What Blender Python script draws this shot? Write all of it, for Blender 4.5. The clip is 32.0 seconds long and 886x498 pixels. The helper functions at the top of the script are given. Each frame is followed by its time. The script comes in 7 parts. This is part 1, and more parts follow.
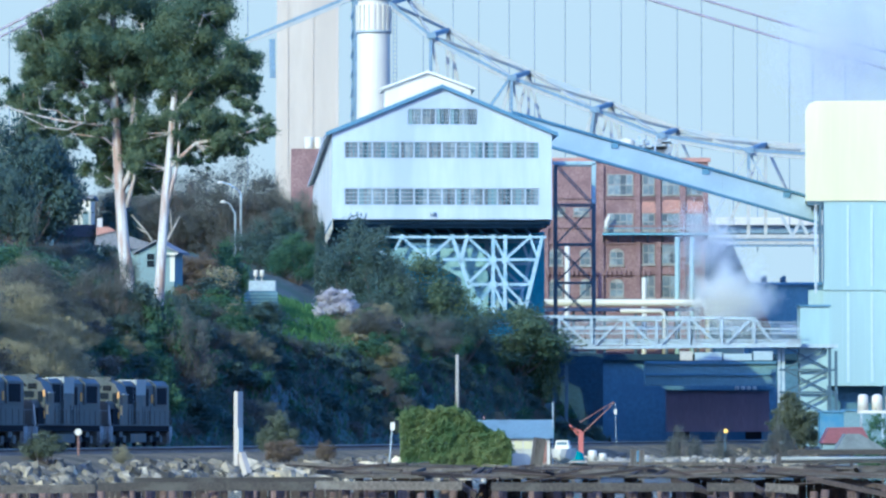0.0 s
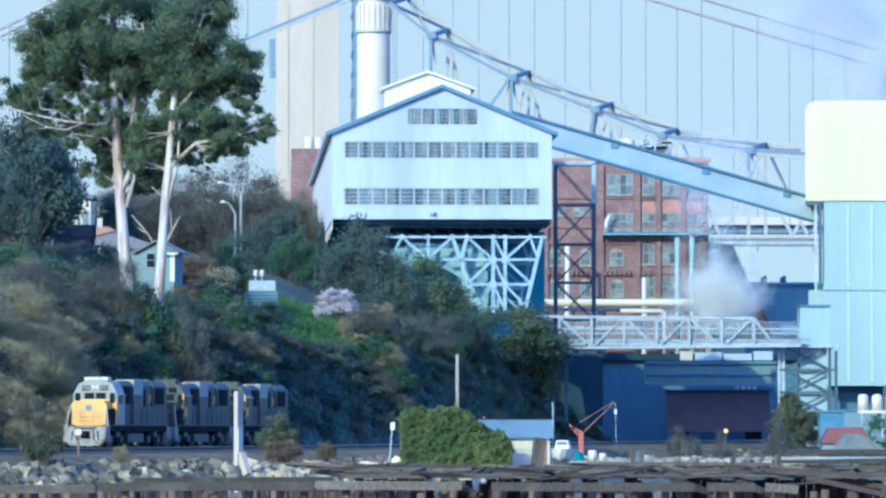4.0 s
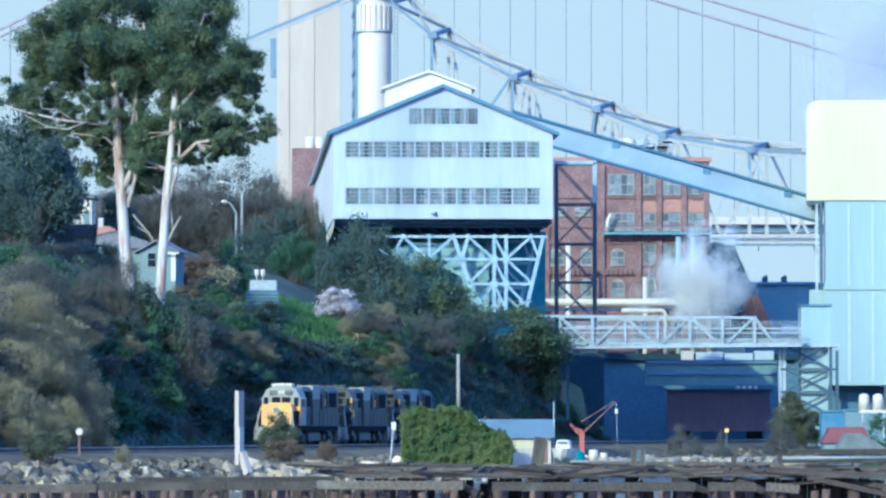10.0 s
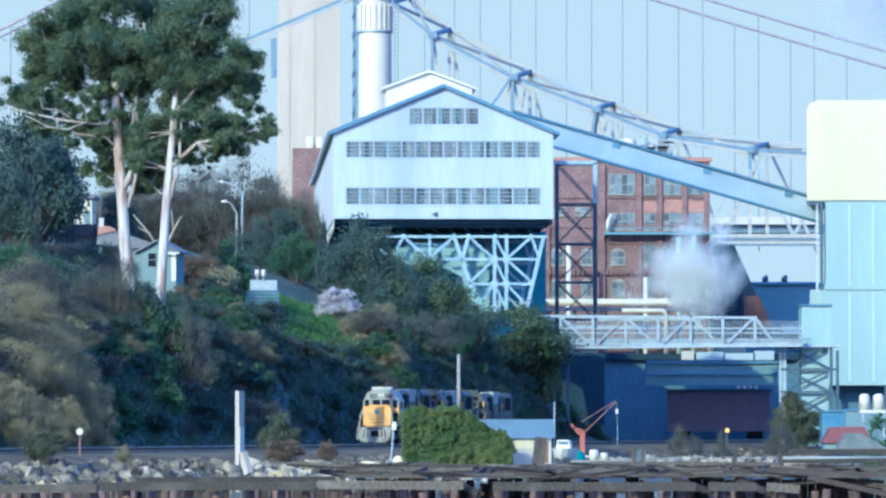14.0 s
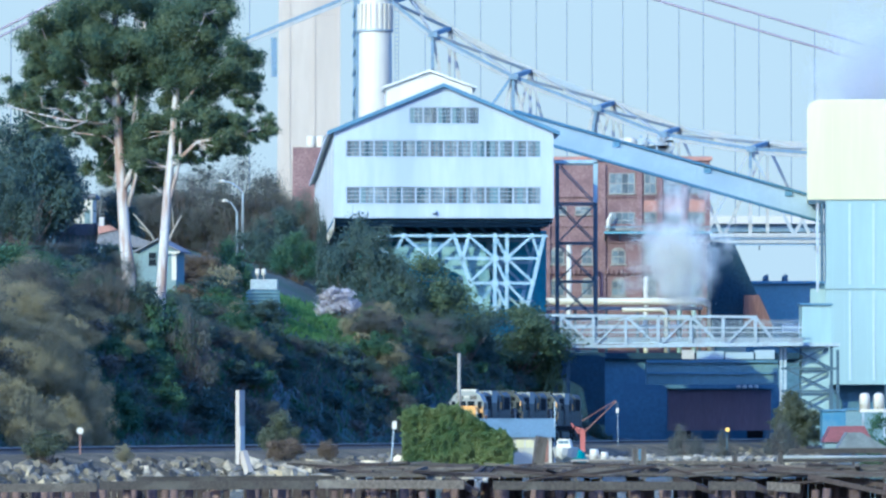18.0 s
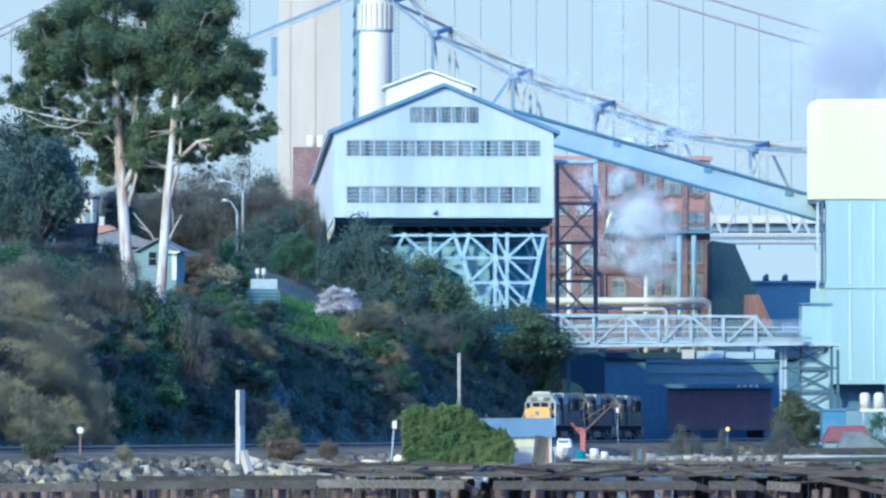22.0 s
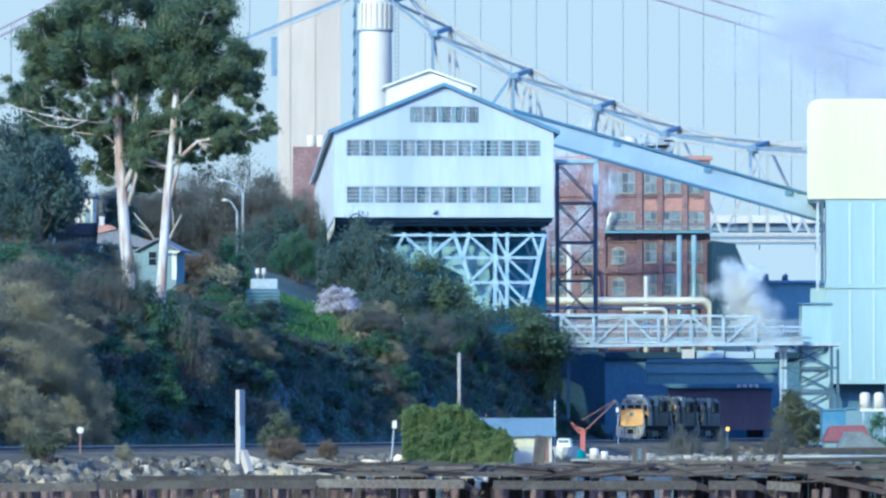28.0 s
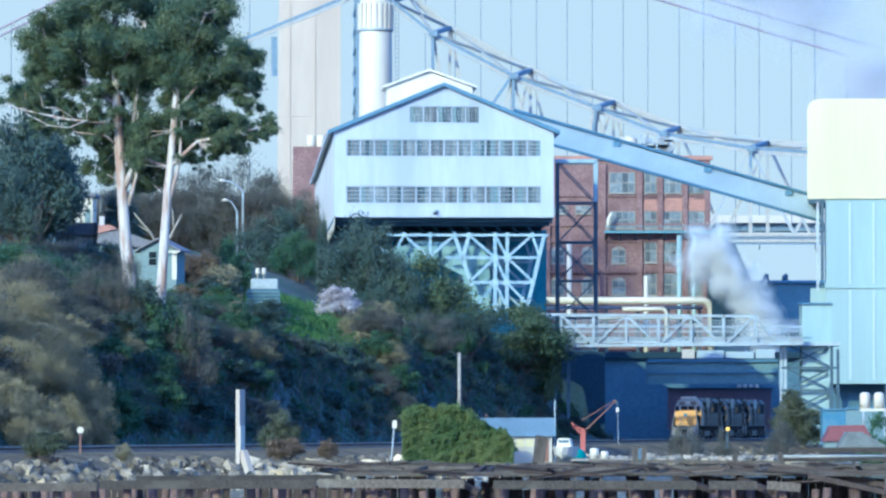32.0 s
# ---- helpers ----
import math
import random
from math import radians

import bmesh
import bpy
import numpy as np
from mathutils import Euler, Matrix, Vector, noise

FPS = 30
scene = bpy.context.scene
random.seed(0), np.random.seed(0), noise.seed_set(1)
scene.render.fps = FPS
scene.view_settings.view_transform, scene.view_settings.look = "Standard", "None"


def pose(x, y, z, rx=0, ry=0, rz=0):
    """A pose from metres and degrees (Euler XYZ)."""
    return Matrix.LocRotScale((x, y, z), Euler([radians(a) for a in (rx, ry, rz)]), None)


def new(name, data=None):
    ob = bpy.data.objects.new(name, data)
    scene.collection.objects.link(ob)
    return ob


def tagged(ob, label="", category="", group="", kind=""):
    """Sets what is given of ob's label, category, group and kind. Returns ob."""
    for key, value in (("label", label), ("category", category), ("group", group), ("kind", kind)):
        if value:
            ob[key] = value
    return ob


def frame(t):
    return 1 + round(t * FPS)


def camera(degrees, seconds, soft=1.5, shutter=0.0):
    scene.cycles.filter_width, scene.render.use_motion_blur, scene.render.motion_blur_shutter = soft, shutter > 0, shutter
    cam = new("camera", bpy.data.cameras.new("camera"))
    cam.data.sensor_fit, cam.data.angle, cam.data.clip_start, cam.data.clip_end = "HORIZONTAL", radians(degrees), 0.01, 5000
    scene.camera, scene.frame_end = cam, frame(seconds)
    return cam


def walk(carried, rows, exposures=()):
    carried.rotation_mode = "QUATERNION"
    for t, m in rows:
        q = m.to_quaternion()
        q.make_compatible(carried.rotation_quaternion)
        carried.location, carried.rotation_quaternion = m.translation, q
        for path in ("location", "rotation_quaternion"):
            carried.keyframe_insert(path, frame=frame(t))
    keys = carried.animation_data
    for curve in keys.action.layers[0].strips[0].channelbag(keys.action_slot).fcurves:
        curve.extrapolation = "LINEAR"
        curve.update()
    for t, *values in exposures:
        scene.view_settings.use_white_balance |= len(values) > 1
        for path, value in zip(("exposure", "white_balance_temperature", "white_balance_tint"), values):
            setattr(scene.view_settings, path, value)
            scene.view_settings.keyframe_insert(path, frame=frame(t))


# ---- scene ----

# ---- camera ----
FOV = 9.338
EYE = (0.0, 0.0, 4.0)
TILT = 91.921
cam = camera(FOV, 32.0, soft=2.5)
DRIFT = [(0, 0, 0), (7, 0.002, 0.002), (9, 0.008, 0.005), (13, 0.014, 0.004), (16.5, 0.018, 0.010),
         (19, 0.019, 0.015), (23, 0.020, 0.018), (28, 0.020, 0.020), (32, 0.021, 0.021)]
walk(cam, [(t, pose(*EYE, TILT - tilt, 0, pan)) for t, pan, tilt in DRIFT], exposures=[(0, 0.72, 3540, 20), (32, 0.72, 3540, 20)])

# ---- light ----
SUN_EL, SUN_AZ = radians(24.0), radians(31)      # azimuth to the left of south
to_sun = Vector((-math.sin(SUN_AZ) * math.cos(SUN_EL), -math.cos(SUN_AZ) * math.cos(SUN_EL), math.sin(SUN_EL)))
world = bpy.data.worlds.new("sky")
scene.world = world
world.use_nodes = True
wn = world.node_tree
sky = wn.nodes.new("ShaderNodeTexSky")
sky.sky_type = "NISHITA"
sky.sun_disc = False
sky.sun_elevation = SUN_EL
sky.sun_rotation = math.atan2(to_sun.x, to_sun.y)
sky.air_density, sky.dust_density, sky.ozone_density = 1.4, 2.0, 1.0
wn.nodes["Background"].inputs[1].default_value = 0.144
wn.links.new(sky.outputs[0], wn.nodes["Background"].inputs[0])
sun = new("sun", bpy.data.lights.new("sun", "SUN"))
sun.data.energy = 3.5
sun.data.angle = radians(0.5)
sun.data.color = (1.0, 0.75, 0.17)
sun.rotation_mode = "QUATERNION"
sun.rotation_quaternion = to_sun.to_track_quat("Z", "Y")
sun.location = (-50, 0, 120)

# ---- materials ----
def mat(name, col, rough=0.8, metal=0.0, var=0.25, size=1.5, stain=None, amount=0.3, bump=0.15, grain=None, per=0.0, island=False, streak=0.0):
    """A surface with grain and broad patches; stain: a second colour in patches; per: spread from piece to piece."""
    m = bpy.data.materials.new(name)
    m.use_nodes = True
    t = m.node_tree
    n, ln = t.nodes, t.links
    b = n["Principled BSDF"]
    b.inputs["Roughness"].default_value, b.inputs["Metallic"].default_value = rough, metal
    co = n.new("ShaderNodeTexCoord")
    mp = n.new("ShaderNodeMapping")
    mp.inputs["Scale"].default_value = (1, 1, 0.15) if streak else (1, 1, 1)
    ln.new(co.outputs["Object"], mp.inputs["Vector"])
    big = n.new("ShaderNodeTexNoise")
    big.inputs["Scale"].default_value, big.inputs["Detail"].default_value = 1.0 / size, 5
    ln.new(mp.outputs[0], big.inputs["Vector"])
    fine = n.new("ShaderNodeTexNoise")
    fine.inputs["Scale"].default_value, fine.inputs["Detail"].default_value = 1.0 / (grain or size / 9), 4
    ln.new(mp.outputs[0], fine.inputs["Vector"])
    ramp = n.new("ShaderNodeValToRGB")
    e = ramp.color_ramp.elements
    e[0].position, e[1].position = 0.3, 0.7
    e[0].color = tuple(c * (1 - var) for c in col) + (1,)
    e[1].color = tuple(min(1, c * (1 + var)) for c in col) + (1,)
    ln.new(fine.outputs["Fac"], ramp.inputs[0])
    last = ramp.outputs[0]
    if stain:
        cut = n.new("ShaderNodeValToRGB")
        c = cut.color_ramp.elements
        c[0].position, c[1].position = 0.62 - amount * 0.5, 0.75 - amount * 0.3
        ln.new(big.outputs["Fac"], cut.inputs[0])
        mix = n.new("ShaderNodeMixRGB")
        mix.inputs[2].default_value = (*stain, 1)
        ln.new(cut.outputs[0], mix.inputs[0])
        ln.new(last, mix.inputs[1])
        last = mix.outputs[0]
    if per:
        hsv = n.new("ShaderNodeHueSaturation")
        src = n.new("ShaderNodeNewGeometry").outputs["Random Per Island"] if island else n.new("ShaderNodeObjectInfo").outputs["Random"]
        rng = n.new("ShaderNodeMapRange")
        rng.inputs[3].default_value, rng.inputs[4].default_value = 1 - per, 1 + per
        ln.new(src, rng.inputs[0])
        ln.new(rng.outputs[0], hsv.inputs["Value"])
        ln.new(last, hsv.inputs["Color"])
        last = hsv.outputs[0]
    ln.new(last, b.inputs["Base Color"])
    if bump:
        bp = n.new("ShaderNodeBump")
        bp.inputs["Strength"].default_value, bp.inputs["Distance"].default_value = bump, 0.1
        ln.new(fine.outputs["Fac"], bp.inputs["Height"])
        ln.new(bp.outputs[0], b.inputs["Normal"])
    return m


def leaf_mat(name, a, b2, through_light=0.38):
    m = bpy.data.materials.new(name)
    m.use_nodes = True
    n, ln = m.node_tree.nodes, m.node_tree.links
    p = n["Principled BSDF"]
    p.inputs["Roughness"].default_value = 0.6
    p.inputs["Specular IOR Level"].default_value = 0.10
    g = n.new("ShaderNodeNewGeometry")
    ramp = n.new("ShaderNodeValToRGB")
    ramp.color_ramp.elements[0].color, ramp.color_ramp.elements[1].color = (*a, 1), (*b2, 1)
    co = n.new("ShaderNodeTexCoord")
    ns = n.new("ShaderNodeTexNoise")
    ns.inputs["Scale"].default_value, ns.inputs["Detail"].default_value = 0.5, 3
    ln.new(co.outputs["Object"], ns.inputs["Vector"])
    mx = n.new("ShaderNodeMath")
    mx.operation = "MULTIPLY_ADD"
    mx.inputs[1].default_value = 0.5
    ln.new(g.outputs["Random Per Island"], mx.inputs[0])
    sh = n.new("ShaderNodeMapRange")
    sh.inputs[1].default_value, sh.inputs[2].default_value, sh.inputs[3].default_value, sh.inputs[4].default_value = 0.3, 0.7, 0.0, 0.6
    ln.new(ns.outputs["Fac"], sh.inputs[0])
    ln.new(sh.outputs[0], mx.inputs[2])
    ln.new(mx.outputs[0], ramp.inputs[0])
    ln.new(ramp.outputs[0], p.inputs["Base Color"])
    tr = n.new("ShaderNodeBsdfTranslucent")
    ln.new(ramp.outputs[0], tr.inputs["Color"])
    ms = n.new("ShaderNodeMixShader")
    ms.inputs[0].default_value = through_light
    ln.new(p.outputs[0], ms.inputs[1])
    ln.new(tr.outputs[0], ms.inputs[2])
    ln.new(ms.outputs[0], n["Material Output"].inputs["Surface"])
    return m


M = {
    "siding": mat("corrugated_siding", (0.40, 0.415, 0.445), 0.55, 0.0, 0.06, 5, (0.32, 0.34, 0.375), 0.32, 0.05, streak=1),
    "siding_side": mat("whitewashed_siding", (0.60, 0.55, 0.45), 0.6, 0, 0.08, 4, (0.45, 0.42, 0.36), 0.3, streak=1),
    "roof": mat("roof_sheet", (0.42, 0.47, 0.52), 0.5, 0.2, 0.12, 3, (0.3, 0.33, 0.36), 0.2),
    "roof_edge": mat("dark_roof_edge", (0.10, 0.17, 0.24), 0.5, 0.2, 0.15, 2),
    "white": mat("white_paint", (0.54, 0.475, 0.355), 0.5, 0, 0.04, 4, (0.46, 0.41, 0.31), 0.25, 0.05, streak=1),
    "cream": mat("cream_panel", (0.52, 0.45, 0.235), 0.5, 0, 0.03, 6, (0.48, 0.415, 0.215), 0.12, 0.05, streak=1),
    "aqua": mat("aqua_panel", (0.285, 0.35, 0.315), 0.5, 0, 0.05, 6, (0.26, 0.32, 0.295), 0.25, 0.05, streak=1),
    "aqua_pale": mat("aqua_strip", (0.36, 0.40, 0.42), 0.5, 0, 0.05, 4),
    "blue_steel": mat("pale_blue_steel", (0.31, 0.375, 0.40), 0.5, 0.1, 0.08, 2, (0.20, 0.28, 0.32), 0.25),
    "gallery": mat("gallery_sheet", (0.36, 0.41, 0.44), 0.5, 0.0, 0.05, 6, (0.31, 0.355, 0.39), 0.3, 0.05),
    # haze over the shaded parts is put into this blue
    "shed": mat("haze_blue_cladding", (0.098, 0.15, 0.20), 0.7, 0, 0.15, 4, (0.085, 0.13, 0.18), 0.3),
    "gravel": mat("pale_gravel", (0.30, 0.26, 0.20), 0.95, 0, 0.3, 3, (0.2, 0.17, 0.12), 0.3, 0.5, grain=0.15),
    # navy with shade and haze in the colour, for parts out of the sun
    "shade_navy": mat("shade_navy_plate", (0.028, 0.045, 0.064), 0.95, 0, 0.25, 3, (0.032, 0.046, 0.060), 0.3),
    "catwalk": mat("teal_grating", (0.14, 0.24, 0.27), 0.6, 0.1, 0.1, 2),
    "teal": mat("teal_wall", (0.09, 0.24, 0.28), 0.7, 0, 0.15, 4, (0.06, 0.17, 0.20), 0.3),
    "dark": mat("dark_steel", (0.055, 0.08, 0.10), 0.6, 0.3, 0.3, 2),
    "galv": mat("galvanised_steel", (0.33, 0.355, 0.35), 0.5, 0.1, 0.15, 2, (0.27, 0.27, 0.25), 0.25),
    "muted": mat("muted_teal_wall", (0.15, 0.20, 0.20), 0.7, 0, 0.12, 2, (0.15, 0.2, 0.2), 0.3),
    "grey_steel": mat("grey_steel", (0.36, 0.38, 0.38), 0.5, 0.3, 0.15, 2, (0.22, 0.2, 0.18), 0.25),
    # brick red desaturated to hold the haze in front of it
    "brick": mat("brick_wall", (0.205, 0.130, 0.112), 0.9, 0, 0.28, 2.5, (0.155, 0.095, 0.085), 0.35, 0.2, grain=0.3),
    "brick_light": mat("orange_brick", (0.34, 0.18, 0.12), 0.9, 0, 0.18, 1.5, (0.25, 0.14, 0.11), 0.3),
    "frame_paint": mat("old_frame_paint", (0.29, 0.265, 0.21), 0.8, 0, 0.2, 1.5, (0.2, 0.17, 0.13), 0.4),
    "stone": mat("pale_stone", (0.45, 0.40, 0.34), 0.9, 0, 0.12, 2),
    "concrete": mat("tower_concrete", (0.41, 0.335, 0.245), 0.85, 0, 0.05, 12, (0.375, 0.305, 0.225), 0.3, 0.05, streak=1),
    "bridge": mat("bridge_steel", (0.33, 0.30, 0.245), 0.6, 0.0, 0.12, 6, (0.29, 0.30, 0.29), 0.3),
    # darker copy of the bridge steel, with shade put into its colour
    "bridge_shade": mat("bridge_shadow_steel", (0.15, 0.19, 0.235), 0.6, 0.1, 0.2, 6),
    "mint": mat("mint_plate", (0.235, 0.325, 0.305), 0.7, 0, 0.1, 1.6, (0.12, 0.19, 0.20), 0.5, 0.1),
    # cable red dulled in the colour itself, for distance haze
    "cable_red": mat("red_cable", (0.27, 0.215, 0.225), 0.6, 0, 0.1, 8),
    "cable_grey": mat("hanger_wire", (0.17, 0.18, 0.19), 0.7, 0.0, 0.05, 8),
    "glass": mat("dusty_glass", (0.05, 0.075, 0.085), 0.25, 0, 0.5, 1.2, (0.12, 0.13, 0.12), 0.3, 0.02, per=0.5),
    "dusty": mat("dusty_wired_glass", (0.105, 0.12, 0.12), 0.3, 0, 0.3, 0.8, (0.18, 0.185, 0.165), 0.3, 0.02, per=0.55),
    # blue that carries the shade and haze of gallery, wharf wall and slats
    "blue_shed": mat("shade_blue_sheet", (0.13, 0.195, 0.215), 0.6, 0, 0.1, 4, (0.105, 0.16, 0.18), 0.3),
    # soil lightened towards grey to include haze on the slope
    "soil": mat("hill_soil", (0.105, 0.110, 0.105), 1.0, 0, 0.4, 9, (0.085, 0.110, 0.085), 0.5, 0.6, grain=0.7),
    "ballast": mat("track_ballast", (0.075, 0.07, 0.065), 0.95, 0, 0.4, 4, (0.05, 0.047, 0.044), 0.3, 0.6, grain=0.12),
    "rail": mat("rail_steel", (0.30, 0.28, 0.25), 0.45, 0.5, 0.1, 3),
    "rail_web": mat("rusty_rail_web", (0.055, 0.045, 0.036), 0.9, 0, 0.3, 2),
    "tie": mat("tie_wood", (0.06, 0.045, 0.035), 0.9, 0, 0.3, 1, per=0.3),
    "rock": mat("riprap_rock", (0.45, 0.355, 0.20), 0.9, 0, 0.25, 0.9, (0.17, 0.135, 0.08), 0.32, 0.5, grain=0.15, per=0.5),
    # darker than the rocks, painting in the shade of the gaps between
    "rubble": mat("riprap_rubble", (0.15, 0.12, 0.07), 0.95, 0, 0.3, 0.9, (0.12, 0.10, 0.07), 0.35, 0.5, grain=0.15, per=0.5, island=True),
    "canvas": mat("grey_canvas", (0.15, 0.155, 0.14), 0.9, 0, 0.15, 1.5, (0.10, 0.105, 0.095), 0.3),
    "pale_rubble": mat("pale_rubble", (0.27, 0.22, 0.135), 0.95, 0, 0.3, 0.8, (0.12, 0.11, 0.09), 0.35, 0.4, grain=0.15, per=0.6, island=True),
    "timber": mat("weathered_timber", (0.072, 0.056, 0.037), 0.9, 0, 0.4, 1.5, (0.125, 0.105, 0.072), 0.18, 0.4, grain=0.12, per=0.55),
    "pile": mat("old_pile", (0.10, 0.06, 0.04), 0.9, 0, 0.3, 0.8, (0.06, 0.04, 0.03), 0.3, 0.4, grain=0.1, per=0.4),
    "yellow": mat("loco_yellow", (0.64, 0.33, 0.035), 0.5, 0, 0.08, 1.2, (0.46, 0.24, 0.05), 0.25, 0.03),
    "loco_grey": mat("loco_grey", (0.042, 0.044, 0.036), 0.6, 0, 0.3, 1.5, (0.075, 0.058, 0.034), 0.3, 0.05, streak=1),
    "loco_light": mat("loco_light_grey", (0.25, 0.24, 0.20), 0.55, 0, 0.12, 1.5, (0.28, 0.27, 0.25), 0.25, 0.05),
    "cab_glass": mat("dark_cab_glass", (0.010, 0.013, 0.018), 0.3, 0, 0.2, 1, bump=0.0),
    "grime": mat("grimy_pilot", (0.27, 0.25, 0.21), 0.7, 0, 0.3, 0.8, (0.09, 0.07, 0.05), 0.4, 0.1, grain=0.15),
    "black": mat("black_metal", (0.012, 0.013, 0.015), 0.9, 0.0, 0.3, 1),
    # red greyed and lifted, haze being put into the colour
    "boxcar": mat("hazed_boxcar_red", (0.16, 0.115, 0.135), 0.7, 0, 0.15, 2, (0.13, 0.10, 0.115), 0.3, streak=1),
    "bark": mat("eucalyptus_bark", (0.50, 0.45, 0.38), 0.85, 0, 0.15, 0.55, (0.31, 0.20, 0.13), 0.42, 0.2, streak=1),
    "bark_dark": mat("dark_bark", (0.12, 0.09, 0.065), 0.9, 0, 0.3, 1),
    # siding dimmed in colour for the shade it stands in
    "house": mat("house_siding", (0.185, 0.225, 0.215), 0.8, 0, 0.08, 2),
    "shingle": mat("roof_shingle", (0.16, 0.15, 0.15), 0.9, 0, 0.2, 1.5),
    "orange": mat("orange_paint", (0.30, 0.080, 0.045), 0.5, 0, 0.15, 1, (0.3, 0.08, 0.04), 0.25),
    "container_blue": mat("container_blue", (0.09, 0.165, 0.22), 0.5, 0, 0.1, 1.5, (0.06, 0.14, 0.22), 0.3),
    "tin": mat("hut_roof_tin", (0.34, 0.41, 0.42), 0.5, 0.1, 0.1, 1.5, (0.26, 0.31, 0.31), 0.2),
    "red_tarp": mat("red_sheet", (0.15, 0.045, 0.045), 0.6, 0, 0.15, 2),
    "green_tarp": mat("green_sheet", (0.03, 0.16, 0.15), 0.6, 0, 0.2, 1),
    "yellow_sign": mat("yellow_sign", (0.85, 0.50, 0.02), 0.5, 0, 0.05, 1),
    "rust": mat("rusted_sheet", (0.20, 0.10, 0.06), 0.8, 0.1, 0.3, 2, (0.10, 0.06, 0.05), 0.4, streak=1),
    "bank_soil": mat("sandy_bank_soil", (0.185, 0.14, 0.075), 1.0, 0, 0.35, 2.5, (0.10, 0.08, 0.045), 0.45, 0.5, grain=0.2),
    "mud": mat("river_bed", (0.09, 0.08, 0.06), 0.9, 0, 0.2, 4),
}
LEAF = {
    "euc": leaf_mat("eucalyptus_leaves", (0.045, 0.092, 0.072), (0.185, 0.195, 0.075)),
    # oak's darker tone is blued and raised, hillside haze included
    "oak": leaf_mat("dark_oak_leaves", (0.053, 0.092, 0.096), (0.128, 0.140, 0.084)),
    "green": leaf_mat("green_shrub_leaves", (0.040, 0.090, 0.072), (0.128, 0.175, 0.060)),
    "ivy": leaf_mat("ivy_leaves", (0.050, 0.105, 0.032), (0.235, 0.250, 0.070)),
    "brown": leaf_mat("bare_twigs", (0.070, 0.076, 0.068), (0.165, 0.150, 0.110)),
    "dry": leaf_mat("dry_reeds", (0.20, 0.172, 0.088), (0.36, 0.305, 0.155)),
    "pink": leaf_mat("blossom", (0.44, 0.37, 0.35), (0.72, 0.66, 0.62)),
    "rusty": leaf_mat("rusty_leaves", (0.13, 0.10, 0.065), (0.26, 0.19, 0.11)),
    "olive": leaf_mat("olive_leaves", (0.070, 0.085, 0.050), (0.170, 0.165, 0.085)),
    "grass": leaf_mat("grass_blades", (0.055, 0.115, 0.032), (0.140, 0.215, 0.060)),
}
for dull in ("rail_web", "ballast", "tie", "gravel", "bank_soil", "shade_navy", "shed", "black", "soil", "brick", "cab_glass"):
    M[dull].node_tree.nodes["Principled BSDF"].inputs["Specular IOR Level"].default_value = 0.08
water_m = bpy.data.materials.new("river_water")
water_m.use_nodes = True
wb = water_m.node_tree.nodes["Principled BSDF"]
wb.inputs["Base Color"].default_value = (0.02, 0.05, 0.07, 1)
wb.inputs["Roughness"].default_value = 0.12
wno = water_m.node_tree.nodes.new("ShaderNodeTexNoise")
wno.inputs["Scale"].default_value = 1.2
wbu = water_m.node_tree.nodes.new("ShaderNodeBump")
wbu.inputs["Strength"].default_value = 0.3
water_m.node_tree.links.new(wno.outputs["Fac"], wbu.inputs["Height"])
water_m.node_tree.links.new(wbu.outputs[0], wb.inputs["Normal"])


# ---- mesh tools ----
def box(bm, a, b, m=None):
    """An upright box between two corners."""
    (x0, y0, z0), (x1, y1, z1) = a, b
    vs = [bm.verts.new(p) for p in ((x0, y0, z0), (x1, y0, z0), (x1, y1, z0), (x0, y1, z0), (x0, y0, z1), (x1, y0, z1), (x1, y1, z1), (x0, y1, z1))]
    for f in ((3, 2, 1, 0), (4, 5, 6, 7), (0, 1, 5, 4), (1, 2, 6, 5), (2, 3, 7, 6), (3, 0, 4, 7)):
        bm.faces.new([vs[i] for i in f])
    if m is not None:
        bmesh.ops.transform(bm, matrix=m, verts=vs)
    return vs


def beam(bm, p, q, w, h=None):
    """A square bar from p to q."""
    p, q = Vector(p), Vector(q)
    h = h or w
    axis = (q - p).normalized()
    side = axis.cross(Vector((0, 0, 1)))
    side = Vector((1, 0, 0)) if side.length < 1e-3 else side.normalized()
    up = side.cross(axis).normalized()
    vs = []
    for e in (p, q):
        for sx, sz in ((-1, -1), (1, -1), (1, 1), (-1, 1)):
            vs.append(bm.verts.new(e + side * (sx * w / 2) + up * (sz * h / 2)))
    for f in ((0, 1, 2, 3), (7, 6, 5, 4), (0, 4, 5, 1), (1, 5, 6, 2), (2, 6, 7, 3), (3, 7, 4, 0)):
        bm.faces.new([vs[i] for i in f])


def tube(bm, pts, radii, seg=10, caps=True):
    """A tapered round tube through points."""
    pts = [Vector(p) for p in pts]
    rings = []
    for i, p in enumerate(pts):
        axis = (pts[min(i + 1, len(pts) - 1)] - pts[max(i - 1, 0)]).normalized()
        side = axis.cross(Vector((0, 1, 0.01))).normalized() if abs(axis.y) < 0.95 else axis.cross(Vector((1, 0, 0))).normalized()
        up = side.cross(axis)
        r = radii[i] if isinstance(radii, (list, tuple)) else radii
        rings.append([bm.verts.new(p + (side * math.cos(k) + up * math.sin(k)) * r) for k in (2 * math.pi * j / seg for j in range(seg))])
    for r0, r1 in zip(rings, rings[1:]):
        for j in range(seg):
            f = bm.faces.new((r0[j], r0[(j + 1) % seg], r1[(j + 1) % seg], r1[j]))
            f.smooth = True
    if caps:
        bm.faces.new(rings[0][::-1])
        bm.faces.new(rings[-1])


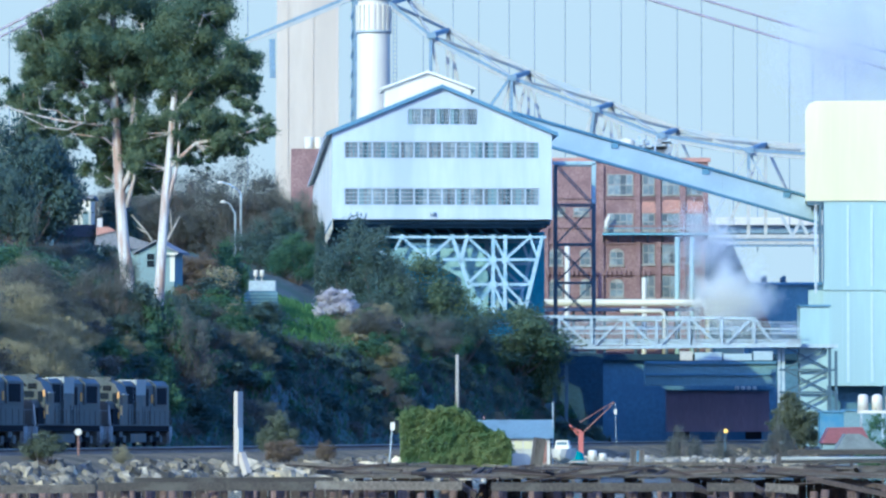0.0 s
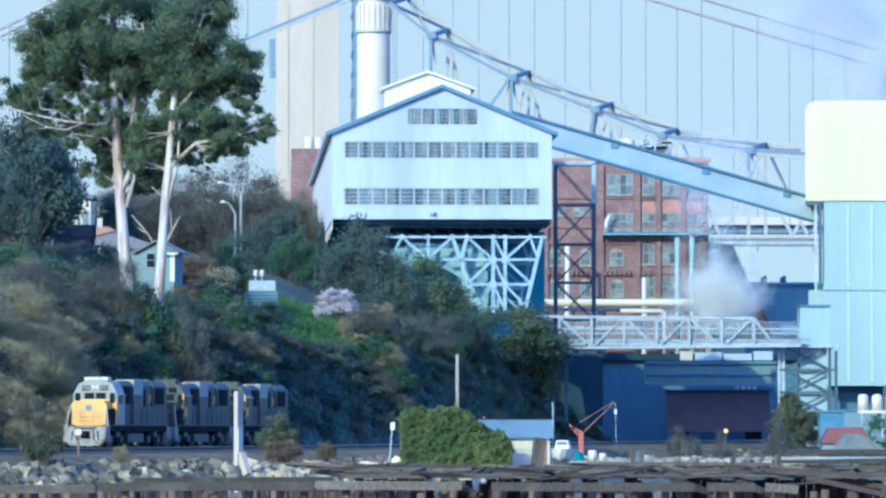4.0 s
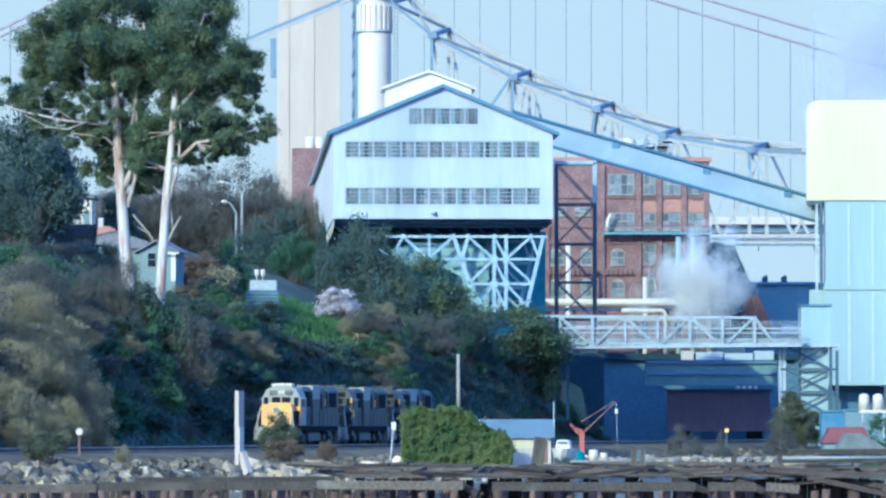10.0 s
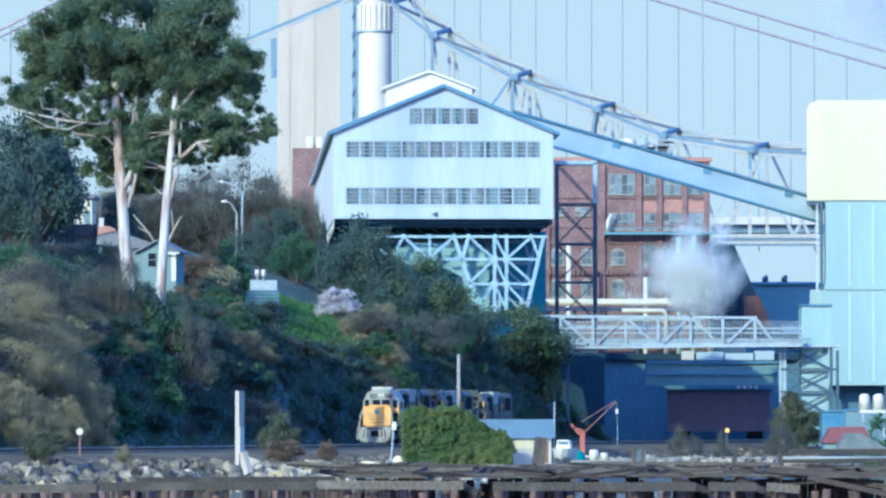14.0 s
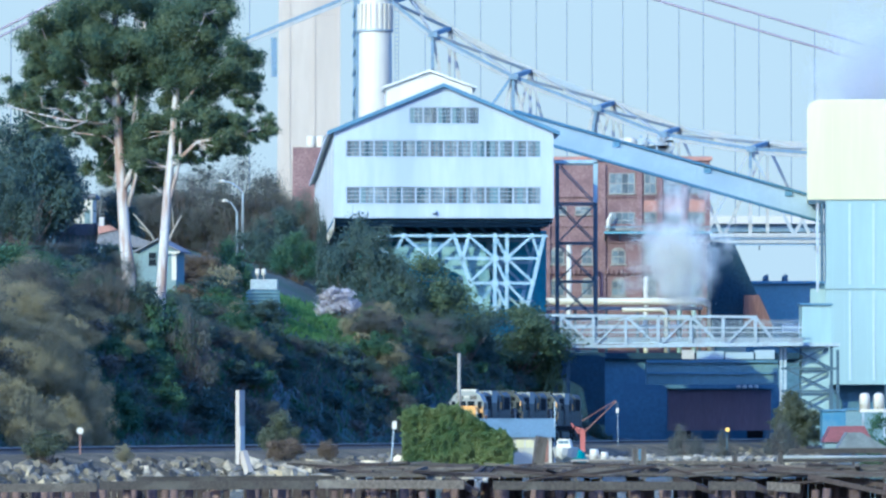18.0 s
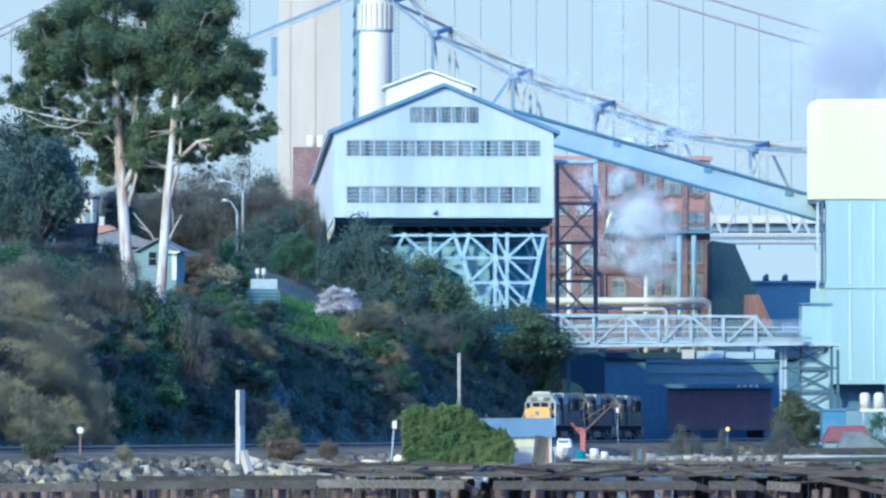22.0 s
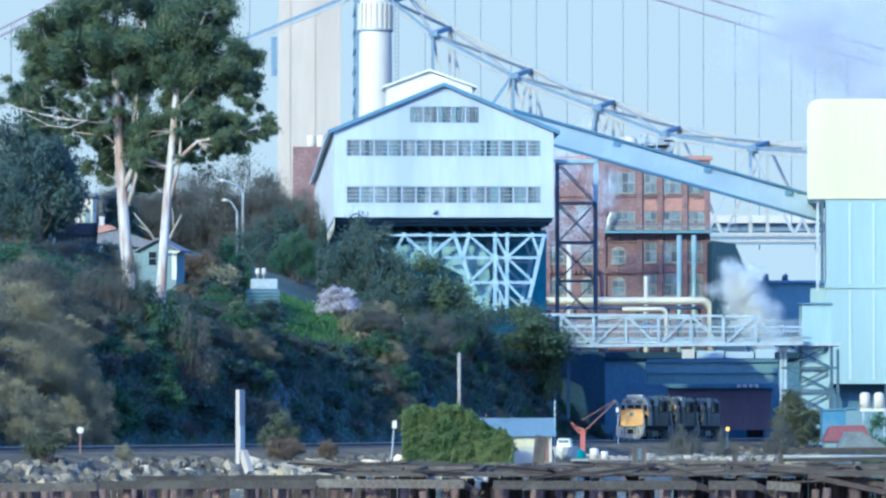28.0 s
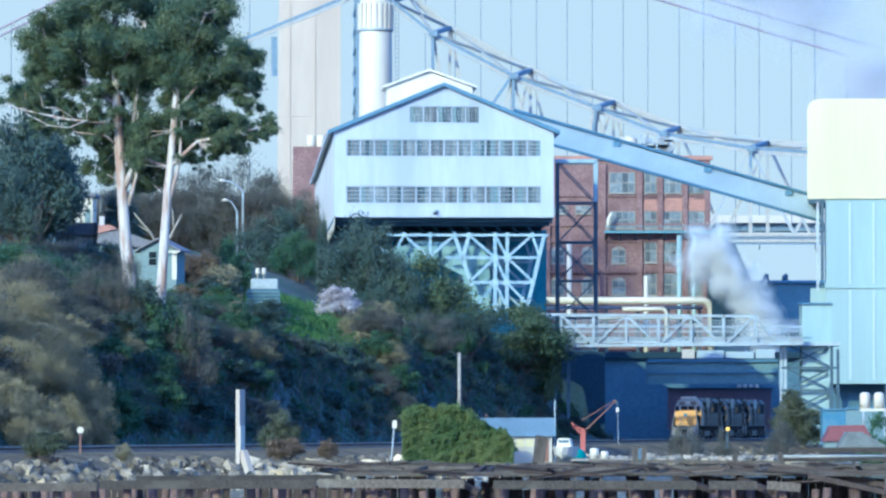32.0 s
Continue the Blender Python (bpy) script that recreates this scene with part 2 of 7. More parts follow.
def prism(bm, outline, y0, y1):
    """An outline in x, z pushed from y0 to y1."""
    a = [bm.verts.new((x, y0, z)) for x, z in outline]
    b = [bm.verts.new((x, y1, z)) for x, z in outline]
    n = len(a)
    bm.faces.new(a)
    bm.faces.new(b[::-1])
    for i in range(n):
        bm.faces.new((a[(i + 1) % n], a[i], b[i], b[(i + 1) % n]))


def mesh_of(name, bm, material):
    bmesh.ops.recalc_face_normals(bm, faces=bm.faces)
    me = bpy.data.meshes.new(name)
    bm.to_mesh(me)
    bm.free()
    me.materials.append(material)
    return me


def part(name, bm, material, parent, label=""):
    """One mesh object under a thing or part; parent None: a thing of its own."""
    ob = new(name, mesh_of(name, bm, M[material] if isinstance(material, str) else material))
    ob.parent = parent
    return tagged(ob, label)


def piece(name, me, parent, m):
    ob = new(name, me)
    ob.parent = parent
    ob.matrix_basis = m
    return ob


def empty(name, m=None, label="", category="", group="", kind=""):
    ob = new(name)
    if m is not None:
        ob.matrix_basis = m
    return tagged(ob, label, category, group, kind)


def boxes(name, rows, material, parent, label="", join=True):
    """Boxes as one part, or (join off) as a part each."""
    if not join:
        return [boxes(name, [r], material, parent, label) for r in rows][-1]
    bm = bmesh.new()
    for a, b in rows:
        box(bm, a, b)
    return part(name, bm, material, parent, label)


def bars(name, rows, w, material, parent, label="", h=None, join=False):
    """Bars as a part each, or joined where they make one bent piece."""
    if not join and len(rows) > 1:
        return [bars(name, [r], w, material, parent, label, h) for r in rows][-1]
    bm = bmesh.new()
    for p, q in rows:
        beam(bm, p, q, w, h)
    return part(name, bm, material, parent, label)


def pydata(name, verts, faces, material, parent=None):
    me = bpy.data.meshes.new(name)
    me.from_pydata(verts, [], faces)
    me.materials.append(material)
    ob = new(name, me)
    ob.parent = parent
    return ob

# ---- ground ----
# the railway runs straight; a: metres along it, q: metres to its hill side
TX, TY, UX, UY = -21.25, 400.0, 0.2023, 0.9793
HEAD = -11.67


def along(a, q):
    return TX + UX * a - UY * q, TY + UY * a + UX * q


def railway(x, y):
    dx, dy = x - TX, y - TY
    return dx * UX + dy * UY, -dx * UY + dy * UX


def ease(v):
    v = min(1.0, max(0.0, v))
    return v * v * (3 - 2 * v)


def height(x, y):
    a, q = railway(x, y)
    if q < -9:
        return 2.4 - 3.9 * ease((-9 - q) / 12)
    z = 2.4
    if q > 4:
        rise = 8.5 * ease((q - 4) / 8) + 8.5 * ease((q - 9) / 28) + 0.20 * min(60, max(0, q - 30))
        fade = ease((a - 190) / 50) * (1 - ease((q - 28) / 16))
        z += rise * (1 - fade)
        # two spurs run down to the track
        z += 4.8 * math.exp(-((a - 115 - (q - 5) * 2.33) / 10) ** 2) * ease((q - 4) / 5) * (1 - ease((q - 9) / 8))
        z += 3.0 * math.exp(-((a - 60 - (q - 5) * 2.3) / 7) ** 2) * ease((q - 4) / 5) * (1 - ease((q - 16) / 8))
        z += min(1, (q - 4) / 6) * (1.2 * noise.noise((x * 0.06, y * 0.06, 0)) + 0.5 * noise.noise((x * 0.2, y * 0.2, 3)))
    return z


def sheet(name, xs, ys, fn, material):
    verts = [(x, y, fn(x, y)) for y in ys for x in xs]
    w = len(xs)
    faces = [(j * w + i, j * w + i + 1, (j + 1) * w + i + 1, (j + 1) * w + i) for j in range(len(ys) - 1) for i in range(w - 1)]
    ob = pydata(name, verts, faces, material)
    for p in ob.data.polygons:
        p.use_smooth = True
    return ob


gx = [-4500, -2500, -1200, -600, -300, -180] + [-110 + 2.5 * i for i in range(104)] + [170, 230, 350, 700, 1500, 3000, 4500]
gy = [-200, 0, 120, 220] + [270 + 3.0 * i for i in range(160)] + [770, 820, 900, 1050, 1300, 1800, 2600, 3600, 4800]
tagged(sheet("ground", gx, gy, height, M["soil"]), "brown soil and scrub hillside above the shore", "ground", kind="structure")
tagged(sheet("water", [-4500, -800, -100, 0, 100, 800, 4500], [-300, 100, 250, 350, 500, 1000, 4800], lambda x, y: 0.0, water_m),
       "blue river water under the ruined pier", "water", kind="structure")

# sandy shoulder between the tracks and the water
SHOULDER = [-6.75, -8.0, -9.0, -10.0, -11.0, -12.0, -13.0, -14.5, -16.0, -18.0, -20.0]
strip = []
for i in range(160):
    for q in SHOULDER:
        x, y = along(-120 + 2.5 * i, q + 0.5 * noise.noise((i * 0.4, q, 2)) * (q < -7))
        strip.append((x, y, height(x, y) + 0.05 + 0.10 * noise.noise((x * 0.5, y * 0.5, 7))))
k = len(SHOULDER)
bank_ground = pydata("shore_bank", strip, [(i * k + j, i * k + j + 1, (i + 1) * k + j + 1, (i + 1) * k + j) for i in range(159) for j in range(k - 1)], M["bank_soil"])
tagged(bank_ground, "sandy tan soil of the bank beside the tracks", "bank", kind="structure")

# two tracks: ballast bed, ties, rails
for q0, nm in ((0.0, "far"), (-4.3, "near")):
    bed = empty("track", pose(*along(-110, q0), 2.42, 0, 0, HEAD), "railway track with steel rails on ballast", "track", "railway tracks", "structure")
    bm = bmesh.new()
    prism(bm, [(-2.4, 0), (-1.5, 0.22), (1.5, 0.22), (2.4, 0)], 0, 620)
    part("ballast", bm, "ballast", bed)
    for sx in (-0.75, 0.75):
        bm = bmesh.new()
        prism(bm, [(sx - 0.07, 0.24), (sx - 0.03, 0.27), (sx - 0.035, 0.36), (sx - 0.035, 0.385), (sx + 0.035, 0.385), (sx + 0.035, 0.36), (sx + 0.03, 0.27), (sx + 0.07, 0.24)], 0, 620)
        rail = part("rail", bm, "rail_web", bed)
        boxes("rail_head", [((sx - 0.034, 0, 0.3853), (sx + 0.034, 620, 0.405))], "rail", rail, "worn bright rail head")
    bm = bmesh.new()
    box(bm, (-1.3, -0.11, 0.10), (1.3, 0.11, 0.25))
    tie_me = mesh_of("tie", bm, M["tie"])
    for i in range(280):
        piece("tie", tie_me, bed, pose(0, 55 + i * 0.6, 0, 0, 0, random.uniform(-1, 1)))

# ---- conveyor house on stilts ----
PANES = random.Random(4)


def window_band(parent, x0, x1, z0, z1, count, y, gap):
    """A row of steel windows set into a wall: frame, panes and bars for each."""
    w = (x1 - x0) / count
    for i in range(count):
        a, b = x0 + i * w + gap, x0 + (i + 1) * w - gap
        win = boxes("window", [((a, y - 0.06, z0), (a + 0.07, y + 0.1, z1)), ((b - 0.07, y - 0.06, z0), (b, y + 0.1, z1)),
                               ((a + 0.07, y - 0.06, z0), (b - 0.07, y + 0.1, z0 + 0.07)), ((a + 0.07, y - 0.06, z1 - 0.07), (b - 0.07, y + 0.1, z1))], "siding", parent)
        n, m = 3, 4
        pw, ph = (b - a - 0.14) / n, (z1 - z0 - 0.14) / m
        for k in range(n):
            bm = bmesh.new()
            box(bm, (a + 0.09 + k * pw, y - 0.01, z0 + 0.07), (a + 0.05 + (k + 1) * pw, y + 0.02, z1 - 0.07))
            part("pane", bm, PANES.choice(("dusty", "dusty", "dusty", "dusty", "glass", "muted")), win)
        bars("glazing_bar", [((a, y - 0.03, z0 + 0.07 + j * ph), (b, y - 0.03, z0 + 0.07 + j * ph)) for j in range(1, m)], 0.05, "grey_steel", win)


D0 = 600.0
TW = 24.4
tipple = empty("conveyor_house", pose(-12.31, D0, 27.44, 0, 0, 2.32), "pale blue corrugated conveyor house with steel window bands on stilts", "industrial building")
EV, PK, LONG, BODY, WING = 9.55, 14.6, 128.0, 50.0, 8.0
LX, RX, APX = -0.2, 24.6, 12.2
b1, b2, b3 = (1.4, 23.0, 1.55, 3.45), (1.4, 23.0, 6.75, 8.6), (8.4, 16.15, 10.45, 12.3)
bm = bmesh.new()
box(bm, (0, 0, 0), (TW, 0.3, b1[2]))
for b in (b1, b2):
    box(bm, (0, 0, b[2]), (b[0], 0.3, b[3]))
    box(bm, (b[1], 0, b[2]), (TW, 0.3, b[3]))
box(bm, (0, 0, b1[3]), (TW, 0.3, b2[2]))
box(bm, (0, 0, b2[3]), (TW, 0.3, EV))
sl = (PK - EV) / 12.2
prism(bm, [(0, EV), (TW, EV), (TW - (b3[2] - EV) / sl, b3[2]), ((b3[2] - EV) / sl, b3[2])], 0, 0.3)
prism(bm, [((b3[2] - EV) / sl, b3[2]), (b3[0], b3[2]), (b3[0], b3[3]), ((b3[3] - EV) / sl, b3[3])], 0, 0.3)
prism(bm, [(b3[1], b3[2]), (TW - (b3[2] - EV) / sl, b3[2]), (TW - (b3[3] - EV) / sl, b3[3]), (b3[1], b3[3])], 0, 0.3)
prism(bm, [((b3[3] - EV) / sl, b3[3]), (TW - (b3[3] - EV) / sl, b3[3]), (12.2, PK)], 0, 0.3)
part("front_wall", bm, "siding", tipple)
# vertical seams of the sheets
bm = bmesh.new()
for i in range(41):
    x = 0.05 + i * (TW - 0.1) / 40
    top = EV + sl * min(x, TW - x)
    spans = [(0, b1[2]), (b1[3], b2[2]), (b2[3], top)] if b1[0] < x < b1[1] else [(0, top)]
    if b3[0] < x < b3[1]:
        spans = spans[:-1] + [(b2[3], b3[2]), (b3[3], top)]
    for z0, z1 in spans:
        box(bm, (x - 0.02, -0.015, z0), (x + 0.02, -0.002, z1))
tagged(part("sheet_seam", bm, "siding", tipple), kind="stuff")
window_band(tipple, *b1[:2], b1[2], b1[3], 14, 0.12, 0.01)
window_band(tipple, *b2[:2], b2[2], b2[3], 14, 0.12, 0.01)
window_band(tipple, *b3[:2], b3[2], b3[3], 5, 0.12, 0.01)
for bx0, bx1, bz0, bz1 in (b1, b2, b3):
    boxes("window_sill", [((bx0 - 0.05, -0.06, bz0 - 0.07), (bx1 + 0.05, -0.003, bz0 - 0.01))], "siding", tipple)
# sheet behind the windows stands in for the unlit room
boxes("interior_shade_panel", [((0.4, 1.6, 0.02), (TW - 0.4, 1.8, EV))], "teal", tipple, "dark panel standing in for the shaded inside of the house")
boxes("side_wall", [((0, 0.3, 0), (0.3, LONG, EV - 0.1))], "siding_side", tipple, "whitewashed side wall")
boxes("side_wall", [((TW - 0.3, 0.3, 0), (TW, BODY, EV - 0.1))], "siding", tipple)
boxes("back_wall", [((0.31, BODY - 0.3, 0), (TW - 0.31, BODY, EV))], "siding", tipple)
# slab colour has the shade below the house painted in
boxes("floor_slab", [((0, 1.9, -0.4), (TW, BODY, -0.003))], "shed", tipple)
# torn sheets hang below the side wall
TEAR = random.Random(17)
for i in range(26):
    y0 = 0.6 + i * 2.6 + TEAR.uniform(-0.6, 0.6)
    wd, dp = TEAR.uniform(0.7, 1.8), TEAR.uniform(0.5, 1.6) * (1.6 if i % 5 == 1 else 1)
    bm = bmesh.new()
    vs = [bm.verts.new(p) for x in (0.02, 0.14) for p in ((x, y0, -0.004), (x, y0 + wd, -0.004), (x - 0.05, y0 + wd * TEAR.uniform(0.5, 0.8), -dp), (x - 0.05, y0 + wd * 0.25, -dp * 0.8))]
    for f in ((0, 1, 2, 3), (7, 6, 5, 4), (0, 4, 5, 1), (1, 5, 6, 2), (2, 6, 7, 3), (3, 7, 4, 0)):
        bm.faces.new([vs[j] for j in f])
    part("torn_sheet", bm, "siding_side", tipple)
# wing running on behind; its unseen side is cut back to shift the shadow
boxes("wing_floor", [((0, BODY + 0.01, -0.4), (WING, LONG, -0.003))], "dark", tipple)
boxes("wing_wall", [((WING - 0.3, BODY + 0.01, 0), (WING, LONG, EV + sl * WING - 0.1))], "siding", tipple)
bm = bmesh.new()
prism(bm, [(-0.7, EV - 0.28), (WING, EV + sl * WING - 0.02), (WING, EV + sl * WING + 0.28), (-0.7, EV + 0.02)], BODY + 0.01, LONG)
part("wing_roof", bm, "roof", tipple)
for sgn in (-1, 1):
    bm = bmesh.new()
    e, p = (12.2 - sgn * 12.9, EV - 0.28), (12.2, PK + 0.02)
    prism(bm, [(e[0], e[1]), (p[0], p[1]), (p[0], p[1] + 0.3), (e[0], e[1] + 0.3)], -0.5, BODY)
    part("roof_slope", bm, "roof", tipple)
    bm = bmesh.new()
    prism(bm, [(e[0], e[1] - 0.1), (p[0], p[1] - 0.1), (p[0], p[1] + 0.34), (e[0], e[1] + 0.34)], -0.58, -0.503)
    part("fascia", bm, "roof_edge", tipple, "dark blue fascia board")
bm = bmesh.new()
tube(bm, [(11.2, -0.25, 0.45), (11.2, -0.25, 0.8)], 0.28, 10)
part("wall_lamp", bm, "grey_steel", tipple)
# monitor on the ridge
MX, MZ, MB = -1.81 - -12.31 + 1.7, 46.45 - 27.44, 44.57 - 27.44
mon = boxes("roof_monitor", [((MX - 5.1, 42, MB - 5), (MX + 5.1, 50, MB))], "white", tipple, "white raised ridge monitor")
bm = bmesh.new()
prism(bm, [(MX - 5.5, MB - 0.15), (MX, MZ), (MX + 5.6, MB - 0.15), (MX + 5.6, MB + 0.1), (MX, MZ + 0.25), (MX - 5.5, MB + 0.1)], 41.5, 50.4)
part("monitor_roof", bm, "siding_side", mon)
bm = bmesh.new()
prism(bm, [(MX - 5.1, MB + 0.003), (MX + 5.1, MB + 0.003), (MX, MZ - 0.1)], 42, 42.3)
part("monitor_gable", bm, "white", mon)
# stilts: trestle bents with crossed braces, hopper behind
ty = 0.6
zt, zb = -2.0, -24
for i, yy in enumerate((0.6, 16.0)):
    # girder darkened by colour for the shaded underside
    boxes("girder", [((0.3, yy + 1.4, -0.9), (24, yy + 1.8, -0.42))], "shade_navy", tipple)
    bars("top_chord", [((3.2, yy, -1.95), (23.8, yy, -1.95))], 0.28, "blue_steel", tipple)
    nodes = [(17.9, -4.45), (19.25, -4.45), (17.9, -7.2), (19.2, -7.2)]
    bars("column", [((17.9, yy, -1.8), (17.9, yy, -10.4)), ((19.25, yy, -1.8), (19.2, yy, -10.4))], 0.38, "blue_steel", tipple)
    bars("raking_leg", [((23.4, yy, -1.8), (21.4, yy, -10.2)), ((13.4, yy, -1.95), (15.3, yy, -7.6)), ((15.0, yy, -1.95), (14.2, yy, -5.0))], 0.4, "blue_steel", tipple)
    bars("strut", [((12.2, yy, -4.45), (22.9, yy, -4.45)), ((15.5, yy, -7.2), (22.2, yy, -7.2))], 0.28, "blue_steel", tipple)
    diag = []
    for (x0, z0), (x1, z1) in (((7.8, -1.95), (10.3, -4.2)), ((7.8, -1.95), (7.0, -3.4)), ((10.7, -1.95), (10.7, -4.3)), ((13.4, -1.95), (10.7, -4.3)), ((15.0, -1.95), (17.9, -4.45)),
                               ((22.0, -1.95), (19.25, -4.45)), ((22.0, -1.95), (22.9, -4.45)), ((17.9, -4.45), (15.2, -7.0)), ((19.25, -4.45), (22.2, -7.2)), ((17.9, -7.2), (16.0, -9.7)),
                               ((19.2, -7.2), (21.4, -9.5)), ((17.9, -1.95), (19.25, -4.45)), ((17.9, -4.45), (19.2, -7.2)), ((17.9, -7.2), (19.2, -10)), ((3.3, -1.95), (6.6, -4.4)), ((4.9, -1.95), (3.2, -4.6))):
        diag.append(((x0, yy, z0), (x1, yy, z1)))
    bars("brace", diag, 0.27, "blue_steel", tipple)
    for x, z in nodes + [(17.9, -9.9), (17.9, -1.95), (19.25, -1.95), (22.0, -1.95), (15.0, -1.95), (13.4, -1.95), (10.7, -1.95), (7.8, -1.95), (3.3, -1.95)]:
        bm = bmesh.new()
        tube(bm, [(x, yy - 0.24, z), (x, yy + 0.24, z)], 0.46 if z < -4 else 0.3, 8)
        part("gusset_plate", bm, "blue_steel", tipple)
# truss and joists likewise carry the underside's shade in their colour
boxes("under_truss", [((0.8, 9, -1.9), (23.6, 9.4, -1.4))], "shade_navy", tipple)
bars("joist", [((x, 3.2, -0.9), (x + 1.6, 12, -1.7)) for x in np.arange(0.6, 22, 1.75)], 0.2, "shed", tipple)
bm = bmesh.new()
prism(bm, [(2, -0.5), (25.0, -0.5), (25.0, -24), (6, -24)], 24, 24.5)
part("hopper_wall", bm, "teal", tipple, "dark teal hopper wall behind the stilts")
bm = bmesh.new()
prism(bm, [(6.5, -3.4), (9, -2.6), (16.3, -2.7), (17.3, -4.5), (17.5, -8), (17.4, -10.6), (15.2, -10.6), (14.4, -6.4), (12.5, -5.4), (8, -5.0), (5.2, -3.9)], 2.4, 3.0)
part("chute", bm, "mint", tipple, "stained pale mint steel chute")
bars("hopper_rib", [((4.5, 23.8, z), (23.5, 23.8, z)) for z in (-3.8, -6.4, -8.6, -11)], 0.2, "blue_steel", tipple)

# ---- inclined gallery ----
gal = empty("conveyor_gallery", None, "pale blue enclosed conveyor gallery sloping to the silo", "conveyor bridge")
pts = [(8.04, 638, 41.45), (45.23, 650, 31.57)]
bm = bmesh.new()
hgt = 2.55
(a0, a1, a2), (c0, c1, c2) = pts
for w0, w1, zz0, zz1 in ((0, 3.2, -hgt, 0),):
    vs = [bm.verts.new(p) for p in ((a0, a1, a2 - hgt), (c0, c1, c2 - hgt), (c0, c1 + 3.2, c2 - hgt), (a0, a1 + 3.2, a2 - hgt), (a0, a1, a2), (c0, c1, c2), (c0, c1 + 3.2, c2), (a0, a1 + 3.2, a2))]
    for f in ((3, 2, 1, 0), (4, 5, 6, 7), (0, 1, 5, 4), (1, 2, 6, 5), (2, 3, 7, 6), (3, 0, 4, 7)):
        bm.faces.new([vs[i] for i in f])
part("gallery_body", bm, "gallery", gal)
bars("roof_trim", [((a0, a1 - 0.15, a2 + 0.12), (c0, c1 - 0.15, c2 + 0.12))], 0.4, "roof_edge", gal, "dark blue roof edge", 0.3)
bars("floor_beam", [((a0, a1 - 0.12, a2 - hgt - 0.16), (c0, c1 - 0.12, c2 - hgt - 0.16))], 0.4, "roof_edge", gal, "dark floor beam", 0.32)
for f in (0.325, 0.62, 0.885):
    p = Vector(pts[0]).lerp(Vector(pts[1]), f)
    bm = bmesh.new()
    box(bm, (p.x - 0.55, p.y - 0.08, p.z - 0.78), (p.x + 0.6, p.y - 0.003, p.z - 0.1))
    part("vent_opening", bm, "roof_edge", gal, "dark vent opening")
bars("panel_seam", [((a0 + (c0 - a0) * f, a1 + (c1 - a1) * f - 0.02, a2 + (c2 - a2) * f - 0.2), (a0 + (c0 - a0) * f, a1 + (c1 - a1) * f - 0.02, a2 + (c2 - a2) * f - hgt + 0.1)) for f in np.arange(0.05, 1, 0.09)], 0.03, "gallery", gal)

# ---- steel tower under the gallery ----
tow = empty("gallery_tower", None, "dark lattice steel tower carrying the gallery", "steel tower")
dt = 628.0
for x in (13.08, 17.53):
    for y in (dt, dt + 5):
        bars("tower_leg", [((x, y, 12.9), (x, y, 30.24))], 0.36, "dark", tow)
        bars("tower_leg", [((x, y, 30.24 + 0.01), (x, y, 34.96))], 0.36, "dark" if x < 14.13 else "blue_steel", tow)
levels = [zz for zz in (34.96, 30.24, 25.65, 21.2, 16.88, 13.1)]
for y in (dt - 0.05, dt + 5.05):
    bars("tower_strut", [((13.08, y, z), (17.53, y, z)) for z in levels], 0.18, "dark", tow)
    bars("tower_brace", [((13.08, y, z0), (17.53, y, z1)) for z0, z1 in zip(levels, levels[1:])]
         + [((17.53, y, z0), (13.08, y, z1)) for z0, z1 in zip(levels[1:], levels[2:])], 0.14, "dark", tow)
bars("head_beam", [((12.69, dt - 0.3, 35.02), (17.66, dt - 0.3, 35.02)), ((17.53, dt - 0.3, 35.02), (17.4, dt - 0.3, 30.37))], 0.4, "blue_steel", tow, "pale blue head frame")

# block added to stand in for the deep shade at the tower's foot
boxes("tower_shade_block", [((12.3, dt - 1.2, 2.3), (18.5, dt + 6, 12.9))], "shade_navy", tow, "dark block standing in for the shade under the tower")

# ---- brick refinery ----
DB = 750.0
ref = empty("brick_refinery", None, "old red brick refinery with arched windows", "factory building")
bx0, bx1, bz = -21.09, 36.72, 41.21
boxes("wall", [((bx0, DB, 2.5), (bx1, DB + 25, bz))], "brick", ref)
boxes("parapet", [((13.75, DB - 0.4, bz), (bx1 + 0.3, DB + 1, bz + 0.55))], "brick_light", ref, "orange brick parapet")
boxes("roof_house", [((bx0, DB + 2, bz), (-17.03, DB + 16, 43.17))], "brick", ref)
boxes("stair_house", [((31.95, DB + 2, bz), (36.64, DB + 14, 41.91))], "brick", ref)
boxes("string_course", [((13.75, DB - 0.25, zz), (bx1, DB - 0.003, zz + 0.4)) for zz in (36.12, 32.05, 29.78, 25.64)], "brick", ref, join=False)
boxes("orange_brick_band", [((27.42, DB - 0.1, 34.16), (36.64, DB - 0.004, 35.34)), ((30.55, DB - 0.1, 35.34 + 0.01), (34.45, DB - 0.004, 35.96))], "brick_light", ref, "band of orange brick", join=False)
for x in [14.22, 21.88, 26.95, 29.77, 33.2, 36.33]:
    boxes("pilaster", [((x - 0.35, DB - 0.45, 2.6), (x + 0.35, DB - 0.26, bz - 0.5))], "brick", ref)


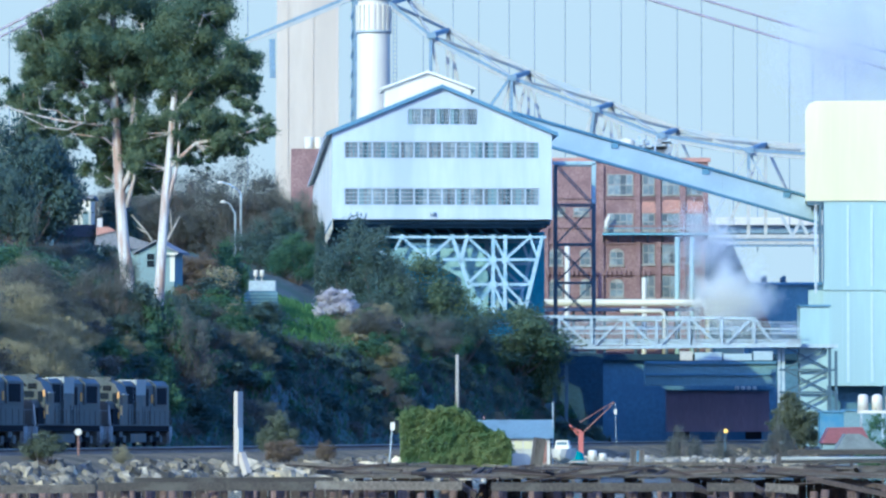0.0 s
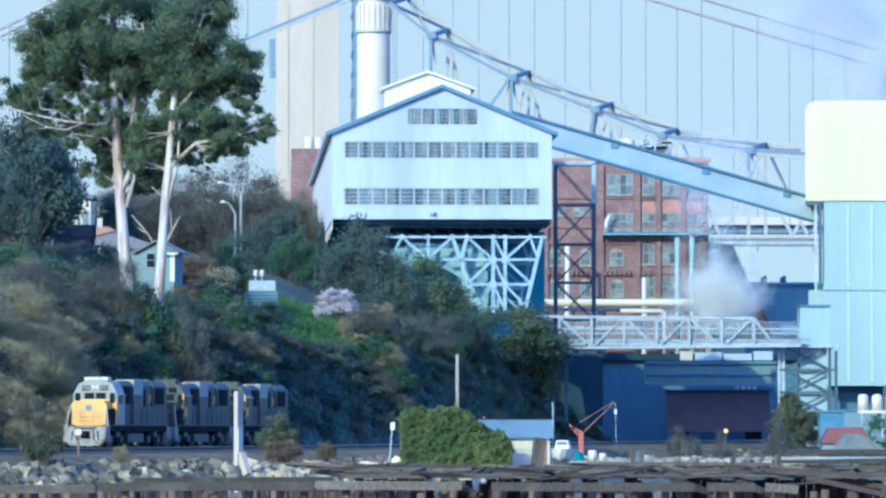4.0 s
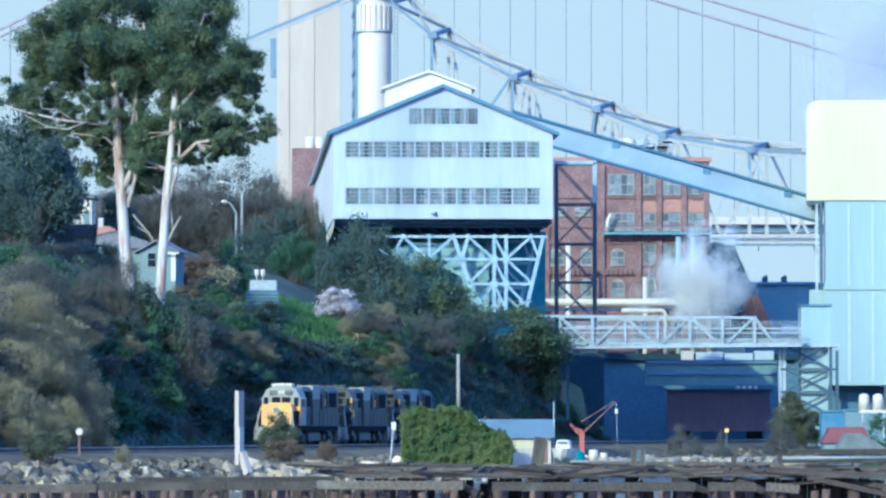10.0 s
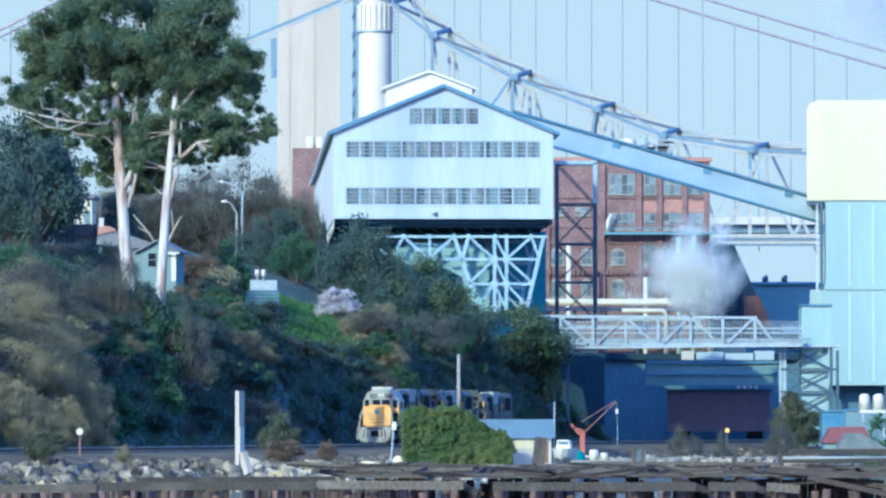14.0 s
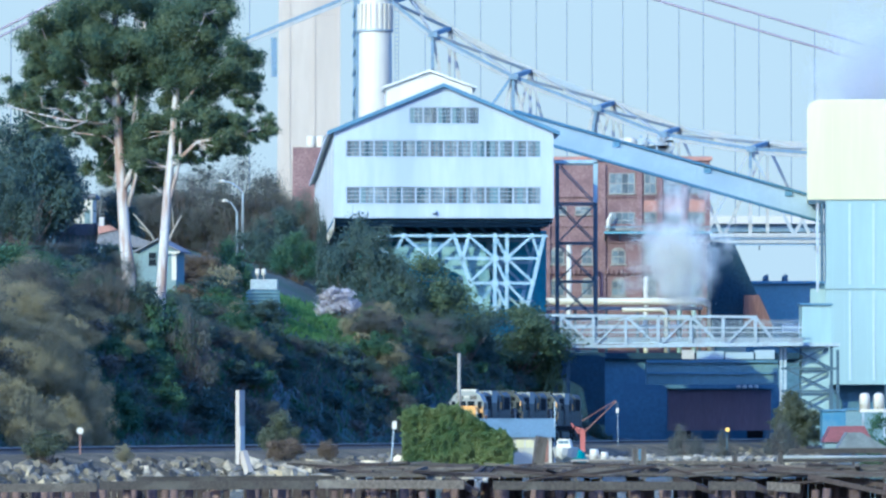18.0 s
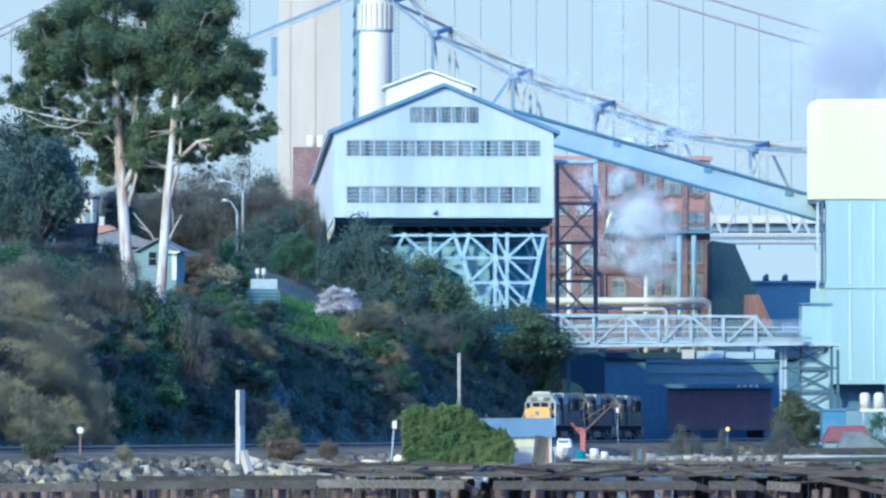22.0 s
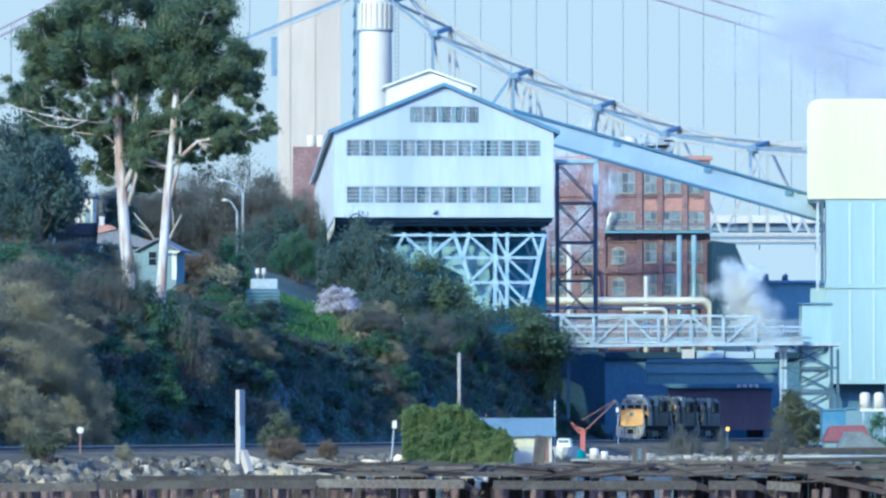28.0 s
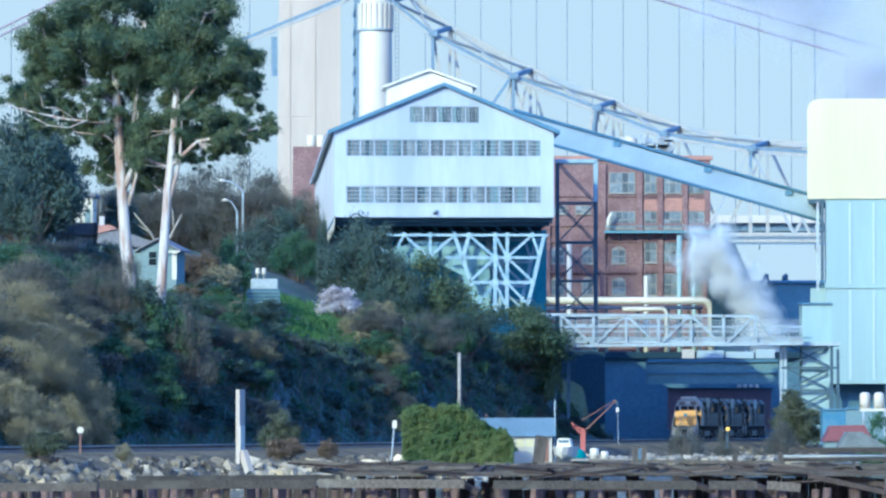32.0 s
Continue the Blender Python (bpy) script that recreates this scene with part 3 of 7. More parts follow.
def arched_window(x0, x1, z0, z1, arch, mull=2):
    bm = bmesh.new()
    cx, r = (x0 + x1) / 2, (x1 - x0) / 2
    out = [(x0, z0), (x1, z0)] + ([(cx + r * math.cos(k), z1 - arch + arch * math.sin(k)) for k in np.linspace(0, math.pi, 7)] if arch else [(x1, z1), (x0, z1)])
    prism(bm, out, DB - 0.08, DB - 0.01)
    w = part("window", bm, "frame_paint", ref, "pale timber window frame")
    mid = (z0 + z1 - arch * 0.5) / 2
    n = mull
    pw = (x1 - x0 - 0.2) / n
    for i in range(n):
        for za, zb in ((z0 + 0.12, mid - 0.07), (mid + 0.07, z1 - arch * 0.6 - 0.1)):
            bm = bmesh.new()
            box(bm, (x0 + 0.12 + i * pw, DB - 0.1, za), (x0 + 0.05 + (i + 1) * pw, DB - 0.083, zb))
            part("pane", bm, "dusty", w)
    boxes("sill", [((x0 - 0.15, DB - 0.25, z0 - 0.2), (x1 + 0.15, DB - 0.004, z0 - 0.01))], "frame_paint", w)


for xa, xb, mul in ((22.73, 26.33, 4), (27.58, 29.3, 2), (30.23, 32.73, 3), (33.59, 35.94, 3)):
    arched_window(xa, xb, 36.59, 39.49, 0, mul)
    arched_window(xa, xb, 31.74, 34.08, 0, mul)
for xa, xb in ((27.58, 29.3), (30.23, 32.5), (33.59, 35.62)):
    arched_window(xa, xb, 27.04, 30.17, 0, 2)
    arched_window(xa, xb, 22.43, 25.48, 0, 2)
for xa, xb in ((14.61, 16.56), (18.91, 20.47), (23.05, 25.0)):
    arched_window(xa, xb, 26.89, 29.23, 0.7, 2)
    arched_window(xa, xb, 22.51, 25.01, 0.7, 2)
for xa, xb in ((14.92, 16.88), (18.05, 20.16)):
    arched_window(xa, xb, 33.77, 34.87, 0, 3)
# orange brickwork under the top windows
boxes("brick_panel", [((x0, DB - 0.04, 34.6), (x1, DB - 0.003, 35.7)) for x0, x1 in ((27.58, 29.3), (30.23, 32.73), (33.59, 35.94))], "brick_light", ref, "patch of orange brickwork", join=False)
# corbel table
bm = bmesh.new()
box(bm, (0, -0.3, 0), (0.35, 0, 0.8))
corbel = mesh_of("corbel", bm, M["brick"])
for i in range(22):
    piece("corbel", corbel, ref, pose(14.37 + i * 0.66, DB - 0.26, 25.48))
# roof tanks and ducts
for px, r, z0, z1 in ((25.8, 1.0, 41.53, 44.85), (24.69, 0.7, 41.53, 44.69), (29.18, 1.2, 41.22, 43.43)):
    bm = bmesh.new()
    tube(bm, [(px, DB + 6, z0), (px, DB + 6, z1 - 0.5), (px, DB + 6, z1 - 0.2), (px, DB + 6, z1)], [r, r, r * 0.8, r * 0.3], 14)
    part("roof_tank", bm, "white", ref, "white roof tank")
bm = bmesh.new()
for i in range(16):
    x = 27.21 + random.uniform(0, 4.5)
    z = 41.22
    h = random.uniform(1.5, 4.2)
    beam(bm, (x, DB + random.uniform(3, 10), z), (x + random.uniform(-0.8, 0.8), DB + random.uniform(3, 10), z + h), 0.22)
    beam(bm, (x - 1, DB + 5, z + h * 0.8), (x + 1.2, DB + 5, z + h * 0.8), 0.3)
part("roof_pipework", bm, "grey_steel", ref, "tangle of grey roof pipework")
for px in (-18.64, -17.31):
    bm = bmesh.new()
    tube(bm, [(px, DB + 5, 43.27 - 0.6), (px, DB + 5, 43.27 + 1.6)], 0.62, 12)
    part("roof_vent", bm, "white", ref)
# blue walkway on the brick face
cat = boxes("catwalk", [((22.03, DB - 2.2, 31.03), (36.88, DB - 0.5, 31.35))], "catwalk", ref, "blue steel catwalk on the brick wall")
bars("railing", [((22.03, DB - 2.1, 31.97), (36.88, DB - 2.1, 31.97))], 0.1, "catwalk", cat)
bars("bracket", [((x, DB - 2.0, 31.03), (x, DB - 0.5, 30.17)) for x in np.linspace(22.19, 36.41, 8)], 0.18, "dark", cat)
bm = bmesh.new()
tube(bm, [(22.52, DB - 1.4, 31.43), (22.6, DB - 1.4, 32.91), (23.06, DB - 1.4, 33.85)], [0.3, 0.3, 0.2], 8)
part("vent_pipe", bm, "white", cat)

# ---- process pipes in front of the refinery ----
pip = empty("process_pipe", None, "large white insulated pipe with an elbow", "pipe")
bm = bmesh.new()
yy, r = 735, 0.5
zc, xe = 21.37, 36.06
arc = [(xe - 1.3 + 1.3 * math.sin(k), yy, zc - 1.3 + 1.3 * math.cos(k)) for k in np.linspace(0, math.pi / 2, 7)]
tube(bm, [(12.71, yy, zc)] + arc + [(xe, yy, 13.41)], r, 14)
part("pipe_run", bm, "white", pip)
pip2 = empty("process_pipe", None, "smaller white pipe bent down", "pipe")
bm = bmesh.new()
zc, xe = 20.18, 29.93
arc = [(xe - 0.7 + 0.7 * math.sin(k), 733, zc - 0.7 + 0.7 * math.cos(k)) for k in np.linspace(0, math.pi / 2, 6)]
tube(bm, [(23.98, 733, zc)] + arc + [(xe, 733, 13.39)], 0.3, 12)
part("pipe_run", bm, "white", pip2)
for px, top, rr, mt in ((32.08, 30.51, 0.34, "aqua"), (34.09, 30.51, 0.34, "aqua"), (17.0, 29.58, 0.36, "white"), (27.52, 24.94, 0.34, "white")):
    st = empty("vertical_pipe", None, "tall pale pipe rising beside the brick wall", "pipe", "vertical pipes")
    bm = bmesh.new()
    tube(bm, [(px, 742, 2.5), (px, 742, top)], rr, 12)
    part("pipe_run", bm, mt, st)
rack = empty("pipe_rack", None, "dark pipe rack with pale beams", "pipe rack")
boxes("rack_beam", [((12.76, 737, zz - 0.25), (35.05, 739, zz + 0.2)) for zz in (20.52, 19.14, 18.06)], "grey_steel", rack, join=False)
bars("rack_post", [((x, 738, 2.5), (x, 738, 20.75)) for x in np.linspace(13.53, 34.67, 6)], 0.35, "dark", rack)

# ---- chimney ----
chim = empty("chimney", None, "tall white chimney with a ribbed collar", "chimney")
DC = 760
cx = -9.74
bm = bmesh.new()
tube(bm, [(cx, DC, 2), (cx, DC, 59.57), (cx, DC, 64.18), (cx, DC, 69.27)], [2.75, 2.30, 2.2, 2.1], 32)
part("shaft", bm, "white", chim)
for z, r, h in ((59.73, 2.5, 0.35), (64.34, 2.4, 0.4)):
    bm = bmesh.new()
    tube(bm, [(cx, DC, z), (cx, DC, z + h)], r, 32)
    part("collar_ring", bm, "grey_steel", chim)
bm = bmesh.new()
box(bm, (-0.13, -0.16, 60.05), (0.13, 0.16, 63.7))
rib = mesh_of("collar_rib", bm, M["white"])
for i in range(20):
    k = 2 * math.pi * i / 20
    piece("collar_rib", rib, chim, Matrix.Translation((cx + 2.36 * math.cos(k), DC + 2.36 * math.sin(k), 0)) @ Matrix.Rotation(k + math.pi / 2, 4, "Z"))
lx = -6.73
bars("ladder", [((lx - 0.25, DC - 1, 20), (lx - 0.25, DC - 1, 64)), ((lx + 0.25, DC - 1, 20), (lx + 0.25, DC - 1, 64))] + [((lx - 0.25, DC - 1, z), (lx + 0.25, DC - 1, z)) for z in np.arange(44, 64, 0.6)], 0.1, "cable_grey", chim, join=True)

# ---- silo building ----
DS = 640.0
silo = empty("silo_building", Matrix.Translation((42.8, 640, 0)) @ Matrix.Rotation(radians(-3.9), 4, "Z") @ Matrix.Translation((-42.8, -640, 0)), "tall silo building with cream top over aqua metal panels", "industrial building")
sx = 44.87
boxes("aqua_wall", [((sx, DS, 9.33), (sx + 22, DS + 24, 31.21))], "aqua", silo)
bm = bmesh.new()
sx2, zt1, zb1 = 42.8, 42.97, 31.14
prism(bm, [(sx2, zb1), (sx2 + 26, zb1), (sx2 + 26, zt1), (sx2 + 1.3, zt1), (sx2 + 0.45, zt1 - 0.35), (sx2, zt1 - 1.1)], DS - 0.25, DS + 26)
part("cream_top", bm, "cream", silo, "cream-coloured overhanging top storey")
bm = bmesh.new()
box(bm, (-0.16, -0.1, 9.8), (0.16, 0, 20.33))
box(bm, (-0.16, -0.1, 21.13), (0.16, 0, 30.67))
strip = mesh_of("panel_strip", bm, M["aqua_pale"])
for x in (47.8, 50.6, 53.4):
    piece("panel_strip", strip, silo, pose(x, DS - 0.003, 0))
bm = bmesh.new()
box(bm, (-0.02, -0.03, 9.33), (0.04, 0, 31.14))
seam = mesh_of("panel_seam", bm, M["aqua"])
for i in range(7):
    piece("panel_seam", seam, silo, pose(sx + 0.9 + i * 1.35, DS - 0.003, 0))
bm = bmesh.new()
box(bm, (-0.035, -0.04, zb1 + 0.1), (0.035, 0, zt1 - 1.2))
seam = mesh_of("panel_seam", bm, M["cream"])
for i in range(9):
    piece("panel_seam", seam, silo, pose(sx2 + 0.8 + i * 1.1, DS - 0.253, 0))
boxes("belt_course", [((sx, DS - 0.2, 20.6), (sx + 22, DS - 0.11, 20.86))], "aqua", silo)
# panel in the haze blue, put where the undercroft is only shade
boxes("undercroft", [((sx + 0.5, DS + 4, 2.5), (sx + 22, DS + 4.5, 9.33 - 0.01))], "shed", silo, "dark panel standing in for the shaded open undercroft")
boxes("post", [((x, DS + 0.2, 2.5), (x + 0.5, DS + 0.7, 9.33 - 0.005)) for x in (sx + 0.3, sx + 7)], "dark", silo, join=False)
boxes("side_bay", [((43.13, DS + 2, 18.57), (sx - 0.01, DS + 9, 20.65))], "aqua", silo)
bars("downpipe", [((44.0, DS - 0.5, 30.74), (44.0, DS - 0.5, 20.2))], 0.3, "grey_steel", silo)
bars("cable_ladder", [((44.53, DS - 0.4, 31.01), (44.53, DS - 0.4, 21.53))], 0.35, "dark", silo)
boxes("soffit_beam", [((42.93, DS - 0.2, 30.61), (sx - 0.02, DS + 0.5, zb1 - 0.01))], "dark", silo)

# ---- stair tower and pump house ----
DW = 598.9
stt = empty("stair_tower", None, "steel stair tower with crossed braces and aqua cabin", "steel tower")
boxes("cabin", [((39.57, 601, 13.53), (42.83, 606, 17.79))], "aqua", stt, "aqua cladding cabin")
boxes("cabin_roof", [((39.38, 600.7, 17.79 + 0.003), (42.96, 606.3, 17.98))], "roof_edge", stt)
tx = [37.12, 37.56, 42.69, 43.38]
for x in tx:
    bars("tower_leg", [((x, DW, 2.5), (x, DW, 13.43 if x < tx[3] else 12.81))], 0.32, "galv" if x < tx[1] + 1 else "dark", stt)
lv = [zz for zz in (13.43, 10.74, 8.25, 5.75)]
bars("tower_strut", [((tx[0], DW - 0.05, z), (tx[3], DW - 0.05, z)) for z in lv], 0.24, "dark", stt)
bars("tower_brace", [((tx[1], DW - 0.1, z0), (tx[2], DW - 0.1, z1)) for z0, z1 in zip(lv, lv[1:])] + [] + [((tx[2], DW - 0.15, z0), (tx[1], DW - 0.15, z1)) for z0, z1 in zip(lv, lv[1:])], 0.2, "dark", stt)
boxes("platform", [((36.62, DW - 0.6, 13.18), (43.62, DW + 6, 13.56))], "galv", stt)
boxes("lift_shaft", [((39.44, DW + 0.6, 2.3), (42.44, DW + 4, 13.06))], "aqua", stt, "aqua panelled shaft")

# ---- truss footbridge over the tracks ----
fb = empty("truss_footbridge", None, "grey steel truss footbridge spanning the railway", "footbridge")
DF = 596.0
zt, zbm = [16.66, 16.23], [13.06, 13.31]
xl, xr, xc = 12.79, 39.36, 34.21
for y in (DF, DF + 2.6):
    bars("top_chord", [((10.0, y, 16.6), (xc, y, 16.41))], 0.22, "galv", fb)
    bars("bottom_chord", [((xl, y, 13.12), (xr, y, 13.37))], 0.32, "galv", fb)
    n = 8
    vx = [xl + (xc - xl) * i / 6 for i in range(7)]
    bars("vertical", [((x, y, 13.12), (x, y, 16.54)) for x in vx], 0.22, "galv", fb)
    bars("diagonal", [((vx[i], y, 13.12 if i % 2 else 16.54), (vx[i + 1], y, 16.54 if i % 2 else 13.12)) for i in range(6)] + [((xc, y, 16.41), (36.51, y, 13.37))], 0.17, "galv", fb)
    bars("handrail", [((xl, y + 0.2, zz), (xr, y + 0.2, zz)) for zz in (15.23, 14.73)], 0.1, "galv", fb)
boxes("deck", [((10.0, DF + 0.3, 13.43), (xr, DF + 2.3, 14.11))], "galv", fb, "grey steel deck plate")
bm = bmesh.new()
for i in range(190):
    x = xl + i * (xr - xl) / 190
    beam(bm, (x, DF + 0.16, 13.74), (x, DF + 0.16, 16.1), 0.025)
for i in range(12):
    z = 13.74 + i * (16.1 - 13.74) / 12
    beam(bm, (xl, DF + 0.19, z), (xr, DF + 0.19, z), 0.025)
tagged(part("wire_mesh", bm, "galv", fb), kind="stuff")
boxes("abutment", [((xl + 0.3, DF + 0.4, 11.63), (12.48, DF + 2.2, 12.75))], "brick", fb, "short brick abutment")
bars("pier_leg", [((x, DF + 1.3, 2.3), (x, DF + 1.3, 11.63)) for x in (xl + 0.8, 12.17)], 0.4, "dark", fb)

# ---- lower gallery, shed and freight cars beyond the tracks ----
low = empty("low_gallery", None, "dark blue enclosed gallery under the footbridge", "conveyor bridge")
boxes("gallery_body", [((25.96, 698, 9.83), (42.88, 702, 12.74))], "blue_shed", low)
boxes("roof_trim", [((25.96, 697.6, 12.6), (42.88, 697.98, 12.96))], "roof_edge", low)
boxes("gallery_rib", [((25.96, 697.7, 11.14), (42.88, 697.98, 11.36))], "roof_edge", low)
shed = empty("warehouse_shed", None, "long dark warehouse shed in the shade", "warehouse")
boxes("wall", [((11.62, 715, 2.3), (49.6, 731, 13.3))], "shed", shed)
# roof in navy, standing in for the shade on it
boxes("roof", [((11.62, 714, 13.3 + 0.004), (49.6, 731.5, 14.12))], "shade_navy", shed)
plant = empty("roof_plant", None, "row of pale boxes on the shed roof edge", "roof plant")
for xa, xb, top, mt in ((15.9, 17.2, 14.5, "brick"), (17.3, 18.4, 14.2, "stone"), (31.19, 32.83, 14.47, "stone"), (33.12, 36.69, 14.32, "aqua_pale"), (36.91, 40.63, 14.17, "aqua_pale"), (40.85, 43.37, 14.47, "aqua_pale")):
    boxes("roof_box", [((xa, 713.5, 13.28), (xb, 716, top))], mt, plant)
hop = empty("storage_cone", None, "dark sloping steel storage hopper with a rusty rim", "storage silo")
bm = bmesh.new()
prism(bm, [(36.1, 16.47), (44.41, 16.47), (44.1, 18.0), (39.2, 29.04), (36.1, 29.5)], 733, 747)
# navy body colour stands in for shade on the hopper
part("hopper_body", bm, "shade_navy", hop)
bm = bmesh.new()
prism(bm, [(40.27, 17.62), (44.41, 17.62), (42.42, 22.14), (40.42, 22.14)], 731.5, 732.9)
part("rusty_apron", bm, "rust", hop, "rust-streaked apron plate")
back = empty("wharf_building", None, "low dark blue wharf building with a flat roof", "warehouse")
boxes("wall", [((45.08, 800, 2.4), (56.33, 812, 25.5))], "blue_shed", back)
boxes("roof", [((44.83, 799.5, 25.5 + 0.004), (56.33, 812, 25.91))], "roof_edge", back)
for px in (47.51, 50.35):
    bm = bmesh.new()
    tube(bm, [(px, 803, 25.99), (px, 803, 26.5), (px + 0.3, 803, 26.92)], [0.5, 0.45, 0.2], 10)
    part("roof_ventilator", bm, "dark", back)
boxes("duct", [((49.71, 797, 18.37), (52.45, 799, 19.62))], "grey_steel", back)

for i, (xa, xb) in enumerate(((29.08, 42.45),)):
    car = empty("freight_car", None, "dark red freight car standing under the gallery", "freight car")
    boxes("car_body", [((xa, 706, 3.9), (xb, 709, 9.14))], "boxcar", car)
    bm = bmesh.new()
    box(bm, (0, -0.08, 3.95), (0.1, 0, 9.06))
    ribm = mesh_of("rib", bm, M["boxcar"])
    for j in range(14):
        piece("rib", ribm, car, pose(xa + 0.3 + j * (xb - xa - 0.7) / 13, 705.99, 0))
    boxes("car_roof", [((xa - 0.1, 705.8, 9.14 + 0.003), (xb + 0.1, 709.2, 9.36))], "dark", car)
    for j in range(4):
        bm = bmesh.new()
        tube(bm, [(38.33 + j * 0.75, 707, 9.36), (38.33 + j * 0.75, 707, 9.8)], [0.3, 0.24], 10)
        part("roof_hatch", bm, "white", car, "white roof hatch")
    boxes("truck", [((xa + 1, 706.3, 2.9), (xa + 3, 708.6, 3.89)), ((xb - 3, 706.3, 2.9), (xb - 1, 708.6, 3.89))], "black", car, join=False)

# ---- glowing backdrop sheet in hazy sky colour, low over the far shore ----
haze_m = bpy.data.materials.new("far_haze")
haze_m.use_nodes = True
hn = haze_m.node_tree
for nd in [nd for nd in hn.nodes if nd.type == "BSDF_PRINCIPLED"]:
    hn.nodes.remove(nd)
glow = hn.nodes.new("ShaderNodeEmission")
glow.inputs["Color"].default_value, glow.inputs["Strength"].default_value = (0.521, 0.4305, 0.1997, 1), 1.0
hn.links.new(glow.outputs[0], hn.nodes["Material Output"].inputs["Surface"])
far_sky = pydata("backdrop", [(-2200, 4200, -20), (2200, 4200, -20), (2200, 4200, 800), (-2200, 4200, 800)], [(0, 1, 2, 3)], haze_m)
tagged(far_sky, "pale blue hazy sky over the far shore", "sky", kind="structure")

# ---- bridges behind ----
ctw = empty("bridge_tower", None, "pale concrete leg of the suspension bridge tower", "bridge tower")
DT = 1250.0
bm = bmesh.new()
zq = 108.73
for xa, xb, ya in ((-38.67, -24.35, 0),):
    lo, hi = [(-39.06, 2), (-24.09, 2)], [(-38.28, zq), (-24.74, zq)]
    prism(bm, [lo[0], lo[1], hi[1], hi[0]], DT, DT + 12)
part("leg", bm, "concrete", ctw)
for x, w in ((-36.2, 0.5), (-30.34, 0.45), (-25.0, 0.9)):
    boxes("vertical_rib", [((x, DT - 0.2, 2), (x + w, DT - 0.003, zq))], "concrete", ctw)
boxes("joint_line", [((-38.54, DT - 0.06, zz), (-24.48, DT - 0.003, zz + 0.12)) for zz in (99.58, 93.7, 87.82, 81.94, 76.06)], "concrete", ctw, join=False)

# steel cantilever truss
can = empty("cantilever_bridge", None, "grey steel cantilever truss bridge behind the refinery", "bridge")
DQ = 1100.0


def chord(pts, y):
    return [(Vector((a[0], y, a[1])), Vector((b[0], y, b[1]))) for a, b in zip(pts, pts[1:])]


top = [(-41.14, 83.05), (-21.08, 91.33), (-16.5, 95.01), (-10.77, 90.87), (-2.52, 84.31), (13.86, 75.69), (30.71, 69.25), (44.0, 63.97), (61.99, 60.98), (79.75, 59.83), (104.96, 58.69)]
top2 = [(x * 1.0164 + 3.55, (z - 4) * 1.0164 + 4 + 1.15) for x, z in top]
# chord doubled: upper bar in the shaded colour, lower in the lit one
bars("top_chord", chord(top, DQ), 0.6, "bridge_shade", can)
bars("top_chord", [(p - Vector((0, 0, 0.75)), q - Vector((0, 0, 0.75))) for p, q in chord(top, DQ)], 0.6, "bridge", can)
bars("top_chord", chord(top2, DQ + 18), 1.2, "bridge", can)
deck_z = 43.45
bars("bottom_chord", [((-41.71, DQ, deck_z), (110.69, DQ, deck_z)), ((-41.71, DQ + 18, deck_z), (110.69, DQ + 18, deck_z))], 0.8, "bridge", can)
bars("deck_edge", [((-41.71, DQ - 0.5, 41.55), (110.69, DQ - 0.5, 41.55)), ((-41.71, DQ - 0.6, 42.72), (110.69, DQ - 0.6, 42.72))], 0.34, "bridge_shade", can)
bars("deck_plate", [((-41.71, DQ - 0.55, 42.12), (110.69, DQ - 0.55, 42.12))], 0.6, "bridge", can)
boxes("deck", [((-41.71, DQ, 42.16), (110.69, DQ + 18, 43.3))], "bridge", can)
for yy, tp, mt in ((DQ, top, "bridge"), (DQ + 18, top2, "bridge")):
    for i in range(4, 10):
        x, z = tp[i]
        bars("hanger_post", [((x, yy, z), (x, yy, deck_z))], 0.7, mt, can)
        x2, z2 = tp[i + 1] if i + 1 < len(tp) else tp[i]
        bars("web_member", [((x, yy, z), ((x + x2) / 2, yy, deck_z)), ((x2, yy, z2), ((x + x2) / 2, yy, deck_z))], 0.62, mt, can)
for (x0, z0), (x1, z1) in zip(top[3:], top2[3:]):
    bars("cross_beam", [((x0, DQ, z0), (x1, DQ + 18, z1))], 0.9, "bridge_shade", can)
for i in range(3, 9):
    a, b = top[i], top2[i + 1]
    c, d = top2[i], top[i + 1]
    bars("lateral_brace", [((a[0], DQ, a[1]), (b[0], DQ + 18, b[1])), ((c[0], DQ + 18, c[1]), (d[0], DQ, d[1]))], 0.5, "bridge", can)
bars("tower_column", [((-17.53, DQ, 2), (-17.42, DQ, 98.47)), ((-35.18, DQ + 18, 76.84), (-35.29, DQ + 18, 84.89))], 1.2, "bridge_shade", can)
bars("tower_column", [((-18.91, DQ + 1, 2), (-18.22, DQ + 1, 98.47))], 0.6, "bridge_shade", can)
bars("tower_lattice", [((-17.65, DQ + 0.3, z), (-18.68, DQ + 0.8, z + 4)) for z in np.arange(60, 95, 4)] + [((-18.68, DQ + 0.3, z), (-17.65, DQ + 0.8, z + 4)) for z in np.arange(60, 95, 4)], 0.28, "bridge_shade", can)
bars("portal_strut", [((13.86, DQ - 1, 76.04), (9.63, DQ - 1, 69.94)), ((13.86, DQ - 1, 76.04), (13.86, DQ - 1, 69.14)), ((-2.52, DQ - 1, 84.43), (-2.52, DQ - 1, 77.18)), ((30.71, DQ - 1, 69.25), (30.02, DQ - 1, 64.54)), ((61.99, DQ - 1, 60.75), (61.99, DQ - 1, 57.08))], 0.6, "bridge_shade", can)
boxes("gusset", [((x - 0.8, DQ - 1.6, z - 0.7), (x + 1.0, DQ - 1.41, z + 0.5)) for x, z in (top[4], top[5], top[6], top[7], top[8])], "bridge_shade", can, join=False)

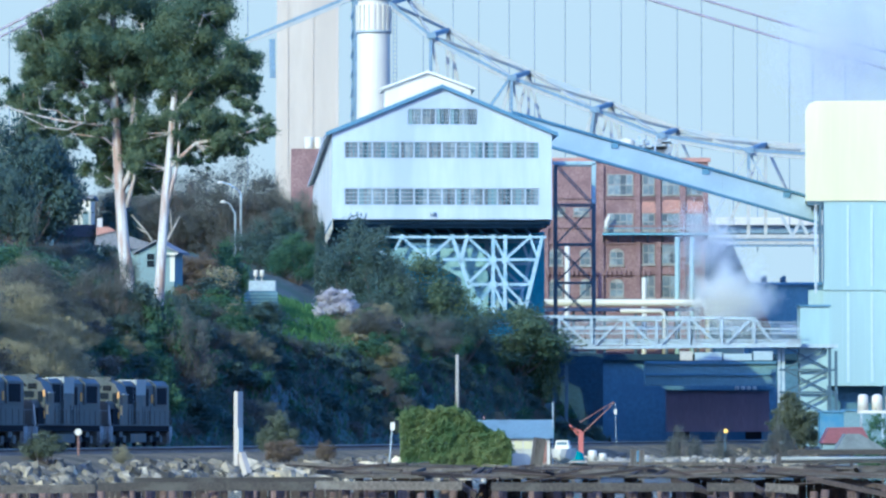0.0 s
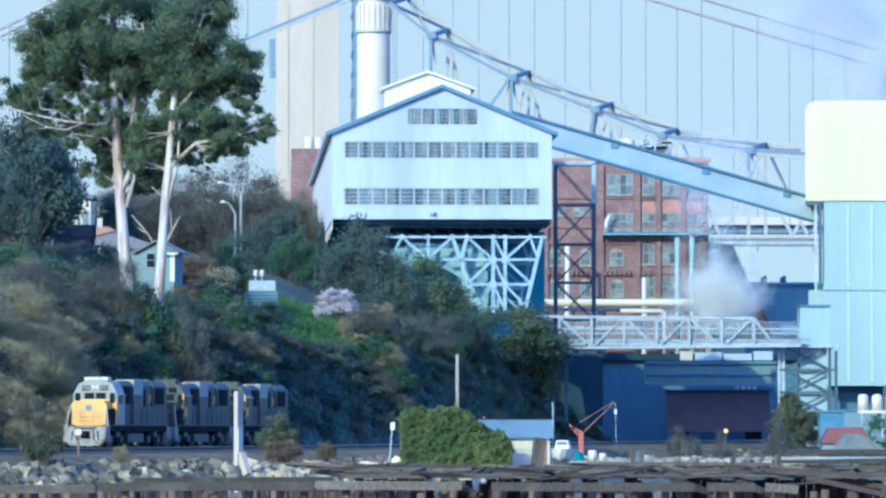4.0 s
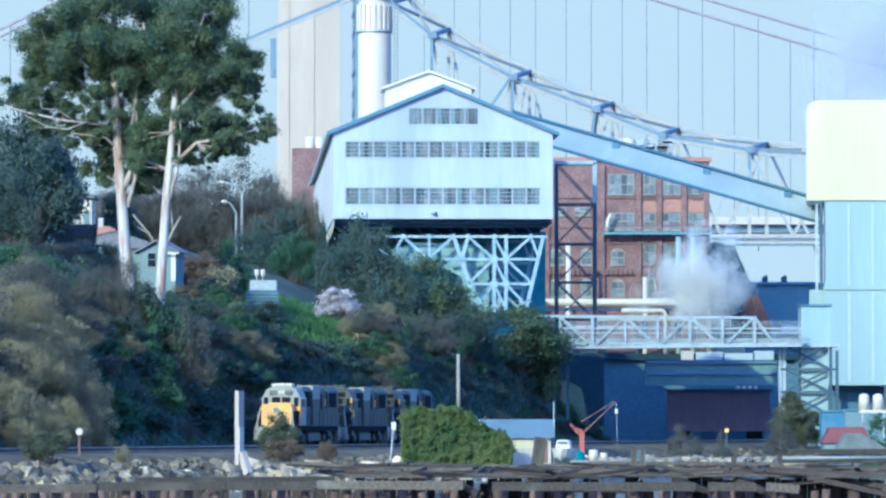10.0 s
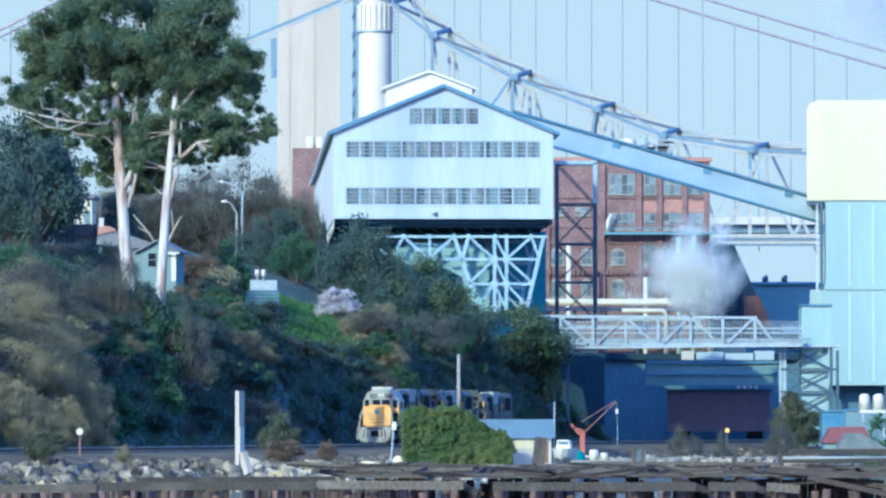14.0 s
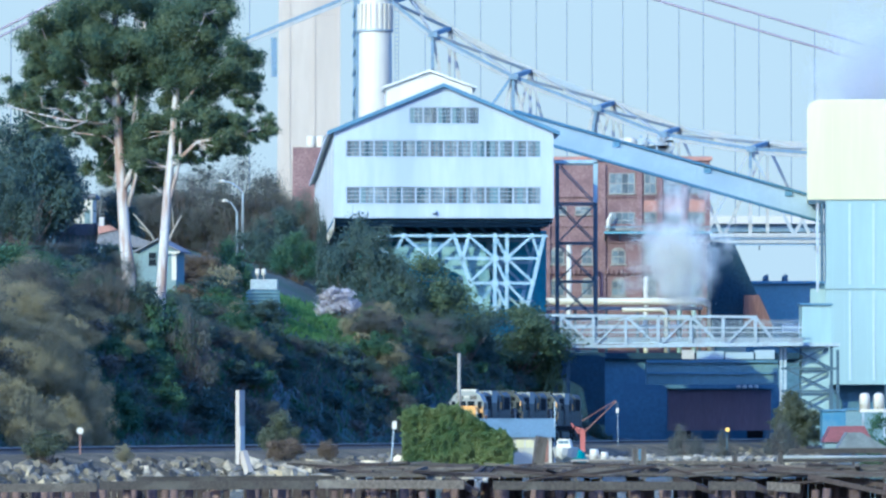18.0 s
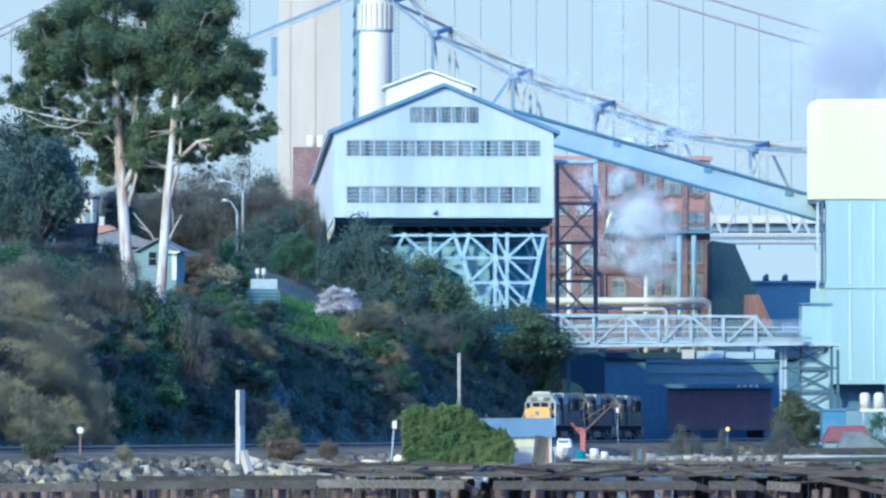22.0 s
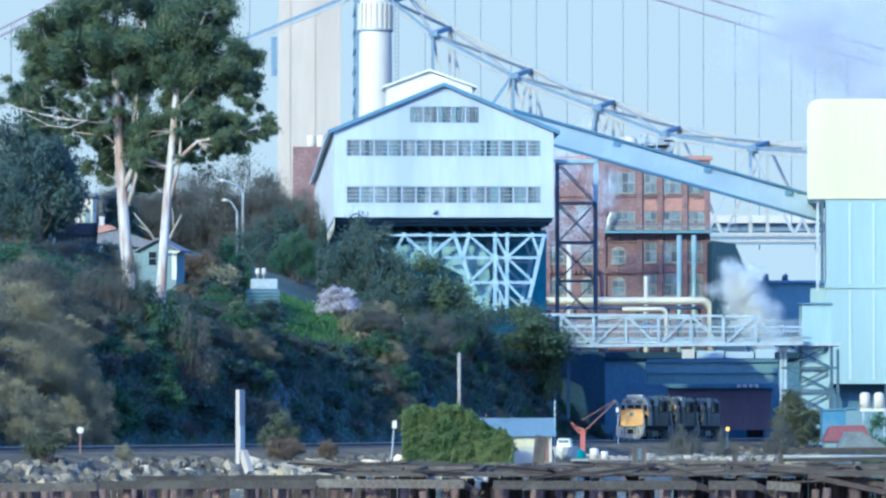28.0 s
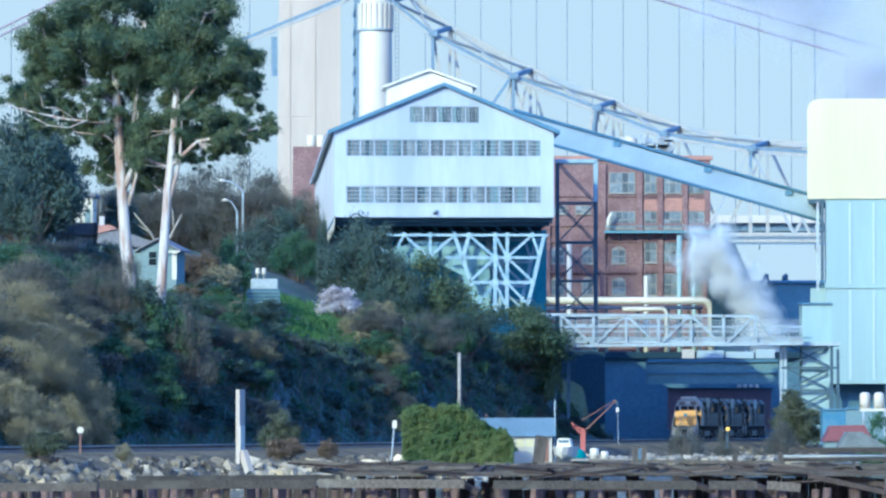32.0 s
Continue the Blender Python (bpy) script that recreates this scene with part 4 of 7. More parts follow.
# suspension bridge: cables, hangers, deck
sus = empty("suspension_bridge", None, "suspension bridge with red main cables and thin hangers", "bridge")
DH = 1300.0


def cable_z(px_x, off):
    k = (px_x - 51.59) / (94.25 - 51.59)
    return 107.48 + off - k * 13.0 + max(0, k) ** 2 * 0.4


for off, yy in ((-0.55, DH), (6.2, DH + 30)):
    bm = bmesh.new()
    tube(bm, [(29.25 + i * 6 * 1.0, yy, cable_z(29.25 + i * 6, off)) for i in range(26)], 0.3, 8)
    part("main_cable", bm, "cable_red", sus, "red-painted main cable")
for off, yy in ((0.0, DH), (1.7, DH + 30)):
    bm = bmesh.new()
    tube(bm, [(-111.58, yy, 97.69 + off), (-94.66, yy, 106.12 + off), (-65.54, yy, 121.09 + off)], 0.3, 8)
    part("main_cable", bm, "cable_red", sus, "red-painted main cable")
for i, x in enumerate([-104.14, -47.94] + [v for j in range(8) for v in (2.43 + j * 13.45, -4.85 + j * 13.67)]):
    top_z = 112.92 if x < 49.56 else cable_z(x, 6.2 if i % 2 else -0.55)
    if x < -79.08:
        top_z = 101.77
    bars("hanger", [((x, DH + 30 * (i % 2), 48), (x, DH + 30 * (i % 2), top_z))], 0.24, "cable_grey", sus)
boxes("deck", [((-160, DH, 53.4), (160, DH + 30, 55.2))], "stone", sus, "pale deck slab")
boxes("deck_girder", [((-160, DH + 2, 51.5), (160, DH + 28, 53.39))], "bridge_shade", sus, "shaded steel girder under the deck")
for x in (-150, -75, 140):
    boxes("deck_pier", [((x, DH + 4, -1), (x + 6, DH + 26, 51.49))], "concrete", sus)

# ---- plants ----
def leaf_cloud(clumps, count, size, seed, droop=0.0, slim=0.55):
    """Small leaf quads over many clumps (x, y, z, r); returns verts and faces."""
    rs = np.random.RandomState(seed)
    c = np.array(clumps, float)
    w = c[:, 3] ** 2
    pick = rs.choice(len(c), count, p=w / w.sum())
    d = rs.normal(size=(count, 3))
    d /= np.linalg.norm(d, axis=1)[:, None]
    rad = c[pick, 3] * np.minimum(1.9, np.abs(rs.normal(0.72, 0.38, count)))
    pos = c[pick, :3] + d * rad[:, None] * np.array([1.0, 1.0, 0.8])
    nrm = d + rs.normal(size=(count, 3)) * 0.55
    nrm /= np.linalg.norm(nrm, axis=1)[:, None]
    t = np.cross(nrm, rs.normal(size=(count, 3)))
    t /= np.linalg.norm(t, axis=1)[:, None]
    if droop:
        t[:, 2] -= droop
        t /= np.linalg.norm(t, axis=1)[:, None]
    b = np.cross(nrm, t)
    s = size * (0.6 + 0.8 * rs.rand(count))[:, None]
    v = np.stack([pos - t * s, pos + b * s * slim, pos + t * s, pos - b * s * slim], 1).reshape(-1, 3)
    f = np.arange(count * 4).reshape(-1, 4)
    return v.tolist(), f.tolist()


def lobes(rs, spec, per, least=0.16, more=0.22):
    """Random clumps inside ellipsoid lobes (x, y, z, rx, rz)."""
    out = []
    for x, y, z, rx, rz in spec:
        for _ in range(per):
            d = rs.normal(size=3)
            d /= np.linalg.norm(d)
            k = rs.rand() ** 0.6
            out.append((x + d[0] * rx * k, y + d[1] * rx * k, z + d[2] * rz * k, (least + more * rs.rand()) * min(rx, rz)))
    return out


def twig_cloud(bm, rs, n, w, h, thick):
    """Many thin stems fanning from the base."""
    for _ in range(n):
        k, r = rs.rand() * 6.283, rs.rand() ** 0.6 * w / 2
        x, y = math.cos(k) * r, math.sin(k) * r
        z = h * (0.55 + 0.45 * rs.rand()) * (1 - 0.45 * (r / (w / 2)) ** 2)
        p = Vector((x * 0.3, y * 0.3, 0))
        q = Vector((x, y, z))
        mid = p.lerp(q, 0.5) + Vector(rs.normal(size=3) * 0.05 * h)
        for a, b2, t in ((p, mid, thick), (mid, q, thick * 0.6)):
            beam(bm, a, b2, t)


BUSH = {}
SHAPES = 3


def bush_meshes(kind, fine=False):
    """Foliage and branch meshes of one kind; fine: smaller leaves, for large trees."""
    if (kind, fine) in BUSH:
        return BUSH[kind, fine]
    made = []
    for v in range(SHAPES):
        rs = np.random.RandomState(hash_of(kind) + v)
        cl = []
        for _ in range(44):
            k, r = rs.rand() * 6.283, rs.rand() ** 0.5 * 0.40
            z = 0.12 + 0.72 * rs.rand() * (1 - 0.7 * (r / 0.42) ** 2)
            cl.append((math.cos(k) * r, math.sin(k) * r, z, 0.07 + 0.10 * rs.rand()))
        n = {"brown": 8200, "dry": 6400}.get(kind, 6200)
        size = {"brown": 0.021, "dry": 0.022}.get(kind, 0.0255)
        vs, fs = leaf_cloud(cl, n * 3 if fine else n, size * 0.54 if fine else size, hash_of(kind) + v, 1.2 if kind in ("dry", "brown") else 0.0, 0.25 if kind in ("dry", "brown") else 0.55)
        vs = np.array(vs)
        vs[:, :2] *= 0.5 / np.percentile(np.abs(vs[:, :2]), 97)
        vs[:, 2] = 0.03 + (vs[:, 2] - vs[:, 2].min()) * 0.97 / (np.percentile(vs[:, 2], 99.3) - vs[:, 2].min())
        vs = vs.tolist()
        me = bpy.data.meshes.new("foliage")
        me.from_pydata(vs, [], fs)
        me.materials.append(LEAF[kind])
        bm = bmesh.new()
        twig_cloud(bm, rs, 90 if kind in ("brown", "dry") else 24, 0.85, 0.95 if kind in ("brown", "dry") else 0.7, 0.010 if kind in ("brown", "dry") else 0.014)
        made.append((me, mesh_of("branchwork", bm, M["bark_dark"] if kind != "dry" else LEAF["dry"])))
    BUSH[kind, fine] = made
    return made


def hash_of(s):
    return sum(ord(ch) * (i + 3) for i, ch in enumerate(s))


WORDS = {"oak": ("dark evergreen oak shrub on the hillside", "shrub"), "green": ("green leafy shrub on the hillside", "shrub"),
         "brown": ("bare brown winter shrub with thin twigs", "shrub"), "dry": ("dry tan reeds beside the railway", "reeds"),
         "pink": ("small tree in pale pink blossom", "blossom tree"), "rusty": ("rust-coloured dry shrub on the slope", "shrub"),
         "olive": ("olive brown shrub on the bank", "shrub"), "euc": ("olive green tree crown on the slope", "tree"), "grass": ("tuft of bright green grass", "grass")}
SPIN = [0]


def bush(x, y, w, h, kind, z=None, name="shrub", label="", category=""):
    """A shrub standing on the ground at x, y."""
    SPIN[0] += 1
    z = height(x, y) - 0.25 if z is None else z
    th = empty(name, Matrix.LocRotScale((x, y, z), Euler((0, 0, SPIN[0] * 2.4)), (w, w, h)), label or WORDS[kind][0], category or WORDS[kind][1])
    fol, stems = bush_meshes(kind, w > 4.2)[SPIN[0] % SHAPES]
    piece("foliage", fol, th, Matrix())
    piece("branchwork", stems, th, Matrix())
    return th


NEAR = 0.896      # scale about the camera's eye: nearer, yet unchanged in its view


def eucalyptus(base, lean, lobe_spec, limbs, seed, per, count, radius):
    x, y, z = base
    th = empty("eucalyptus_tree", Matrix.LocRotScale((x * NEAR, y * NEAR, 4 + (z - 4) * NEAR), None, (NEAR, NEAR, NEAR)), "tall eucalyptus with pale peeling trunk and olive crown", "tree", "eucalyptus trees")
    bm = bmesh.new()
    tube(bm, lean, [radius * (1 - 0.6 * i / (len(lean) - 1)) for i in range(len(lean))], 12)
    part("trunk", bm, "bark", th)
    for pts, r in limbs:
        bm = bmesh.new()
        tube(bm, pts, [r * (1 - 0.7 * i / (len(pts) - 1)) for i in range(len(pts))], 8)
        part("limb", bm, "bark", th)
    rs = np.random.RandomState(seed)
    cl = lobes(rs, lobe_spec, per, 0.20, 0.26)
    bm = bmesh.new()
    for c in cl[::4]:
        best = min(lean + [p for pts, _ in limbs for p in pts], key=lambda p: (Vector(p) - Vector(c[:3])).length)
        beam(bm, best, c[:3], 0.05)
    part("branchwork", bm, "bark", th)
    vs, fs = leaf_cloud(cl, count, 0.12, seed, 0.4, 0.5)
    ob = pydata("crown", vs, fs, LEAF["euc"], th)
    return th


DE = 500.0
# first eucalyptus: origin at its foot, crown lobes in metres from it
bx, bz0 = -29.17, 18.74


def rel(lobe, ox, oz):
    return [(x - ox, dy, z - oz, rx, rz) for x, dy, z, rx, rz in lobe]


A = rel([(-33.02, 0, 31.26, 2.2, 1.5), (-28.54, 1.5, 31.52, 2.3, 2.0), (-27.81, 2, 29.17, 2.0, 1.6), (-37.71, 0, 32.04, 2.0, 1.2), (-27.81, -1, 39.1, 3.4, 3.0), (-38.75, 0, 35.44, 2.2, 1.6), (-34.58, 1, 37.53, 3.6, 2.6), (-32.5, -2, 40.66, 4.0, 3.2), (-31.72, -1, 32.83, 2.4, 1.5), (-30.68, 0, 44.85, 6.0, 4.5)], bx, bz0)
A += rel([(-35.1, -1, 40.14, 3.8, 3.2), (-36.41, 1, 37.0, 3.0, 2.3), (-37.71, 0, 34.13, 2.7, 1.5),
         (-31.46, -2, 38.31, 4.3, 3.0), (-34.06, 1.5, 32.04, 2.6, 1.6), (-29.64, 2, 35.18, 3.0, 2.2), (-33.02, -1, 35.18, 3.0, 1.6), (-34.7, 0, 42.23, 2.3, 2.2), (-36.93, 0, 38.83, 2.2, 1.6), (-28.85, 2.5, 37.0, 3.2, 2.8), (-30.16, 2.5, 30.74, 2.4, 2.0), (-39.27, 0.5, 34.39, 2.2, 1.4), (-35.1, 1, 33.87, 2.4, 1.5), (-31.2, 2, 30.21, 1.6, 1.4), (-31.88, 3, 28.13, 1.7, 1.7), (-27.92, 3, 27.08, 1.9, 1.3)], bx, bz0)
eucalyptus((bx, DE, bz0), [(0.6, 0, -8), (0, 0, 0), (-29.48 - bx, 0, 21.34 - bz0), (-29.84 - bx, 0, 26.56 - bz0), (-30.26 - bx, 0, 33.09 - bz0), (-30.52 - bx, 0, 39.1 - bz0), (-30.42 - bx, 0, 44.32 - bz0)], A,
           [([(-29.79 - bx, 0, 25.78 - bz0), (-28.75 - bx, -0.4, 28.13 - bz0), (-28.8 - bx, -0.5, 32.04 - bz0), (-28.02 - bx, -0.5, 37.53 - bz0)], 0.32),
            ([(-30.1 - bx, 0, 29.95 - bz0), (-31.2 - bx, -0.6, 31.0 - bz0), (-34.06 - bx, -0.8, 31.36 - bz0)], 0.13),
            ([(-30.26 - bx, 0, 32.04 - bz0), (-35.1 - bx, -1, 32.56 - bz0), (-38.75 - bx, -1, 33.35 - bz0), (-40.31 - bx, -1, 33.87 - bz0)], 0.13),
            ([(-30.26 - bx, 0, 33.87 - bz0), (-33.02 - bx, 0.6, 35.96 - bz0), (-36.15 - bx, 0.6, 38.05 - bz0)], 0.2),
            ([(-29.2 - bx, 0, 24.6 - bz0), (-28.5 - bx, -0.3, 27.2 - bz0), (-28.35 - bx, -0.5, 33.4 - bz0)], 0.24),
            ([(-33.0 - bx, -1.0, 32.4 - bz0), (-34.6 - bx, -1.5, 31.7 - bz0), (-36.4 - bx, -1.8, 31.9 - bz0), (-38.6 - bx, -1.7, 33.0 - bz0)], 0.08),
            ([(-34.2 - bx, -1.0, 32.6 - bz0), (-35.6 - bx, -1.4, 33.5 - bz0), (-37.0 - bx, -1.6, 33.6 - bz0)], 0.07),
            ([(-30.4 - bx, 0, 36.4 - bz0), (-29.0 - bx, -2.2, 38.8 - bz0), (-27.6 - bx, -2.4, 41.2 - bz0)], 0.2)], 11, 15, 240000, 0.68)
cx2, cz2 = -26.04, 16.32
B = rel([(-22.99, 1, 31.35, 2.6, 1.8), (-18.33, 0, 30.47, 2.1, 1.0), (-26.35, 2.5, 27.98, 1.8, 1.5), (-21.1, 1, 39.92, 1.9, 1.8), (-25.06, 1, 29.8, 2.2, 1.4), (-22.99, -1, 39.4, 4.0, 3.0), (-26.09, 2, 36.29, 3.2, 2.6), (-17.81, -0.5, 35.77, 1.6, 1.5), (-20.92, 1, 29.54, 1.8, 1.0), (-24.54, 0, 42.0, 5.0, 4.2)], cx2, cz2)
B += rel([(-22.47, 1, 41.48, 3.4, 3.0), (-23.5, 0, 36.81, 4.2, 3.2), (-19.88, -1, 36.81, 2.9, 2.4), (-18.43, 0, 37.95, 1.9, 1.7),
         (-26.61, 2, 32.39, 2.6, 2.4), (-21.95, -1, 32.65, 3.4, 2.6), (-18.33, 0, 34.21, 1.9, 1.4)], cx2, cz2)
B += rel([(-19.36, 0, 30.84, 2.6, 1.7), (-16.15, 0, 32.03, 1.4, 1.3), (-27.65, 1, 28.76, 2.4, 2.0), (-21.69, 2, 34.99, 3.2, 2.4), (-20.14, 2, 32.39, 2.6, 1.8), (-23.25, 2, 33.95, 2.6, 2.0), (-27.02, 3, 30.84, 2.2, 2.2), (-23.5, 2, 30.32, 2.2, 1.6), (-26.61, 3, 27.98, 1.6, 1.6), (-20.66, 0, 29.95, 1.8, 0.9), (-22.47, 2, 28.76, 1.8, 0.9), (-16.77, 0, 31.3, 1.6, 1.0), (-18.59, 0, 32.03, 2.0, 1.4), (-21.4, 0, 42.42, 1.8, 1.8), (-21.33, 0.5, 43.56, 2.6, 2.4)], cx2, cz2)
eucalyptus((cx2, 497, cz2), [(-0.3, 0, -8), (0, 0, 0), (-25.83 - cx2, 0, 19.69 - cz2), (-25.47 - cx2, 0, 25.39 - cz2), (-24.9 - cx2, 0, 31.35 - cz2), (-24.54 - cx2, 0, 36.29 - cz2), (-24.13 - cx2, 0, 42.0 - cz2)], B,
           [([(-25.21 - cx2, 0, 27.98 - cz2), (-22.73 - cx2, -0.5, 30.32 - cz2), (-18.84 - cx2, -0.5, 31.1 - cz2), (-16.26 - cx2, -0.3, 31.87 - cz2)], 0.2),
            ([(-24.75 - cx2, 0, 32.91 - cz2), (-22.47 - cx2, -0.5, 35.77 - cz2), (-19.36 - cx2, -0.5, 37.85 - cz2)], 0.2),
            ([(-24.64 - cx2, 0, 34.73 - cz2), (-27.13 - cx2, 0.5, 38.37 - cz2), (-27.65 - cx2, 0.5, 41.48 - cz2)], 0.2),
            ([(-25.6 - cx2, 0.1, 23.6 - cz2), (-24.3 - cx2, -0.2, 28.6 - cz2), (-24.1 - cx2, -0.4, 33.0 - cz2)], 0.22),
            ([(-24.5 - cx2, 0, 37.2 - cz2), (-22.9 - cx2, -1.6, 39.4 - cz2), (-21.9 - cx2, -1.8, 42.0 - cz2)], 0.17)], 12, 14, 220000, 0.54)


def tree(x, y, top, w, kind, name="tree", label="", category="tree", base=None):
    z = height(x, y) - 0.3 if base is None else base
    return bush(x, y, w, top - z, kind, z, name, label or WORDS[kind][0], category)


# trees named one by one: x, distance, top, width
tree(-39.72, 510, 35.8, 10.0, "oak", label="broad dark evergreen oak beside the eucalyptus")
tree(-38.6, 515, 32.08, 7.2, "oak", label="dark evergreen oak behind the house")
tree(-38.7, 480, 27.16, 5.5, "oak", label="dark evergreen oak on the slope")
for px, top, w in ((-30.87, 35.5, 10.31), (-24.71, 36.33, 11.17), (-19.91, 33.33, 7.45), (-34.8, 34.69, 8.12), (-26.93, 32.21, 8.0), (-40.9, 33.33, 9.48), (-32.52, 32.43, 10.08), (-22.27, 31.88, 9.33), (-36.93, 31.88, 8.0)):
    tree(px, 655, top, w, "brown", label="bare brown winter tree on the ridge")
for px, top, w in ((-20.05, 34.05, 6.47), (-17.43, 34.12, 5.1), (-22.57, 35.85, 6.47)):
    tree(px, 690, top, w, "brown", label="bare brown winter tree beside the refinery")
tree(-19.32, 600, 28.02, 6.99, "oak")
tree(-16.1, 590, 25.3, 5.2, "green")
tree(-13.3, 585, 26.5, 1.15, "oak", "cypress_tree", "slim dark cypress beside the conveyor house")
tree(-10.3, 578, 26.43, 6.7, "oak", label="dark drooping evergreen before the stilts")
tree(-7.25, 575, 25.21, 5.48, "oak")
tree(-1.92, 572, 22.03, 8.98, "euc", label="broad dark olive tree before the stilts")
tree(-4.69, 568, 20.92, 5.34, "oak")
tree(7.49, 594, 17.48, 10.83, "euc", label="broad dark olive tree at the slope's end")
tree(10.6, 597, 16.6, 4.2, "euc")
tree(1.85, 570, 18.0, 6.55, "oak")
tree(-10.62, 545, 18.19, 4.0, "pink", "blossom_tree", "small tree in pale pink blossom on the slope", base=15.18)
tree(-21.15, 540, 22.73, 3.71, "green", label="pale grey-green shrub on the slope")
tree(-7.32, 545, 15.97, 6.24, "green")
tree(-24.05, 520, 20.95, 4.33, "rusty")
tree(33.24, 540, 5.01, 3.38, "brown")
tree(41.76, 520, 5.24, 3.79, "green")
tree(21.74, 490, 4.15, 3.57, "brown", label="low grey-brown brush by the tracks")
tree(21.15, 500, 3.9, 2.08, "brown", label="low grey-brown brush by the tracks")
tree(26.35, 510, 3.73, 2.12, "brown", label="low grey-brown brush by the tracks")
tree(-27.37, 491, 16.86, 3.08, "oak")
tree(-23.79, 490, 17.01, 3.57, "green")
tree(-30.42, 510, 20.82, 3.65, "oak")
tree(-33.35, 508, 20.2, 4.73, "brown")
tree(-17.55, 512, 16.16, 4.8, "oak")
for px, y, w in ((-25.16, 432, 2.4), (-24.46, 434, 2.2), (-23.71, 436, 2.0), (-23.1, 440, 2.3), (-22.38, 444, 2.6)):
    bush(px, y, w, w * 0.7, "dry", label="dry tan grass on the eroded slope", category="grass")
for px, y, top, w in ((-31.2, 392, 10.45, 5.0), (-29.6, 398, 11.58, 5.4), (-27.89, 402, 10.61, 4.6), (-26.75, 405, 8.76, 4.0), (-31.39, 406, 12.48, 5.6),
                      (-29.43, 411, 12.03, 5.2), (-30.72, 382, 7.9, 4.2), (-29.04, 386, 6.93, 3.8), (-27.3, 391, 6.35, 3.4), (-25.66, 400, 5.99, 3.0), (-29.69, 379, 5.3, 2.8), (-27.81, 384, 5.11, 2.8)):
    tree(px, y, top, w, "dry", "reed_clump", "tall dry tan reeds beside the railway", "reeds")
tree(-16.27, 640, 31.41, 4.67, "brown")
tree(-17.93, 640, 30.54, 4.0, "oak")
# shore plants
tree(-10.55, 345, 5.0, 2.3, "olive", label="tall olive and brown shrub on the bank", base=2.0)
tree(-10.0, 343, 3.4, 2.2, "rusty", label="low rusty shrub on the bank", base=2.0)
tree(-7.59, 352, 3.3, 1.32, "rusty", label="low rusty shrub on the bank", base=2.0)
tree(-24.2, 330, 3.9, 2.5, "olive", label="low olive shrub on the bank", base=1.9)
tree(-19.86, 335, 3.09, 1.26, "dry", label="low dry shrub on the bank", base=2.0)
# ivy thicket: a squared hedge mass that slopes down to one side
ivy = empty("ivy_thicket", Matrix.Translation((0.4, 362.5, 1.4)), "bright green ivy covered thicket beside the hut", "bush")
rs = np.random.RandomState(91)


def hedge_top(x):
    return 4.15 - 0.54 * max(0.0, x - 0.3) + 0.22 * noise.noise((x * 1.3, 0, 5)) - 0.5 * max(0.0, -2.7 - x)


vs, fs = [], []
for i in range(62000):
    x = rs.uniform(-3.25, 4.15)
    top = hedge_top(x)
    face = rs.rand()
    deep = abs(rs.normal()) * 0.28
    if face < 0.74:
        z = rs.uniform(0.05, top)
        p, out = Vector((x, -1.1 + deep, z)), Vector((0, -1, 0.25))
    elif face < 0.92:
        p, out = Vector((x, rs.uniform(-1.1, 1.1), top - deep)), Vector((0, -0.2, 1))
    else:
        side = -3.25 if rs.rand() < 0.5 else 4.15
        p, out = Vector((side - math.copysign(deep, side), rs.uniform(-1.1, 1.1), rs.uniform(0.1, hedge_top(side)))), Vector((math.copysign(1, side), -0.3, 0.2))
    lump = noise.noise((p.x * 1.0, p.y * 0.8, p.z * 1.2)) * 0.40 + noise.noise((p.x * 2.9, p.y * 2, p.z * 2.9)) * 0.42 + noise.noise((p.x * 6, p.y * 4, p.z * 6)) * 0.2
    lump = max(lump, -0.45) - 0.1
    p += out * lump
    p.x += 0.16 * math.copysign(max(0.0, 1.1 - p.z), -p.x) if p.x < 0 else 0
    nrm = (out.normalized() + Vector(rs.normal(size=3) * 0.8)).normalized()
    t = nrm.cross(Vector(rs.normal(size=3))).normalized()
    b = nrm.cross(t) * 0.7
    w = rs.uniform(0.035, 0.075)
    k = len(vs)
    vs += [p - t * w, p + b * w, p + t * w, p - b * w]
    fs.append((k, k + 1, k + 2, k + 3))
pydata("foliage", vs, fs, LEAF["ivy"], ivy)
bm = bmesh.new()
for i in range(70):
    x = rs.uniform(-2.9, 3.8)
    beam(bm, (x * 0.85, rs.uniform(-0.4, 0.4), 0), (x, rs.uniform(-0.6, 0.6), hedge_top(x) * rs.uniform(0.6, 0.95)), 0.05)
part("branchwork", bm, "bark_dark", ivy)

# rounded evergreen by the tracks, with a leaning top
eg = empty("evergreen_tree", Matrix.Translation((36.22, 560, 2.3)), "dark olive rounded evergreen by the tracks", "tree")
bm = bmesh.new()
tube(bm, [(0, 0, -0.4), (0.1, 0, 1.4), (-0.3, 0, 3.6)], [0.22, 0.17, 0.06], 8)
part("trunk", bm, "bark_dark", eg)
cl = lobes(np.random.RandomState(61), [(-0.4, 0, 4.4, 1.5, 1.1), (-0.2, -0.4, 3.4, 2.2, 1.2), (0.3, -0.3, 2.2, 2.9, 1.3), (0.5, -0.2, 1.1, 3.1, 1.0), (1.7, 0, 1.2, 2.0, 1.2), (-1.2, 0.2, 2.4, 1.9, 1.5), (-0.5, 0, 5.0, 0.9, 0.7), (0.2, -0.5, 3.2, 2.4, 1.8), (0.4, -0.8, 1.6, 2.8, 1.5)], 60)
vs, fs = leaf_cloud(cl, 34000, 0.095, 62, 0.1, 0.55)
pydata("crown", vs, fs, LEAF["olive"], eg)

